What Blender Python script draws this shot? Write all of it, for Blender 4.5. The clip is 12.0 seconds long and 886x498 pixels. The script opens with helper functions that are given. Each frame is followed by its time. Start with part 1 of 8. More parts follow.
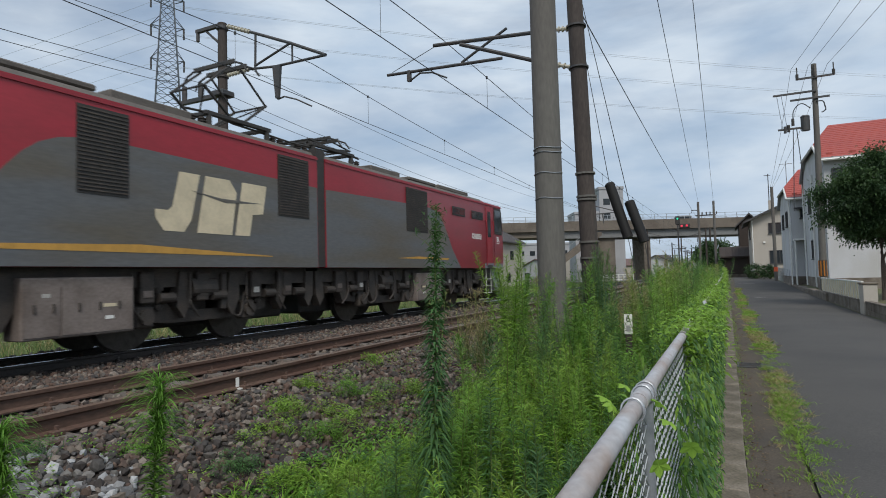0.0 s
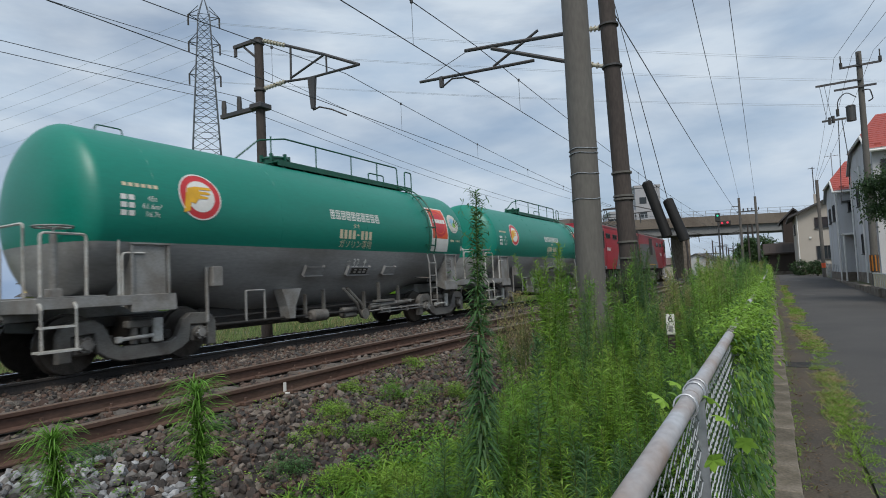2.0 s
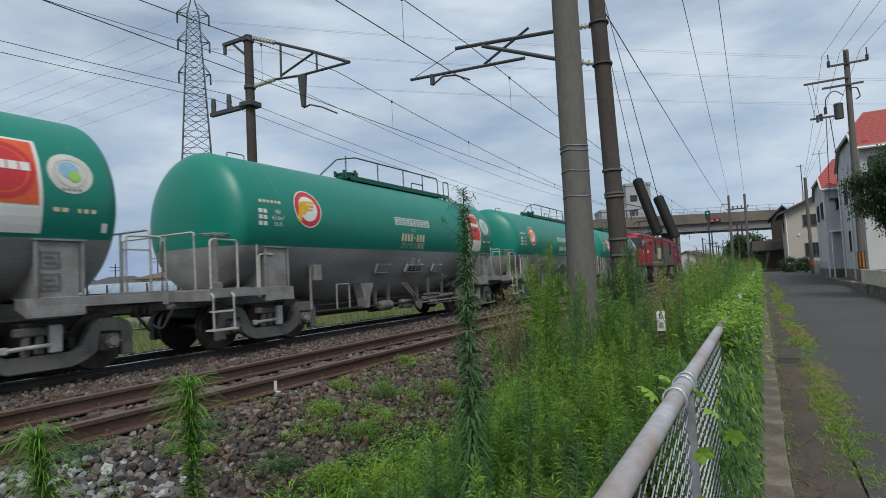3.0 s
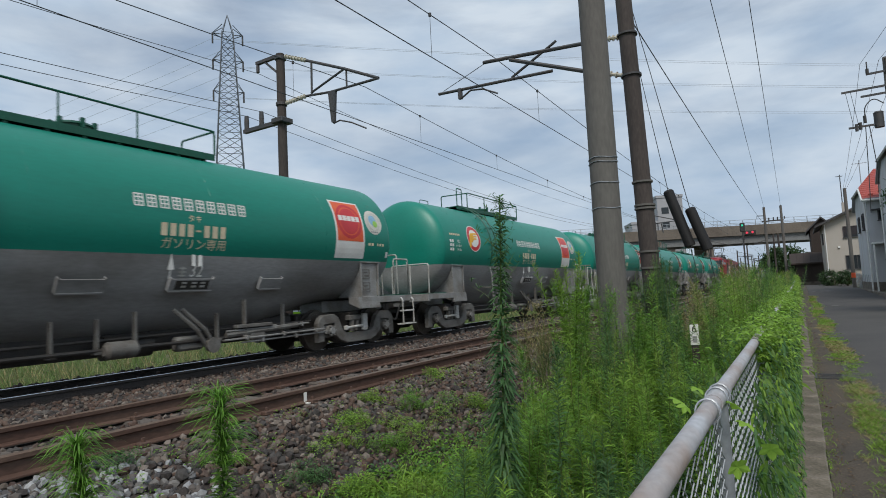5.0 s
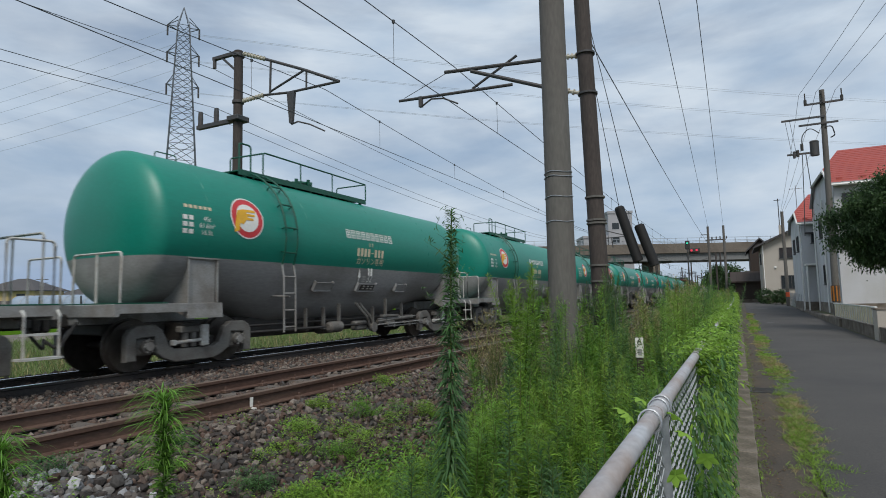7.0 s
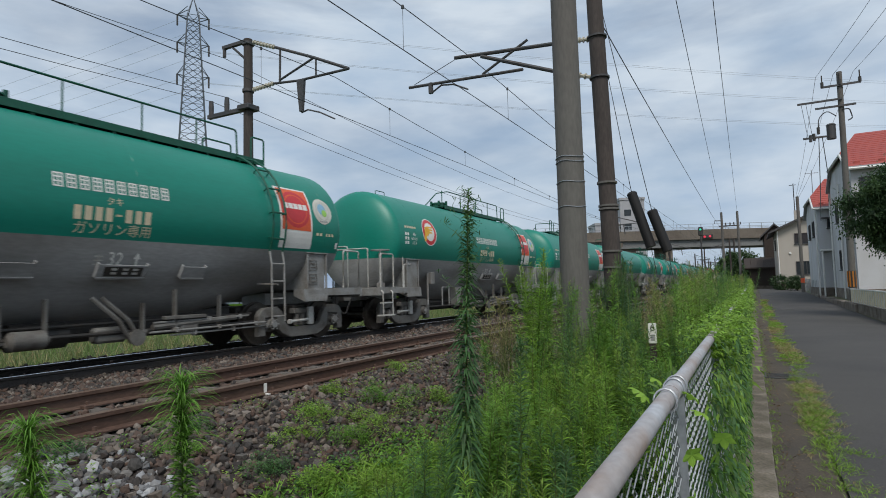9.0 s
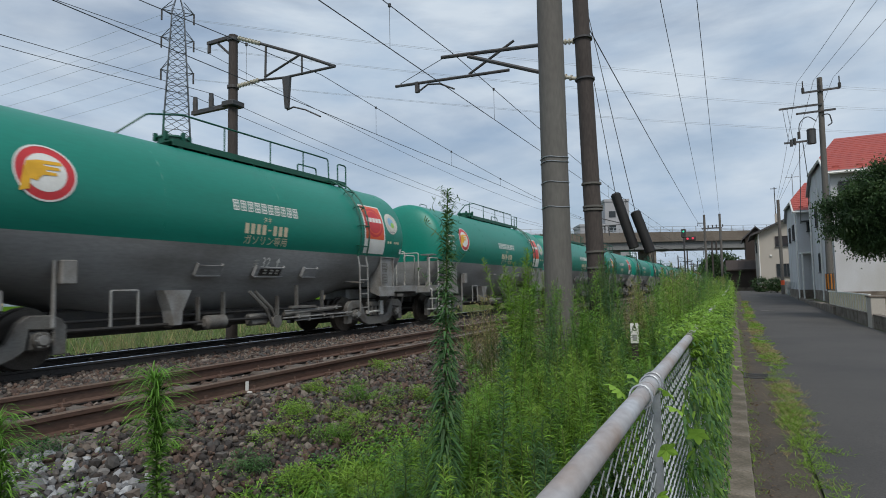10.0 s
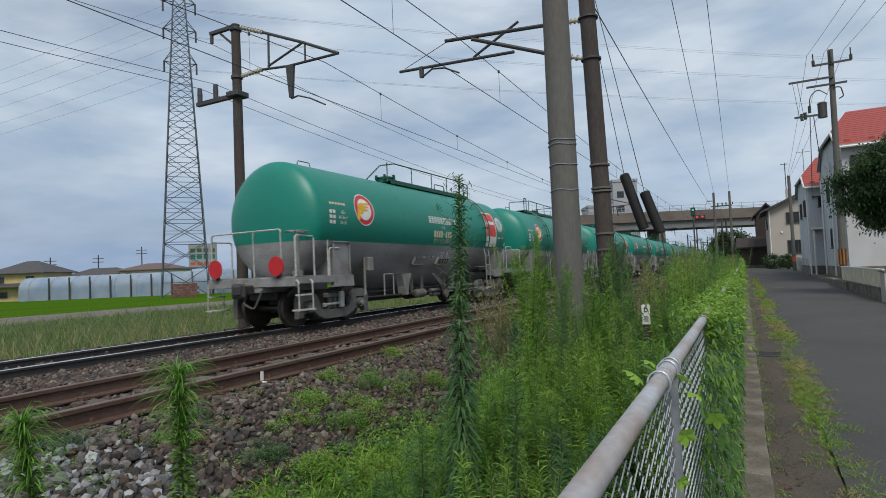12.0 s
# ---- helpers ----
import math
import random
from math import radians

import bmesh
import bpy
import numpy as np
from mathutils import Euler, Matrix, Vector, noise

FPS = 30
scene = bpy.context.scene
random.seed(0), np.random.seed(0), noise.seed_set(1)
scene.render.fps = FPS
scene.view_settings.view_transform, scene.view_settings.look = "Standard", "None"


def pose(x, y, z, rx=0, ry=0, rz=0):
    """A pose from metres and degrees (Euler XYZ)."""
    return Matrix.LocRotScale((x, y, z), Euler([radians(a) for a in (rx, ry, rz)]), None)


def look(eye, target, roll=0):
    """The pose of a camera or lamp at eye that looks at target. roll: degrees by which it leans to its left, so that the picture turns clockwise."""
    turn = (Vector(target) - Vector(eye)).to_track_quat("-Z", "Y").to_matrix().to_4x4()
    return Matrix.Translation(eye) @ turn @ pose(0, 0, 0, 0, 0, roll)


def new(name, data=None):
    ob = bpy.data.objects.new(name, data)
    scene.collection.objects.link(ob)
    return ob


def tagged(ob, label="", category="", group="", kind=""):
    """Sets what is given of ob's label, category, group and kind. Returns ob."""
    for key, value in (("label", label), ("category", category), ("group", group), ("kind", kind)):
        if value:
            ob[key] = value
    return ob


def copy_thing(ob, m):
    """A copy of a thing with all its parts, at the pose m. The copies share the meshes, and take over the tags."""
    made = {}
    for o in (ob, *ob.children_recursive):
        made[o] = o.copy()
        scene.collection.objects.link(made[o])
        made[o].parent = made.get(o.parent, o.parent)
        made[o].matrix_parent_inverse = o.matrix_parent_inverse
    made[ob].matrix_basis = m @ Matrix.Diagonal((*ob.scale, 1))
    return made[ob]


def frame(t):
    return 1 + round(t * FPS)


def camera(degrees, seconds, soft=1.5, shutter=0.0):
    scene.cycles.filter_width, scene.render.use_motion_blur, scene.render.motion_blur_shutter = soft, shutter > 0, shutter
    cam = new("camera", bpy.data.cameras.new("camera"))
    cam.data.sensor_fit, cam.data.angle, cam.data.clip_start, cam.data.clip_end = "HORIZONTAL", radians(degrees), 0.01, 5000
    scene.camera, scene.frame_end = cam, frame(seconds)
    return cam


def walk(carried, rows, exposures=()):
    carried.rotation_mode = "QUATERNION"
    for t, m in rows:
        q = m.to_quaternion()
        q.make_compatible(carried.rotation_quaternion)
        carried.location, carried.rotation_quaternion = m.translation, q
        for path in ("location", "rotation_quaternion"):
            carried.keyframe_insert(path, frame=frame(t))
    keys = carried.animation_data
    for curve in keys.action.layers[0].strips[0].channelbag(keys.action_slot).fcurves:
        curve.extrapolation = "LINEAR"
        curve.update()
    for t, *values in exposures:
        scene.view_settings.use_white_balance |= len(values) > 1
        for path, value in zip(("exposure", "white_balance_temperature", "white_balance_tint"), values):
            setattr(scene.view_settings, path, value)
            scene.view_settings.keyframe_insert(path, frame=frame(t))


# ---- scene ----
# ---- camera and its walk ----
cam = camera(75.4, 12.0, soft=0.95, shutter=0.08)
PATH = [
    (0, (-0.016, 0.104, 1.645), (-0.901, 1.895, 1.74), -1.5),
    (0.5, (-0.047, 0.082, 1.647), (-1.01, 1.833, 1.743), -3.6),
    (1, (-0.043, 0.075, 1.647), (-1.003, 1.825, 1.769), -3.1),
    (1.5, (-0.026, 0.019, 1.649), (-0.995, 1.764, 1.771), -2.8),
    (2, (-0.029, 0.023, 1.645), (-1.018, 1.758, 1.758), -2.7),
    (2.5, (-0.026, 0.027, 1.64), (-0.988, 1.777, 1.746), -3.0),
    (4.3, (-0.032, 0.062, 1.622), (-1.039, 1.785, 1.751), -3.2),
    (4.5, (-0.026, 0.047, 1.622), (-1.053, 1.755, 1.787), -3.4),
    (5, (-0.021, 0.027, 1.622), (-1.067, 1.725, 1.78), -2.9),
    (5.5, (-0.025, 0.028, 1.62), (-1.004, 1.765, 1.77), -1.5),
    (6, (-0.026, 0.022, 1.617), (-0.961, 1.783, 1.771), -1.1),
    (6.5, (-0.022, 0.02, 1.618), (-0.925, 1.796, 1.783), -1.0),
    (7, (-0.019, 0.01, 1.623), (-0.926, 1.784, 1.801), -1.2),
    (7.2, (-0.02, 0.016, 1.614), (-0.947, 1.783, 1.748), -1.4),
    (9, (-0.03, 0.023, 1.6), (-0.973, 1.781, 1.738), -1.5),
    (9.5, (-0.027, 0.02, 1.595), (-0.941, 1.793, 1.747), -1.2),
    (10, (-0.013, 0.025, 1.59), (-0.912, 1.806, 1.726), -1.1),
    (10.5, (-0.017, 0.01, 1.6), (-0.922, 1.788, 1.74), -1.9),
    (11, (-0.064, 0.006, 1.58), (-1.038, 1.749, 1.687), -2.3),
    (11.5, (-0.034, 0.033, 1.599), (-0.979, 1.794, 1.676), -2.3),
    (12, (-0.029, 0.023, 1.607), (-0.956, 1.793, 1.691), -2.5),
]
walk(cam, [(t, look(eye, target, roll)) for t, eye, target, roll in PATH], [(0.0, 0.07), (1.0, 0.02), (2.0, 0.0), (9.0, -0.02), (12.0, -0.03)])

# ---- world, sun ----
SUN_AZ, SUN_EL = radians(150), radians(52)
world = bpy.data.worlds.new("overcast_sky")
scene.world = world
world.use_nodes = True


def build_sky():
    nt = world.node_tree
    nt.nodes.clear()
    out, bg = nt.nodes.new("ShaderNodeOutputWorld"), nt.nodes.new("ShaderNodeBackground")
    sky = nt.nodes.new("ShaderNodeTexSky")
    sky.sky_type, sky.sun_disc = "NISHITA", False
    sky.sun_elevation, sky.sun_rotation = SUN_EL, SUN_AZ
    sky.air_density, sky.dust_density = 1.0, 2.0
    tc, mp = nt.nodes.new("ShaderNodeTexCoord"), nt.nodes.new("ShaderNodeMapping")
    mp.inputs["Scale"].default_value = (1.7, 1.7, 6.0)
    mp.inputs["Rotation"].default_value = (0.0, 0.05, 0.4)
    nz = nt.nodes.new("ShaderNodeTexNoise")
    nz.inputs["Scale"].default_value, nz.inputs["Detail"].default_value = 1.3, 7.0
    nz.inputs["Roughness"].default_value, nz.inputs["Distortion"].default_value = 0.55, 0.3
    cover = nt.nodes.new("ShaderNodeValToRGB")
    cover.color_ramp.elements[0].position, cover.color_ramp.elements[0].color = 0.28, (0.35, 0.35, 0.35, 1)
    cover.color_ramp.elements[1].position, cover.color_ramp.elements[1].color = 0.56, (0.97, 0.97, 0.97, 1)
    fine = nt.nodes.new("ShaderNodeTexNoise")
    fine.inputs["Scale"].default_value, fine.inputs["Detail"].default_value = 3.1, 8.0
    tone = nt.nodes.new("ShaderNodeValToRGB")
    tone.color_ramp.elements[0].position, tone.color_ramp.elements[0].color = 0.3, (4.3, 5.5, 7.0, 1)
    tone.color_ramp.elements[1].position, tone.color_ramp.elements[1].color = 0.66, (6.45, 7.3, 8.2, 1)
    mix = nt.nodes.new("ShaderNodeMix")
    mix.data_type = "RGBA"
    L = nt.links.new
    L(tc.outputs["Generated"], mp.inputs["Vector"])
    L(mp.outputs["Vector"], nz.inputs["Vector"])
    L(mp.outputs["Vector"], fine.inputs["Vector"])
    L(nz.outputs["Fac"], cover.inputs["Fac"])
    L(fine.outputs["Fac"], tone.inputs["Fac"])
    L(cover.outputs["Color"], mix.inputs["Factor"])
    L(sky.outputs["Color"], mix.inputs["A"])
    L(tone.outputs["Color"], mix.inputs["B"])
    # a duller bank of cloud low down, deepest over the fields beyond the line
    sep = nt.nodes.new("ShaderNodeSeparateXYZ")
    L(tc.outputs["Generated"], sep.inputs["Vector"])
    low, west, both = nt.nodes.new("ShaderNodeMapRange"), nt.nodes.new("ShaderNodeMapRange"), nt.nodes.new("ShaderNodeMath")
    low.interpolation_type = "SMOOTHSTEP"
    for k, v in (("From Min", 0.0), ("From Max", 0.26), ("To Min", 1.0), ("To Max", 0.0)):
        low.inputs[k].default_value = v
    for k, v in (("From Min", -0.95), ("From Max", -0.3), ("To Min", 1.0), ("To Max", 0.18)):
        west.inputs[k].default_value = v
    both.operation = "MULTIPLY"
    dull = nt.nodes.new("ShaderNodeMix")
    dull.data_type, dull.blend_type = "RGBA", "MULTIPLY"
    dull.inputs["B"].default_value = (0.52, 0.6, 0.74, 1)
    L(sep.outputs["Z"], low.inputs["Value"])
    L(sep.outputs["X"], west.inputs["Value"])
    L(low.outputs["Result"], both.inputs[0])
    L(west.outputs["Result"], both.inputs[1])
    L(both.outputs["Value"], dull.inputs["Factor"])
    L(mix.outputs["Result"], dull.inputs["A"])
    L(dull.outputs["Result"], bg.inputs["Color"])
    bg.inputs["Strength"].default_value = 0.1
    L(bg.outputs["Background"], out.inputs["Surface"])


build_sky()
sun = new("sun", bpy.data.lights.new("sun", "SUN"))
sun.data.energy, sun.data.angle, sun.data.color = 2.3, radians(22), (1.0, 0.96, 0.9)
sun.matrix_world = look((math.sin(SUN_AZ) * math.cos(SUN_EL) * 50, math.cos(SUN_AZ) * math.cos(SUN_EL) * 50, math.sin(SUN_EL) * 50), (0, 0, 0))
scene.view_settings.exposure = 0.0


# ---- materials ----
def mat(name, col, rough=0.6, metal=0.0, var=0.15, scale=6.0, fine=60.0, bump=0.0, col2=None, amount=0.5, stretch=(1, 1, 1), spec=0.5, island=0.0, objrand=0.0):
    """A surface with two scales of variation: broad stains towards col2 and fine grain of strength var."""
    m = bpy.data.materials.new(name)
    m.use_nodes = True
    nt = m.node_tree
    b = nt.nodes["Principled BSDF"]
    N, L = nt.nodes.new, nt.links.new
    b.inputs["Roughness"].default_value, b.inputs["Metallic"].default_value = rough, metal
    b.inputs["Specular IOR Level"].default_value = spec
    tc, mp = N("ShaderNodeTexCoord"), N("ShaderNodeMapping")
    mp.inputs["Scale"].default_value = stretch
    L(tc.outputs["Object"], mp.inputs["Vector"])
    n1, n2 = N("ShaderNodeTexNoise"), N("ShaderNodeTexNoise")
    n1.inputs["Scale"].default_value, n1.inputs["Detail"].default_value = scale, 5.0
    n2.inputs["Scale"].default_value, n2.inputs["Detail"].default_value = fine, 3.0
    L(mp.outputs["Vector"], n1.inputs["Vector"])
    L(mp.outputs["Vector"], n2.inputs["Vector"])
    r1 = N("ShaderNodeMapRange")
    r1.inputs["From Min"].default_value, r1.inputs["From Max"].default_value = 0.42, 0.68
    r1.inputs["To Max"].default_value = amount
    L(n1.outputs["Fac"], r1.inputs["Value"])
    mx = N("ShaderNodeMix")
    mx.data_type = "RGBA"
    mx.inputs["A"].default_value = (*col, 1)
    mx.inputs["B"].default_value = (*(col2 or [c * 0.7 for c in col]), 1)
    L(r1.outputs["Result"], mx.inputs["Factor"])
    r2 = N("ShaderNodeMapRange")
    r2.inputs["To Min"].default_value, r2.inputs["To Max"].default_value = 1 - var, 1 + var
    r2.inputs["From Min"].default_value, r2.inputs["From Max"].default_value = 0.3, 0.7
    L(n2.outputs["Fac"], r2.inputs["Value"])
    last = r2.outputs["Result"]
    for source, strength in (("Random Per Island", island), ("Random", objrand)):
        if strength:
            g = N("ShaderNodeNewGeometry") if source == "Random Per Island" else N("ShaderNodeObjectInfo")
            r3, mu = N("ShaderNodeMapRange"), N("ShaderNodeMath")
            r3.inputs["To Min"].default_value, r3.inputs["To Max"].default_value = 1 - strength, 1 + strength
            mu.operation = "MULTIPLY"
            L(g.outputs[source], r3.inputs["Value"])
            L(r3.outputs["Result"], mu.inputs[0])
            L(last, mu.inputs[1])
            last = mu.outputs["Value"]
    sc = N("ShaderNodeVectorMath")
    sc.operation = "SCALE"
    L(mx.outputs["Result"], sc.inputs[0])
    L(last, sc.inputs["Scale"])
    L(sc.outputs["Vector"], b.inputs["Base Color"])
    if bump:
        bp = N("ShaderNodeBump")
        bp.inputs["Strength"].default_value, bp.inputs["Distance"].default_value = 0.6, bump
        L(n2.outputs["Fac"], bp.inputs["Height"])
        L(bp.outputs["Normal"], b.inputs["Normal"])
    return m


def leaf_mat(name, col, col2, island=0.45):
    m = mat(name, col, rough=0.5, var=0.1, scale=1.2, fine=9.0, col2=col2, amount=0.9, island=island, spec=0.3)
    nt = m.node_tree
    b, out = nt.nodes["Principled BSDF"], nt.nodes["Material Output"]
    tr, add = nt.nodes.new("ShaderNodeBsdfTranslucent"), nt.nodes.new("ShaderNodeMixShader")
    src = b.inputs["Base Color"].links[0].from_socket
    nt.links.new(src, tr.inputs["Color"])
    add.inputs["Fac"].default_value = 0.45
    nt.links.new(b.outputs["BSDF"], add.inputs[1])
    nt.links.new(tr.outputs["BSDF"], add.inputs[2])
    nt.links.new(add.outputs["Shader"], out.inputs["Surface"])
    return m


def stone_mat(name, tints, rough=0.85):
    """Crushed stone: every piece takes one of the tints."""
    m = mat(name, (0.1, 0.1, 0.1), rough, var=0.22, scale=5, fine=45, bump=0.004)
    nt = m.node_tree
    N, L = nt.nodes.new, nt.links.new
    b = nt.nodes["Principled BSDF"]
    grain = b.inputs["Base Color"].links[0].from_node
    g, o, add, fr, ramp = N("ShaderNodeNewGeometry"), N("ShaderNodeObjectInfo"), N("ShaderNodeMath"), N("ShaderNodeMath"), N("ShaderNodeValToRGB")
    L(g.outputs["Random Per Island"], add.inputs[0])
    L(o.outputs["Random"], add.inputs[1])
    fr.operation = "FRACT"
    L(add.outputs["Value"], fr.inputs[0])
    L(fr.outputs["Value"], ramp.inputs["Fac"])
    ramp.color_ramp.interpolation = "CONSTANT"
    el = ramp.color_ramp.elements
    el[0].position, el[0].color = 0.0, (*tints[0], 1)
    el[1].position, el[1].color = 1 / len(tints), (*tints[1], 1)
    for k, c in enumerate(tints[2:]):
        el.new((k + 2) / len(tints)).color = (*c, 1)
    L(ramp.outputs["Color"], grain.inputs[0])
    return m


def glow(name, col, strength):
    m = mat(name, col)
    b = m.node_tree.nodes["Principled BSDF"]
    b.inputs["Emission Color"].default_value, b.inputs["Emission Strength"].default_value = (*col, 1), strength
    return m


GREEN = mat("green_tank_paint", (0.003, 0.2, 0.142), 0.42, var=0.06, scale=0.7, fine=14, col2=(0.005, 0.165, 0.115), amount=0.6, stretch=(1, 0.35, 2.0))
TANKGREY = mat("grey_tank_paint", (0.3, 0.3, 0.296), 0.42, var=0.1, scale=1.1, fine=18, col2=(0.14, 0.133, 0.124), amount=0.7, stretch=(1, 0.4, 1.6))
FRAMEGREY = mat("grey_underframe_paint", (0.25, 0.25, 0.24), 0.55, var=0.15, scale=3, fine=30, col2=(0.15, 0.13, 0.11), amount=0.75)
BOGIE = mat("dusty_bogie_paint", (0.15, 0.145, 0.132), 0.65, var=0.2, scale=4, fine=40, col2=(0.085, 0.072, 0.06), amount=0.8, bump=0.003)
DARK = mat("black_grimy_steel", (0.03, 0.028, 0.026), 0.6, var=0.3, scale=5, fine=50, col2=(0.055, 0.045, 0.035), amount=0.6)
LOCODARK = mat("brown_grimy_running_gear", (0.05, 0.042, 0.036), 0.7, var=0.3, scale=4, fine=40, col2=(0.09, 0.07, 0.055), amount=0.7, bump=0.003)
WHEEL = mat("worn_wheel_steel", (0.1, 0.09, 0.08), 0.45, 0.7, var=0.2, scale=8, fine=60, col2=(0.05, 0.04, 0.035))
DECKGREEN = mat("dark_green_walkway_paint", (0.004, 0.085, 0.05), 0.45, var=0.15, scale=4, fine=40)
WHITEPAINT = mat("white_paint", (0.75, 0.74, 0.7), 0.45, var=0.05, scale=3, fine=30, col2=(0.6, 0.58, 0.53), amount=0.4)
CREAMWHITE = mat("aged_white_sticker", (0.6, 0.59, 0.52), 0.5, var=0.08, scale=5, fine=30, col2=(0.46, 0.45, 0.39), amount=0.6)
PALERAIL = mat("pale_grey_handrail", (0.5, 0.5, 0.47), 0.45, var=0.12, scale=9, fine=60, col2=(0.3, 0.25, 0.2), amount=0.6)
FADEDPAINT = mat("worn_road_paint", (0.27, 0.26, 0.25), 0.8, var=0.2, scale=6, fine=40, col2=(0.1, 0.095, 0.09), amount=0.9)
ORANGE = mat("orange_sign_paint", (0.72, 0.13, 0.03), 0.4, var=0.06, scale=2, fine=20, col2=(0.62, 0.06, 0.035), amount=0.8)
REDSIGN = mat("red_sign_paint", (0.58, 0.035, 0.04), 0.4, var=0.06, scale=2, fine=20)
YELLOW = mat("yellow_emblem_paint", (0.75, 0.4, 0.02), 0.45, var=0.06)
SKYBLUE = mat("pale_blue_emblem_paint", (0.25, 0.45, 0.6), 0.5, var=0.1)
LIME = mat("lime_emblem_paint", (0.3, 0.55, 0.1), 0.5, var=0.1)
LOCORED = mat("faded_red_locomotive_paint", (0.31, 0.02, 0.032), 0.42, var=0.08, scale=1.0, fine=16, col2=(0.22, 0.02, 0.026), amount=0.6, stretch=(1, 0.4, 1.5))
LOCOGREY = mat("blue_grey_locomotive_paint", (0.118, 0.122, 0.126), 0.5, var=0.1, scale=0.7, fine=16, col2=(0.115, 0.096, 0.068), amount=0.95, stretch=(1, 0.4, 2.0))
LOCOROOF = mat("grimy_locomotive_roof", (0.12, 0.105, 0.09), 0.7, var=0.2, scale=2, fine=30, col2=(0.06, 0.05, 0.045))
CASE = mat("dusty_brown_case_paint", (0.2, 0.165, 0.145), 0.7, var=0.18, scale=2, fine=26, col2=(0.11, 0.085, 0.07), amount=0.85, bump=0.002)
SKIRT = mat("pale_blue_grey_skirt_paint", (0.2, 0.205, 0.235), 0.5, var=0.12, scale=2, fine=24, col2=(0.16, 0.13, 0.11), amount=0.6)
CREAM = mat("cream_paint", (0.68, 0.58, 0.4), 0.5, var=0.06, scale=3, fine=20)
GOLD = mat("ochre_stripe_paint", (0.55, 0.3, 0.06), 0.5, var=0.06)
GLASS = mat("dark_window_glass", (0.03, 0.036, 0.04), 0.06, var=0.02, spec=0.45)
RAIL = mat("rusty_rail_web", (0.08, 0.042, 0.029), 0.75, var=0.25, scale=3, fine=50, col2=(0.11, 0.07, 0.05), amount=0.7, bump=0.002, stretch=(1, 0.3, 1))
RAILTOP = mat("rusty_rail_head", (0.16, 0.11, 0.08), 0.5, 0.3, var=0.15, scale=3, fine=40, col2=(0.13, 0.075, 0.05), amount=0.7)
RAILSHINE = mat("polished_rail_head", (0.8, 0.79, 0.78), 0.2, 0.9, var=0.08, scale=3, fine=40)
RAILDARK = mat("oily_rail_web", (0.035, 0.03, 0.028), 0.65, var=0.3, scale=3, fine=40, col2=(0.06, 0.045, 0.035))
SLEEPER = mat("grimy_concrete_sleeper", (0.12, 0.1, 0.084), 0.88, var=0.25, scale=5, fine=50, col2=(0.065, 0.05, 0.04), bump=0.003, objrand=0.15)
BALLAST = mat("ballast_bed", (0.04, 0.032, 0.027), 0.9, var=0.5, scale=2.0, fine=26, col2=(0.034, 0.027, 0.023), amount=0.7, bump=0.03)
STONE = stone_mat("ballast_stone", ((0.036, 0.03, 0.027), (0.085, 0.058, 0.045), (0.11, 0.072, 0.054), (0.055, 0.05, 0.046), (0.095, 0.058, 0.042), (0.125, 0.1, 0.08), (0.045, 0.034, 0.029), (0.085, 0.074, 0.064), (0.18, 0.15, 0.125), (0.068, 0.043, 0.034)))
PALESTONE = stone_mat("pale_ballast_stone", ((0.12, 0.12, 0.122), (0.2, 0.2, 0.2), (0.075, 0.07, 0.07), (0.28, 0.285, 0.29), (0.15, 0.14, 0.13), (0.34, 0.34, 0.34), (0.1, 0.085, 0.075), (0.23, 0.23, 0.235)))
SOIL = mat("weedy_soil", (0.09, 0.1, 0.04), 0.95, var=0.4, scale=0.6, fine=12, col2=(0.1, 0.075, 0.05), amount=0.8, bump=0.03)
PADDY = mat("paddy_green", (0.058, 0.125, 0.01), 0.95, spec=0.0, var=0.25, scale=0.12, fine=3, col2=(0.047, 0.098, 0.01), bump=0.05)
ASPHALT = mat("worn_asphalt", (0.066, 0.061, 0.057), 0.9, var=0.22, scale=0.45, fine=70, col2=(0.045, 0.042, 0.041), amount=0.8, bump=0.004)
ASPHALT2 = mat("old_dirty_asphalt", (0.085, 0.066, 0.047), 0.92, var=0.3, scale=1.2, fine=60, col2=(0.05, 0.043, 0.037), amount=0.8, bump=0.005)
CONCRETE = mat("weathered_concrete", (0.19, 0.16, 0.13), 0.9, var=0.2, scale=2.0, fine=45, col2=(0.09, 0.07, 0.052), amount=0.9, bump=0.004, objrand=0.12)
POLECON = mat("concrete_pole", (0.125, 0.118, 0.106), 0.85, var=0.12, scale=1.6, fine=30, col2=(0.1, 0.085, 0.075), amount=0.7, stretch=(1, 1, 0.25), bump=0.002)
POLEDARK = mat("dark_concrete_pole", (0.06, 0.048, 0.042), 0.85, var=0.2, scale=1.6, fine=30, col2=(0.035, 0.028, 0.025), amount=0.7, stretch=(1, 1, 0.25), bump=0.002)
GALV = mat("galvanised_steel", (0.38, 0.4, 0.42), 0.45, 0.6, var=0.12, scale=5, fine=50, col2=(0.26, 0.27, 0.28), amount=0.6)
RUSTGALV = mat("galvanised_pipe_with_rust", (0.4, 0.41, 0.43), 0.55, 0.1, var=0.12, scale=4.5, fine=60, col2=(0.25, 0.16, 0.105), amount=1.0, stretch=(1, 0.6, 1))
STEELDARK = mat("dark_steelwork", (0.06, 0.062, 0.065), 0.6, 0.3, var=0.15, scale=4, fine=40, col2=(0.1, 0.075, 0.06))
WIRE = mat("dark_wire", (0.03, 0.032, 0.035), 0.6)
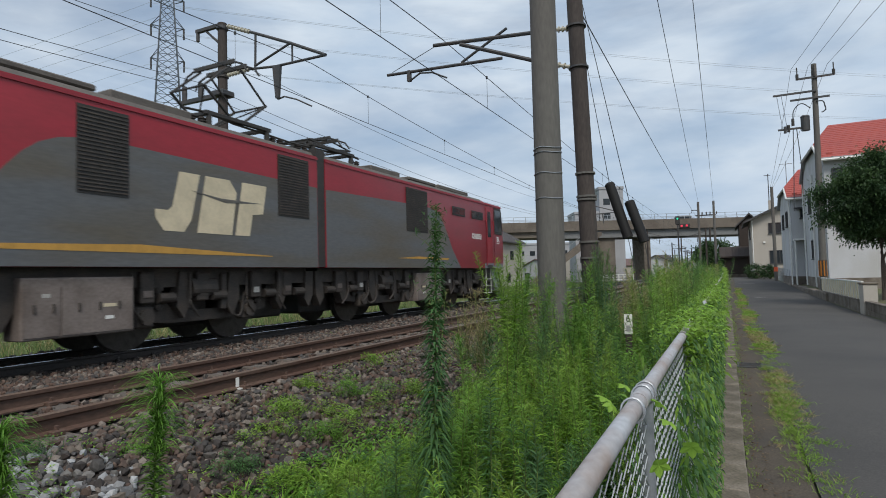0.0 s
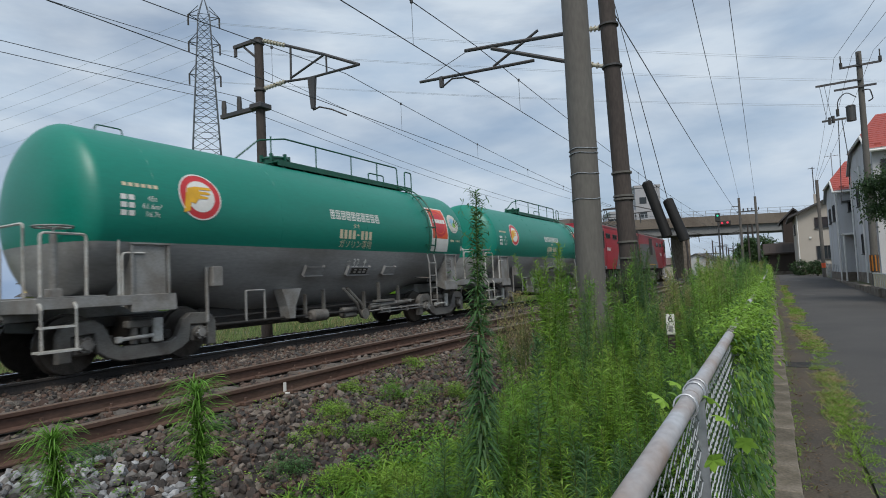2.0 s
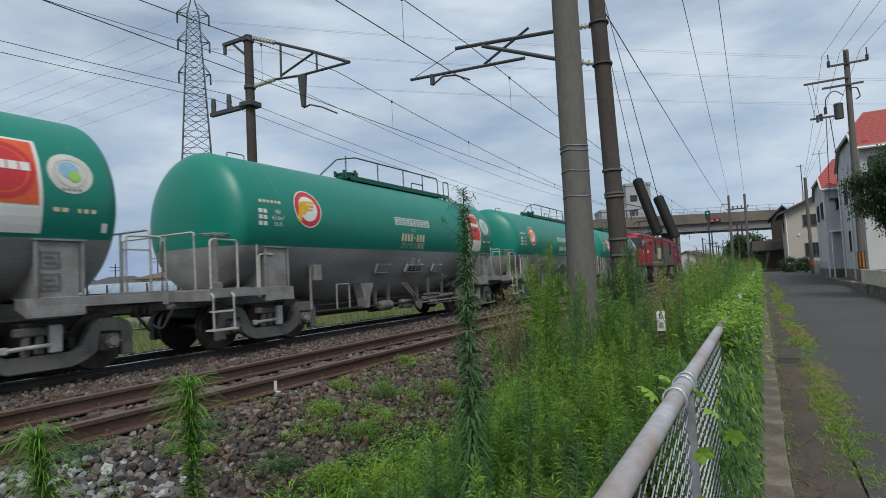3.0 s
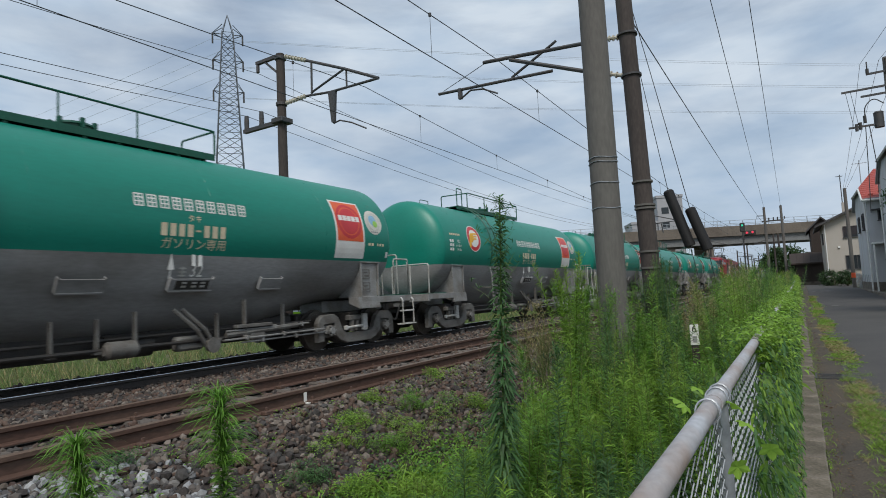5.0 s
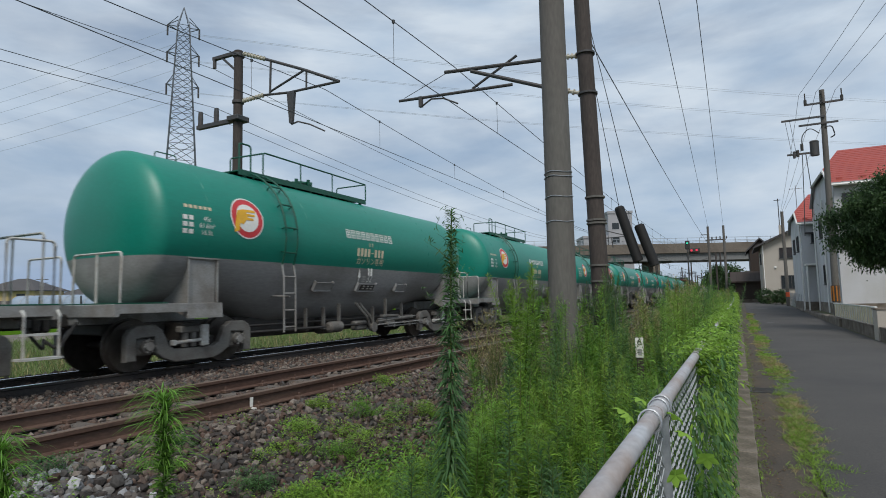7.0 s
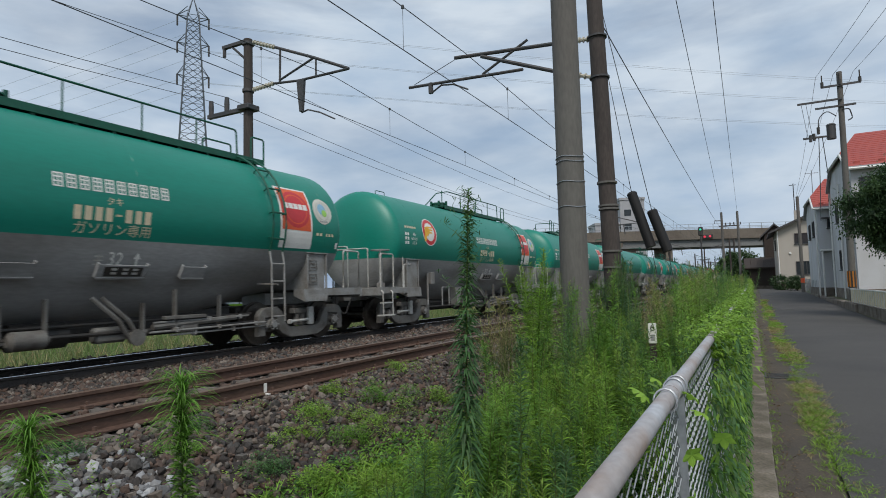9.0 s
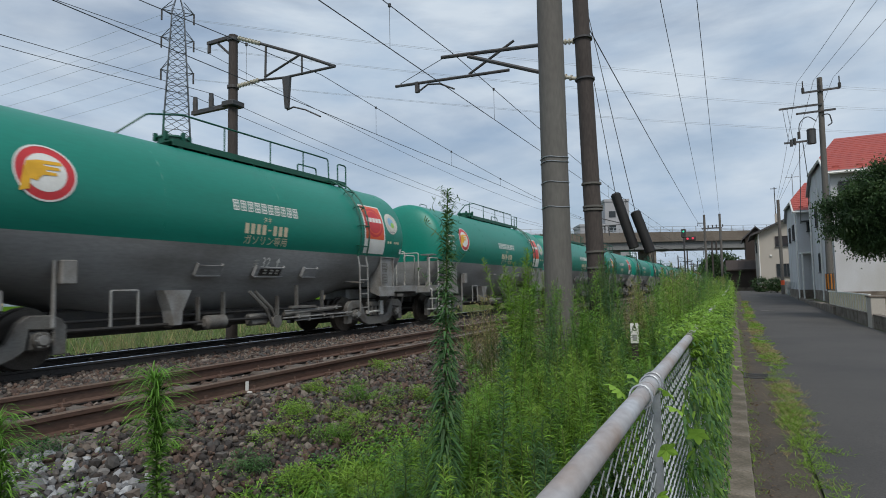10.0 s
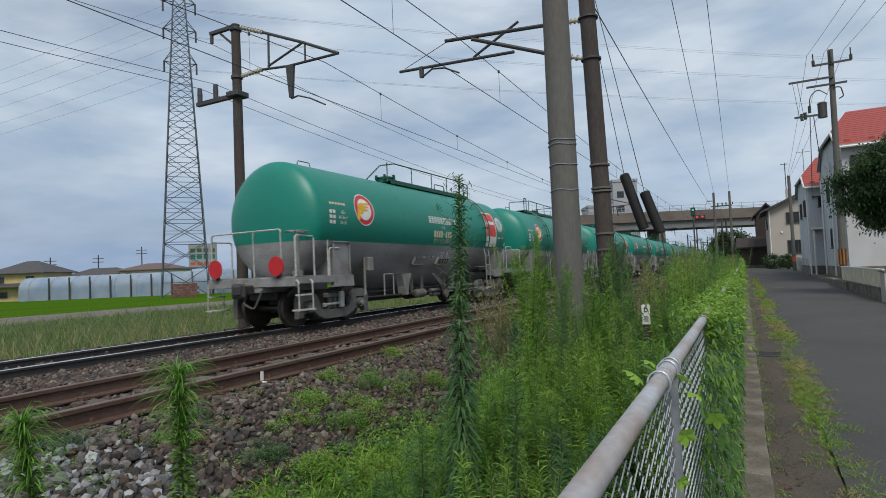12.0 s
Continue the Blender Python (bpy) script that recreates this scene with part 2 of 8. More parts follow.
# wire for the far conductors, with the haze of distance put into its colour
HAZEWIRE = mat("pale_distant_wire", (0.36, 0.4, 0.45), 0.6)
TOWER = mat("galvanised_lattice", (0.085, 0.1, 0.12), 0.6, 0.2, var=0.1)
INSUL = mat("pale_insulator", (0.5, 0.47, 0.38), 0.3, var=0.1)
BLACKTUBE = mat("black_ribbed_plastic", (0.008, 0.007, 0.007), 0.7, var=0.2, fine=90, bump=0.002)
KERB = mat("mossy_kerb_concrete", (0.175, 0.15, 0.12), 0.92, var=0.25, scale=3.0, fine=45, col2=(0.065, 0.055, 0.034), amount=0.9, bump=0.005, objrand=0.15)
PLASTER = mat("off_white_render", (0.54, 0.54, 0.55), 0.85, var=0.05, scale=0.8, fine=30, col2=(0.42, 0.4, 0.37), amount=0.6, stretch=(1, 1, 0.4))
BEIGE = mat("beige_siding", (0.42, 0.38, 0.33), 0.85, var=0.06, scale=0.8, fine=30, col2=(0.38, 0.34, 0.29), amount=0.5)
REDROOF = mat("red_metal_roof", (0.34, 0.062, 0.045), 0.5, var=0.1, scale=1.0, fine=14, col2=(0.3, 0.06, 0.05), amount=0.7)
DARKROOF = mat("dark_grey_roof", (0.07, 0.065, 0.065), 0.7, var=0.15, scale=1, fine=10)
BROWNWOOD = mat("dark_brown_timber", (0.04, 0.028, 0.022), 0.8, var=0.3, scale=2, fine=20, stretch=(1, 1, 0.2))
BRIDGE = mat("stained_bridge_girder", (0.15, 0.125, 0.1), 0.8, var=0.15, scale=0.35, fine=5, col2=(0.09, 0.07, 0.055), amount=0.8)
BRIDGEPALE = mat("pale_bridge_girder", (0.17, 0.172, 0.17), 0.7, var=0.15, scale=0.3, fine=5)
FILM = mat("greenhouse_film", (0.26, 0.31, 0.37), 0.25, var=0.1, scale=0.3, fine=6, col2=(0.17, 0.24, 0.33), amount=0.9)
YELLOWWALL = mat("cream_yellow_wall", (0.55, 0.43, 0.2), 0.85, var=0.08, scale=0.6)
REDBLOCK = mat("red_brown_block", (0.16, 0.075, 0.06), 0.9, var=0.2, scale=3, fine=20, col2=(0.09, 0.055, 0.045), objrand=0.25)
MAUVEROOF = mat("brown_tile_roof", (0.14, 0.09, 0.08), 0.7, var=0.12, scale=1, fine=8)
HAZEGREY = mat("distant_grey_wall", (0.36, 0.36, 0.37), 0.85, var=0.06, scale=0.3)
SIGNRED = mat("red_marker_disc", (0.5, 0.015, 0.02), 0.4, var=0.08)
STEM = leaf_mat("green_stem", (0.15, 0.23, 0.06), (0.19, 0.2, 0.08))
VINE = leaf_mat("vine_leaf", (0.1, 0.21, 0.035), (0.155, 0.26, 0.045))
LEAF_DARK = leaf_mat("dark_weed_leaf", (0.07, 0.155, 0.055), (0.1, 0.2, 0.06))
LEAF = leaf_mat("fresh_weed_leaf", (0.14, 0.295, 0.045), (0.19, 0.35, 0.055))
LEAF_PALE = leaf_mat("yellow_green_leaf", (0.195, 0.345, 0.045), (0.25, 0.38, 0.06))
LEAF_DRY = leaf_mat("dry_seed_head", (0.36, 0.32, 0.15), (0.34, 0.25, 0.13))
LITTER = leaf_mat("dead_brown_leaf", (0.17, 0.11, 0.06), (0.1, 0.07, 0.045))
LEAF_BANK = leaf_mat("dull_bank_grass", (0.15, 0.23, 0.07), (0.2, 0.23, 0.095))
LEAF_TREE = leaf_mat("dark_tree_leaf", (0.045, 0.085, 0.035), (0.08, 0.135, 0.045))
BARK = mat("grey_bark", (0.09, 0.07, 0.055), 0.9, var=0.3, scale=4, fine=30, bump=0.01)


# ---- mesh helpers ----
def finish(name, bm, material, smooth=False):
    me = bpy.data.meshes.new(name)
    bm.normal_update()
    bm.to_mesh(me)
    bm.free()
    for m in material if isinstance(material, (list, tuple)) else [material]:
        me.materials.append(m)
    if smooth:
        me.shade_smooth()
        me.set_sharp_from_angle(angle=radians(38))
    return me


def part(name, bm, material, parent=None, label="", smooth=False):
    ob = new(name, finish(name, bm, material, smooth))
    ob.parent = parent
    return tagged(ob, label)


def thing(name, label, category, group="", kind="", at=None):
    ob = new(name)
    ob.empty_display_size = 0.2
    if at is not None:
        ob.matrix_world = at
    return tagged(ob, label, category, group, kind)


def box(bm, x0, x1, y0, y1, z0, z1, bev=0.0, m=None, slot=0):
    r = bmesh.ops.create_cube(bm, size=1.0)
    mt = Matrix.Translation(((x0 + x1) / 2, (y0 + y1) / 2, (z0 + z1) / 2)) @ Matrix.Diagonal((abs(x1 - x0), abs(y1 - y0), abs(z1 - z0), 1))
    bmesh.ops.transform(bm, matrix=(m @ mt) if m is not None else mt, verts=r["verts"])
    faces = {f for v in r["verts"] for f in v.link_faces}
    for f in faces:
        f.material_index = slot
    if bev:
        bmesh.ops.bevel(bm, geom=list({e for v in r["verts"] for e in v.link_edges}), offset=bev, segments=1, affect="EDGES", profile=0.5)
    return bm


def tube(bm, p, q, r, r2=None, seg=8, cap=True):
    p, q = Vector(p), Vector(q)
    d = q - p
    res = bmesh.ops.create_cone(bm, cap_ends=cap, segments=seg, radius1=r, radius2=r if r2 is None else r2, depth=d.length)
    bmesh.ops.transform(bm, matrix=Matrix.Translation((p + q) / 2) @ d.to_track_quat("Z", "Y").to_matrix().to_4x4(), verts=res["verts"])
    return bm


def run(bm, pts, r, seg=6):
    """A bent pipe through the points."""
    pts = [Vector(p) for p in pts]
    rings = []
    for i, p in enumerate(pts):
        d = (pts[min(i + 1, len(pts) - 1)] - pts[max(i - 1, 0)]).normalized()
        q = d.to_track_quat("Z", "Y")
        rings.append([bm.verts.new(p + q @ Vector((math.cos(a) * r, math.sin(a) * r, 0))) for a in (2 * math.pi * k / seg for k in range(seg))])
    for a, b in zip(rings, rings[1:]):
        for k in range(seg):
            bm.faces.new((a[k], a[(k + 1) % seg], b[(k + 1) % seg], b[k]))
    bm.faces.new(rings[0][::-1])
    bm.faces.new(rings[-1])
    return bm


def arc3(p, c, q, n=5):
    """Points of a rounded corner from p by the corner c to q."""
    p, c, q = Vector(p), Vector(c), Vector(q)
    return [(1 - t) ** 2 * p + 2 * t * (1 - t) * c + t * t * q for t in (i / n for i in range(n + 1))]


def bent(pts, r=0.06):
    """The same way with its corners rounded."""
    pts = [Vector(p) for p in pts]
    out = [pts[0]]
    for a, b, c in zip(pts, pts[1:], pts[2:]):
        k = min(r, (a - b).length * 0.45, (c - b).length * 0.45)
        out += arc3(b + (a - b).normalized() * k, b, b + (c - b).normalized() * k, 4)
    return out + [pts[-1]]


def extrude(bm, outline, axis, a, b, slot=0):
    """A prism: the outline (u, v) drawn across the axis, from a to b."""
    def at(u, v, w):
        return {"x": (w, u, v), "y": (u, w, v), "z": (u, v, w)}[axis]
    lo = [bm.verts.new(at(u, v, a)) for u, v in outline]
    hi = [bm.verts.new(at(u, v, b)) for u, v in outline]
    n = len(outline)
    fs = [bm.faces.new(lo[::-1]), bm.faces.new(hi)] + [bm.faces.new((lo[i], lo[(i + 1) % n], hi[(i + 1) % n], hi[i])) for i in range(n)]
    for f in fs:
        f.material_index = slot
    bmesh.ops.recalc_face_normals(bm, faces=fs)
    return bm


def mesh_of(name, verts, faces, material):
    me = bpy.data.meshes.new(name)
    me.from_pydata(verts, [], faces)
    me.materials.append(material)
    me.update()
    return me


def letters(body, size):
    """The flat outline of some writing, as corners and faces, centred."""
    cu = bpy.data.curves.new("writing", "FONT")
    cu.body, cu.size, cu.align_x, cu.align_y, cu.resolution_u = body, size, "CENTER", "CENTER", 2
    ob = new("writing", cu)
    dg = bpy.context.evaluated_depsgraph_get()
    me = bpy.data.meshes.new_from_object(ob.evaluated_get(dg))
    v, f = [tuple(x.co)[:2] for x in me.vertices], [tuple(p.vertices) for p in me.polygons]
    bpy.data.objects.remove(ob)
    bpy.data.curves.remove(cu)
    bpy.data.meshes.remove(me)
    return v, f


# ---- the plan ----
NEAR_X, NEAR_Z = -5.035, 0.73      # middle of the near track, top of its rails
FAR_X, FAR_Z = -9.64, 0.545        # the track of the train
WAGON, WAGONS, LOCO = 13.57, 14, 25.0


def rear(t):
    """Where the rear coupling of the last wagon is at t seconds."""
    return 8.80 + 17.253 * (t - 12) + 0.0437 * (t - 12) ** 2


def road_z(y):
    s = min(max((y - 22) / 50, 0), 1)
    return 0.6 * s * s * (3 - 2 * s)


def ground_z(x, y):
    xs = (-3000, -60, -15.5, -13.2, -11.6, -11.2, -8.0, -6.8, -4.0, -3.4, -2.6, -2.0, -0.35, 4.0, 4.35, 6, 3000)
    zs = (-0.35, -0.35, -0.3, -0.15, 0.36, 0.38, 0.38, 0.55, 0.55, 0.46, 0.2, 0.03, -0.04, -0.04, 0.1, 0.3, 0.3)
    z = float(np.interp(x, xs, zs))
    if x > -2.2:
        z += road_z(y) * min(1.0, (x + 2.2) / 1.8)
    return z


# ---- the setting ----
def build_ground():
    xs = [-3000, -600, -140, -60, -48, -38, -30, -20, -15.5, -13.2, -12.4, -11.6, -11.2, -9.6, -8.0, -7.4, -6.8, -5, -4.0, -3.7, -3.4, -3.0, -2.6, -2.3, -2.0, -1.3, -0.35, 1, 2.5, 4.0, 4.35, 6, 15, 60, 600, 3000]
    ys = [-400, -60, -15, -6, 0, 4, 8, 12, 16, 20, 26, 32, 38, 44, 50, 58, 66, 74, 90, 120, 200, 500, 3200]
    bm = bmesh.new()
    g = [[bm.verts.new((x, y, ground_z(x, y))) for x in xs] for y in ys]
    for j in range(len(ys) - 1):
        for i in range(len(xs) - 1):
            f = bm.faces.new((g[j][i], g[j][i + 1], g[j + 1][i + 1], g[j + 1][i]))
            f.material_index = 1 if -11.7 < (xs[i] + xs[i + 1]) / 2 < -2.7 else 2 if xs[i + 1] <= -48 else 0
            f.smooth = True
    ob = new("ground", finish("ground", bm, [SOIL, BALLAST, PADDY]))
    tagged(ob, "flat ground with ballast bed, weedy verge and green paddy field", "ground", kind="structure")


def strip(name, x0, x1, y0, y1, lift, thick, material, label, category, wave=0.0, step=2.0):
    """A slab along the road, with a slightly uneven edge."""
    rnd = random.Random(name)
    bm = bmesh.new()
    n = int((y1 - y0) / step)
    rows = []
    for i in range(n + 1):
        y = y0 + (y1 - y0) * i / n
        z, a, b = road_z(y) + lift, x0 + rnd.uniform(-wave, wave), x1 + rnd.uniform(-wave, wave)
        rows.append([bm.verts.new(c) for c in ((a, y, z - thick), (a, y, z), ((a + b) / 2, y, z + (0.02 if b - a > 2 else 0)), (b, y, z), (b, y, z - thick))])
    for a, b in zip(rows, rows[1:]):
        for k in range(4):
            bm.faces.new((a[k], b[k], b[k + 1], a[k + 1]))
    bmesh.ops.recalc_face_normals(bm, faces=bm.faces)
    ob = new(name, finish(name, bm, material))
    return tagged(ob, label, category, kind="structure")


def build_road():
    strip("road", 0.5, 4.0, -30, 76, 0.0, 0.1, ASPHALT, "narrow worn grey asphalt lane beside the railway fence", "road", 0.05, 1.0)
    strip("road_shoulder", 0.06, 0.5, -30, 76, -0.012, 0.1, ASPHALT2, "old dirty asphalt shoulder between lane and kerb", "road", 0.0)
    kerb = thing("kerb", "weathered concrete kerb blocks along the fence", "kerb", kind="structure")
    bm = box(bmesh.new(), -0.16, 0.16, 0.005, 0.595, -0.12, 0.05, 0.012)
    me = finish("kerb_block", bm, KERB)
    for i in range(110):
        y = -3 + i * 0.6
        o = new("kerb_block", me)
        o.parent = kerb
        o.location = (-0.105 + random.uniform(-0.006, 0.006), y, road_z(y + 0.3) + random.uniform(-0.006, 0.006))
        o.rotation_euler = (random.uniform(-0.006, 0.006), random.uniform(-0.01, 0.01), random.uniform(-0.004, 0.004))
    # white stop line and a drain grate
    for nm, x0, x1, y0, y1, lab in (("stop_line", 0.75, 1.9, 52.0, 52.45, "worn white stop line painted across the lane"), ("lane_mark", 1.2, 1.75, 34.0, 34.12, "faded white paint mark on the lane")):
        z = road_z((y0 + y1) / 2) + 0.03
        o = new(nm, finish(nm, box(bmesh.new(), x0, x1, y0, y1, z - 0.012, z), FADEDPAINT))
        tagged(o, lab, "road marking", kind="structure")
    grate = thing("drain_grate", "rusty dark drain grate set in the road shoulder", "drain grate", at=pose(0.26, 11.2, 0.0))
    fr = bmesh.new()
    for a in ((-0.2, -0.17, -0.25, 0.25), (0.17, 0.2, -0.25, 0.25), (-0.17, 0.17, -0.25, -0.22), (-0.17, 0.17, 0.22, 0.25)):
        box(fr, a[0], a[1], a[2], a[3], -0.03, 0.008)
    part("grate_frame", fr, STEELDARK, grate)
    for i in range(8):
        part("grate_bar", box(bmesh.new(), -0.165, 0.165, -0.2 + i * 0.052, -0.185 + i * 0.052, -0.03, 0.006), STEELDARK, grate)


RAIL_OUT = [(-0.0625, -0.153), (0.0625, -0.153), (0.0625, -0.142), (0.012, -0.125), (0.009, -0.05), (0.0325, -0.036), (0.0325, -0.006), (0.024, 0.0), (-0.024, 0.0), (-0.0325, -0.006), (-0.0325, -0.036), (-0.009, -0.05), (-0.012, -0.125), (-0.0625, -0.142)]


def build_track(name, cx, cz, web, head, label, clip_label):
    tr = thing(name, label, "railway track", kind="structure", at=pose(cx, 0, cz))
    for side in (-0.566, 0.566):
        bm = bmesh.new()
        extrude(bm, [(u + side, v) for u, v in RAIL_OUT], "y", -60, 420)
        for f in bm.faces:
            if f.calc_center_median().z > -0.01 and abs(f.normal.z) > 0.3:
                f.material_index = 1
        part("rail", bm, [web, head], tr)
    sl = finish("sleeper", box(bmesh.new(), -1.0, 1.0, -0.11, 0.11, -0.33, -0.155, 0.02), SLEEPER)
    cb = bmesh.new()
    for s in (-1, 1):
        box(cb, s * 0.085 - 0.04, s * 0.085 + 0.04, -0.045, 0.045, -0.155, -0.115, 0.008)
        tube(cb, (s * 0.085, 0, -0.13), (s * 0.085, 0, -0.085), 0.016, seg=6)
    cl = finish("rail_clip", cb, web)
    for i in range(150):
        y = -4 + i * 0.6
        s = new("sleeper", sl)
        s.parent, s.location = tr, (0, y, 0)
        s.rotation_euler = (0, 0, random.uniform(-0.006, 0.006))
        if i < 60:
            for side in (-0.566, 0.566):
                c = new("rail_clip", cl)
                c.parent, c.location = tr, (side, y, 0)
    far = bmesh.new()
    for i in range(300):
        box(far, -1.0, 1.0, 86 + i * 0.62, 86.2 + i * 0.62, -0.33, -0.158)
    o = part("far_sleepers", far, SLEEPER, tr)
    tagged(o, kind="stuff")


def rock_shapes(n, seed):
    """Corner and face arrays of some broken stones of unit size."""
    rnd = np.random.RandomState(seed)
    bm = bmesh.new()
    bmesh.ops.create_icosphere(bm, subdivisions=1, radius=1.0)
    v0 = np.array([v.co[:] for v in bm.verts])
    f0 = np.array([[v.index for v in f.verts] for f in bm.faces])
    bm.free()
    out = []
    for _ in range(n):
        v = v0 * (1 + rnd.uniform(-0.28, 0.28, (len(v0), 1)))
        for _k in range(3):
            d = rnd.normal(size=3)
            d /= np.linalg.norm(d)
            h = v @ d
            v = v - np.outer(np.maximum(h - 0.55, 0), d)
        out.append(v * rnd.uniform(0.6, 1.15, 3))
    return out, f0


def rot_z(a):
    c, s = np.cos(a), np.sin(a)
    return np.array([[c, -s, 0], [s, c, 0], [0, 0, 1]])


def build_ballast():
    shapes, f0 = rock_shapes(14, 5)
    rnd = np.random.RandomState(9)
    bed = thing("ballast", "loose brown and grey crushed-stone ballast round the rails", "ballast", kind="structure")
    me = [mesh_of("ballast_stone", s.tolist(), f0.tolist(), STONE) for s in shapes]
    mp = [mesh_of("ballast_stone", s.tolist(), f0.tolist(), PALESTONE) for s in shapes]

    def spot(x0, x1, y0, y1):
        x, y = rnd.uniform(x0, x1), rnd.uniform(y0, y1)
        return x, y, ground_z(x, y), rnd.uniform(0.02, 0.046)

    def blocked(x, y, s):
        for cx, cz in ((NEAR_X, NEAR_Z), (FAR_X, FAR_Z)):
            if min(abs(abs(x - cx) - 0.566), 9) < 0.09 + s:
                return True
        return False

    count = 0
    while count < 290:
        x, y, z, s = spot(-4.25, -2.75, 1.0, 3.1)
        if blocked(x, y, s):
            continue
        pale = ((x + 3.55) / 1.0) ** 2 + ((y - 1.75) / 0.85) ** 2 < 1 and rnd.rand() < 0.8
        o = new("ballast_stone", (mp if pale else me)[rnd.randint(14)])
        o.parent = bed
        o.location, o.scale = (x, y, z + s * 0.35), (s * 1.15,) * 3
        o.rotation_euler = rnd.uniform(-3, 3, 3)
        count += 1
    V, F, n0 = [], [], 0
    PV, PF, p0 = [], [], 0
    for x0, x1, y0, y1, pitch in ((-4.35, -2.4, 0.3, 9, 0.058), (-4.5, -2.6, 9, 22, 0.08), (-5.58, -4.49, 0, 12, 0.06), (-4.5, -4.35, 0, 12, 0.05), (-9.0, -5.5, 0, 14, 0.066), (-8.9, -5.6, 14, 40, 0.11), (-12.2, -9.6, 2, 18, 0.085), (-4.6, -3.0, 22, 60, 0.14)):
        spots = [(x0 + (i + rnd.uniform(-0.45, 0.45)) * pitch, y0 + (j + rnd.uniform(-0.45, 0.45)) * pitch, 0.0) for i in range(int((x1 - x0) / pitch)) for j in range(int((y1 - y0) / pitch))]
        spots += [(rnd.uniform(x0, x1), rnd.uniform(y0, y1), 0.5) for _ in range(len(spots) // 4)]
        for x, y, up in spots:
            s = pitch * rnd.uniform(0.42, 0.78)
            if blocked(x, y, s):
                continue
            z = ground_z(x, y) - (0.02 if abs(x - NEAR_X) < 0.55 else 0.0)
            sh = shapes[rnd.randint(14)]
            R = rot_z(rnd.uniform(0, 6.3)) @ np.array(Euler(rnd.uniform(-1, 1, 3)).to_matrix())
            if ((x + 3.5) / 0.95) ** 2 + ((y - 1.75) / 0.8) ** 2 < rnd.uniform(0.4, 1.2) and rnd.rand() < 0.72:
                PV.append((sh * s) @ R.T + (x, y, z + s * (0.3 + up)))
                PF.append(f0 + p0)
                p0 += len(sh)
                continue
            V.append((sh * s) @ R.T + (x, y, z + s * (rnd.uniform(0.0, 0.55) + up)))
            F.append(f0 + n0)
            n0 += len(sh)
    ob = new("fresh_ballast", mesh_of("fresh_ballast", np.concatenate(PV).tolist(), np.concatenate(PF).tolist(), PALESTONE))
    ob.parent = bed
    tagged(ob, kind="stuff")
    ob = new("far_ballast", mesh_of("far_ballast", np.concatenate(V).tolist(), np.concatenate(F).tolist(), STONE))
    ob.parent = bed
    tagged(ob, kind="stuff")


# ---- the train ----
def wheelset(parent, y, r=0.43):
    """Axle with two flanged wheels; its own origin lies on the axle."""
    bm = bmesh.new()
    tube(bm, (-0.62, 0, 0), (0.62, 0, 0), 0.075, seg=10)
    for s in (-1, 1):
        tube(bm, (s * 0.502, 0, 0), (s * 0.53, 0, 0), r + 0.028, seg=36)
        tube(bm, (s * 0.53, 0, 0), (s * 0.63, 0, 0), r, r - 0.004, seg=36)
        tube(bm, (s * 0.63, 0, 0), (s * 0.636, 0, 0), r - 0.07, seg=36)
        tube(bm, (s * 0.636, 0, 0), (s * 0.69, 0, 0), 0.13, seg=14)
        for k in range(4):
            a = k * math.pi / 2
            tube(bm, (s * 0.63, 0.2 * math.cos(a), 0.2 * math.sin(a)), (s * 0.641, 0.2 * math.cos(a), 0.2 * math.sin(a)), 0.035, seg=8)
    ob = part("wheelset", bm, WHEEL, parent, "worn steel wheelset")
    ob.location = (0, y, r)
    SPINNING.append((ob, (0, y, r), r))
    return ob


SPINNING = []


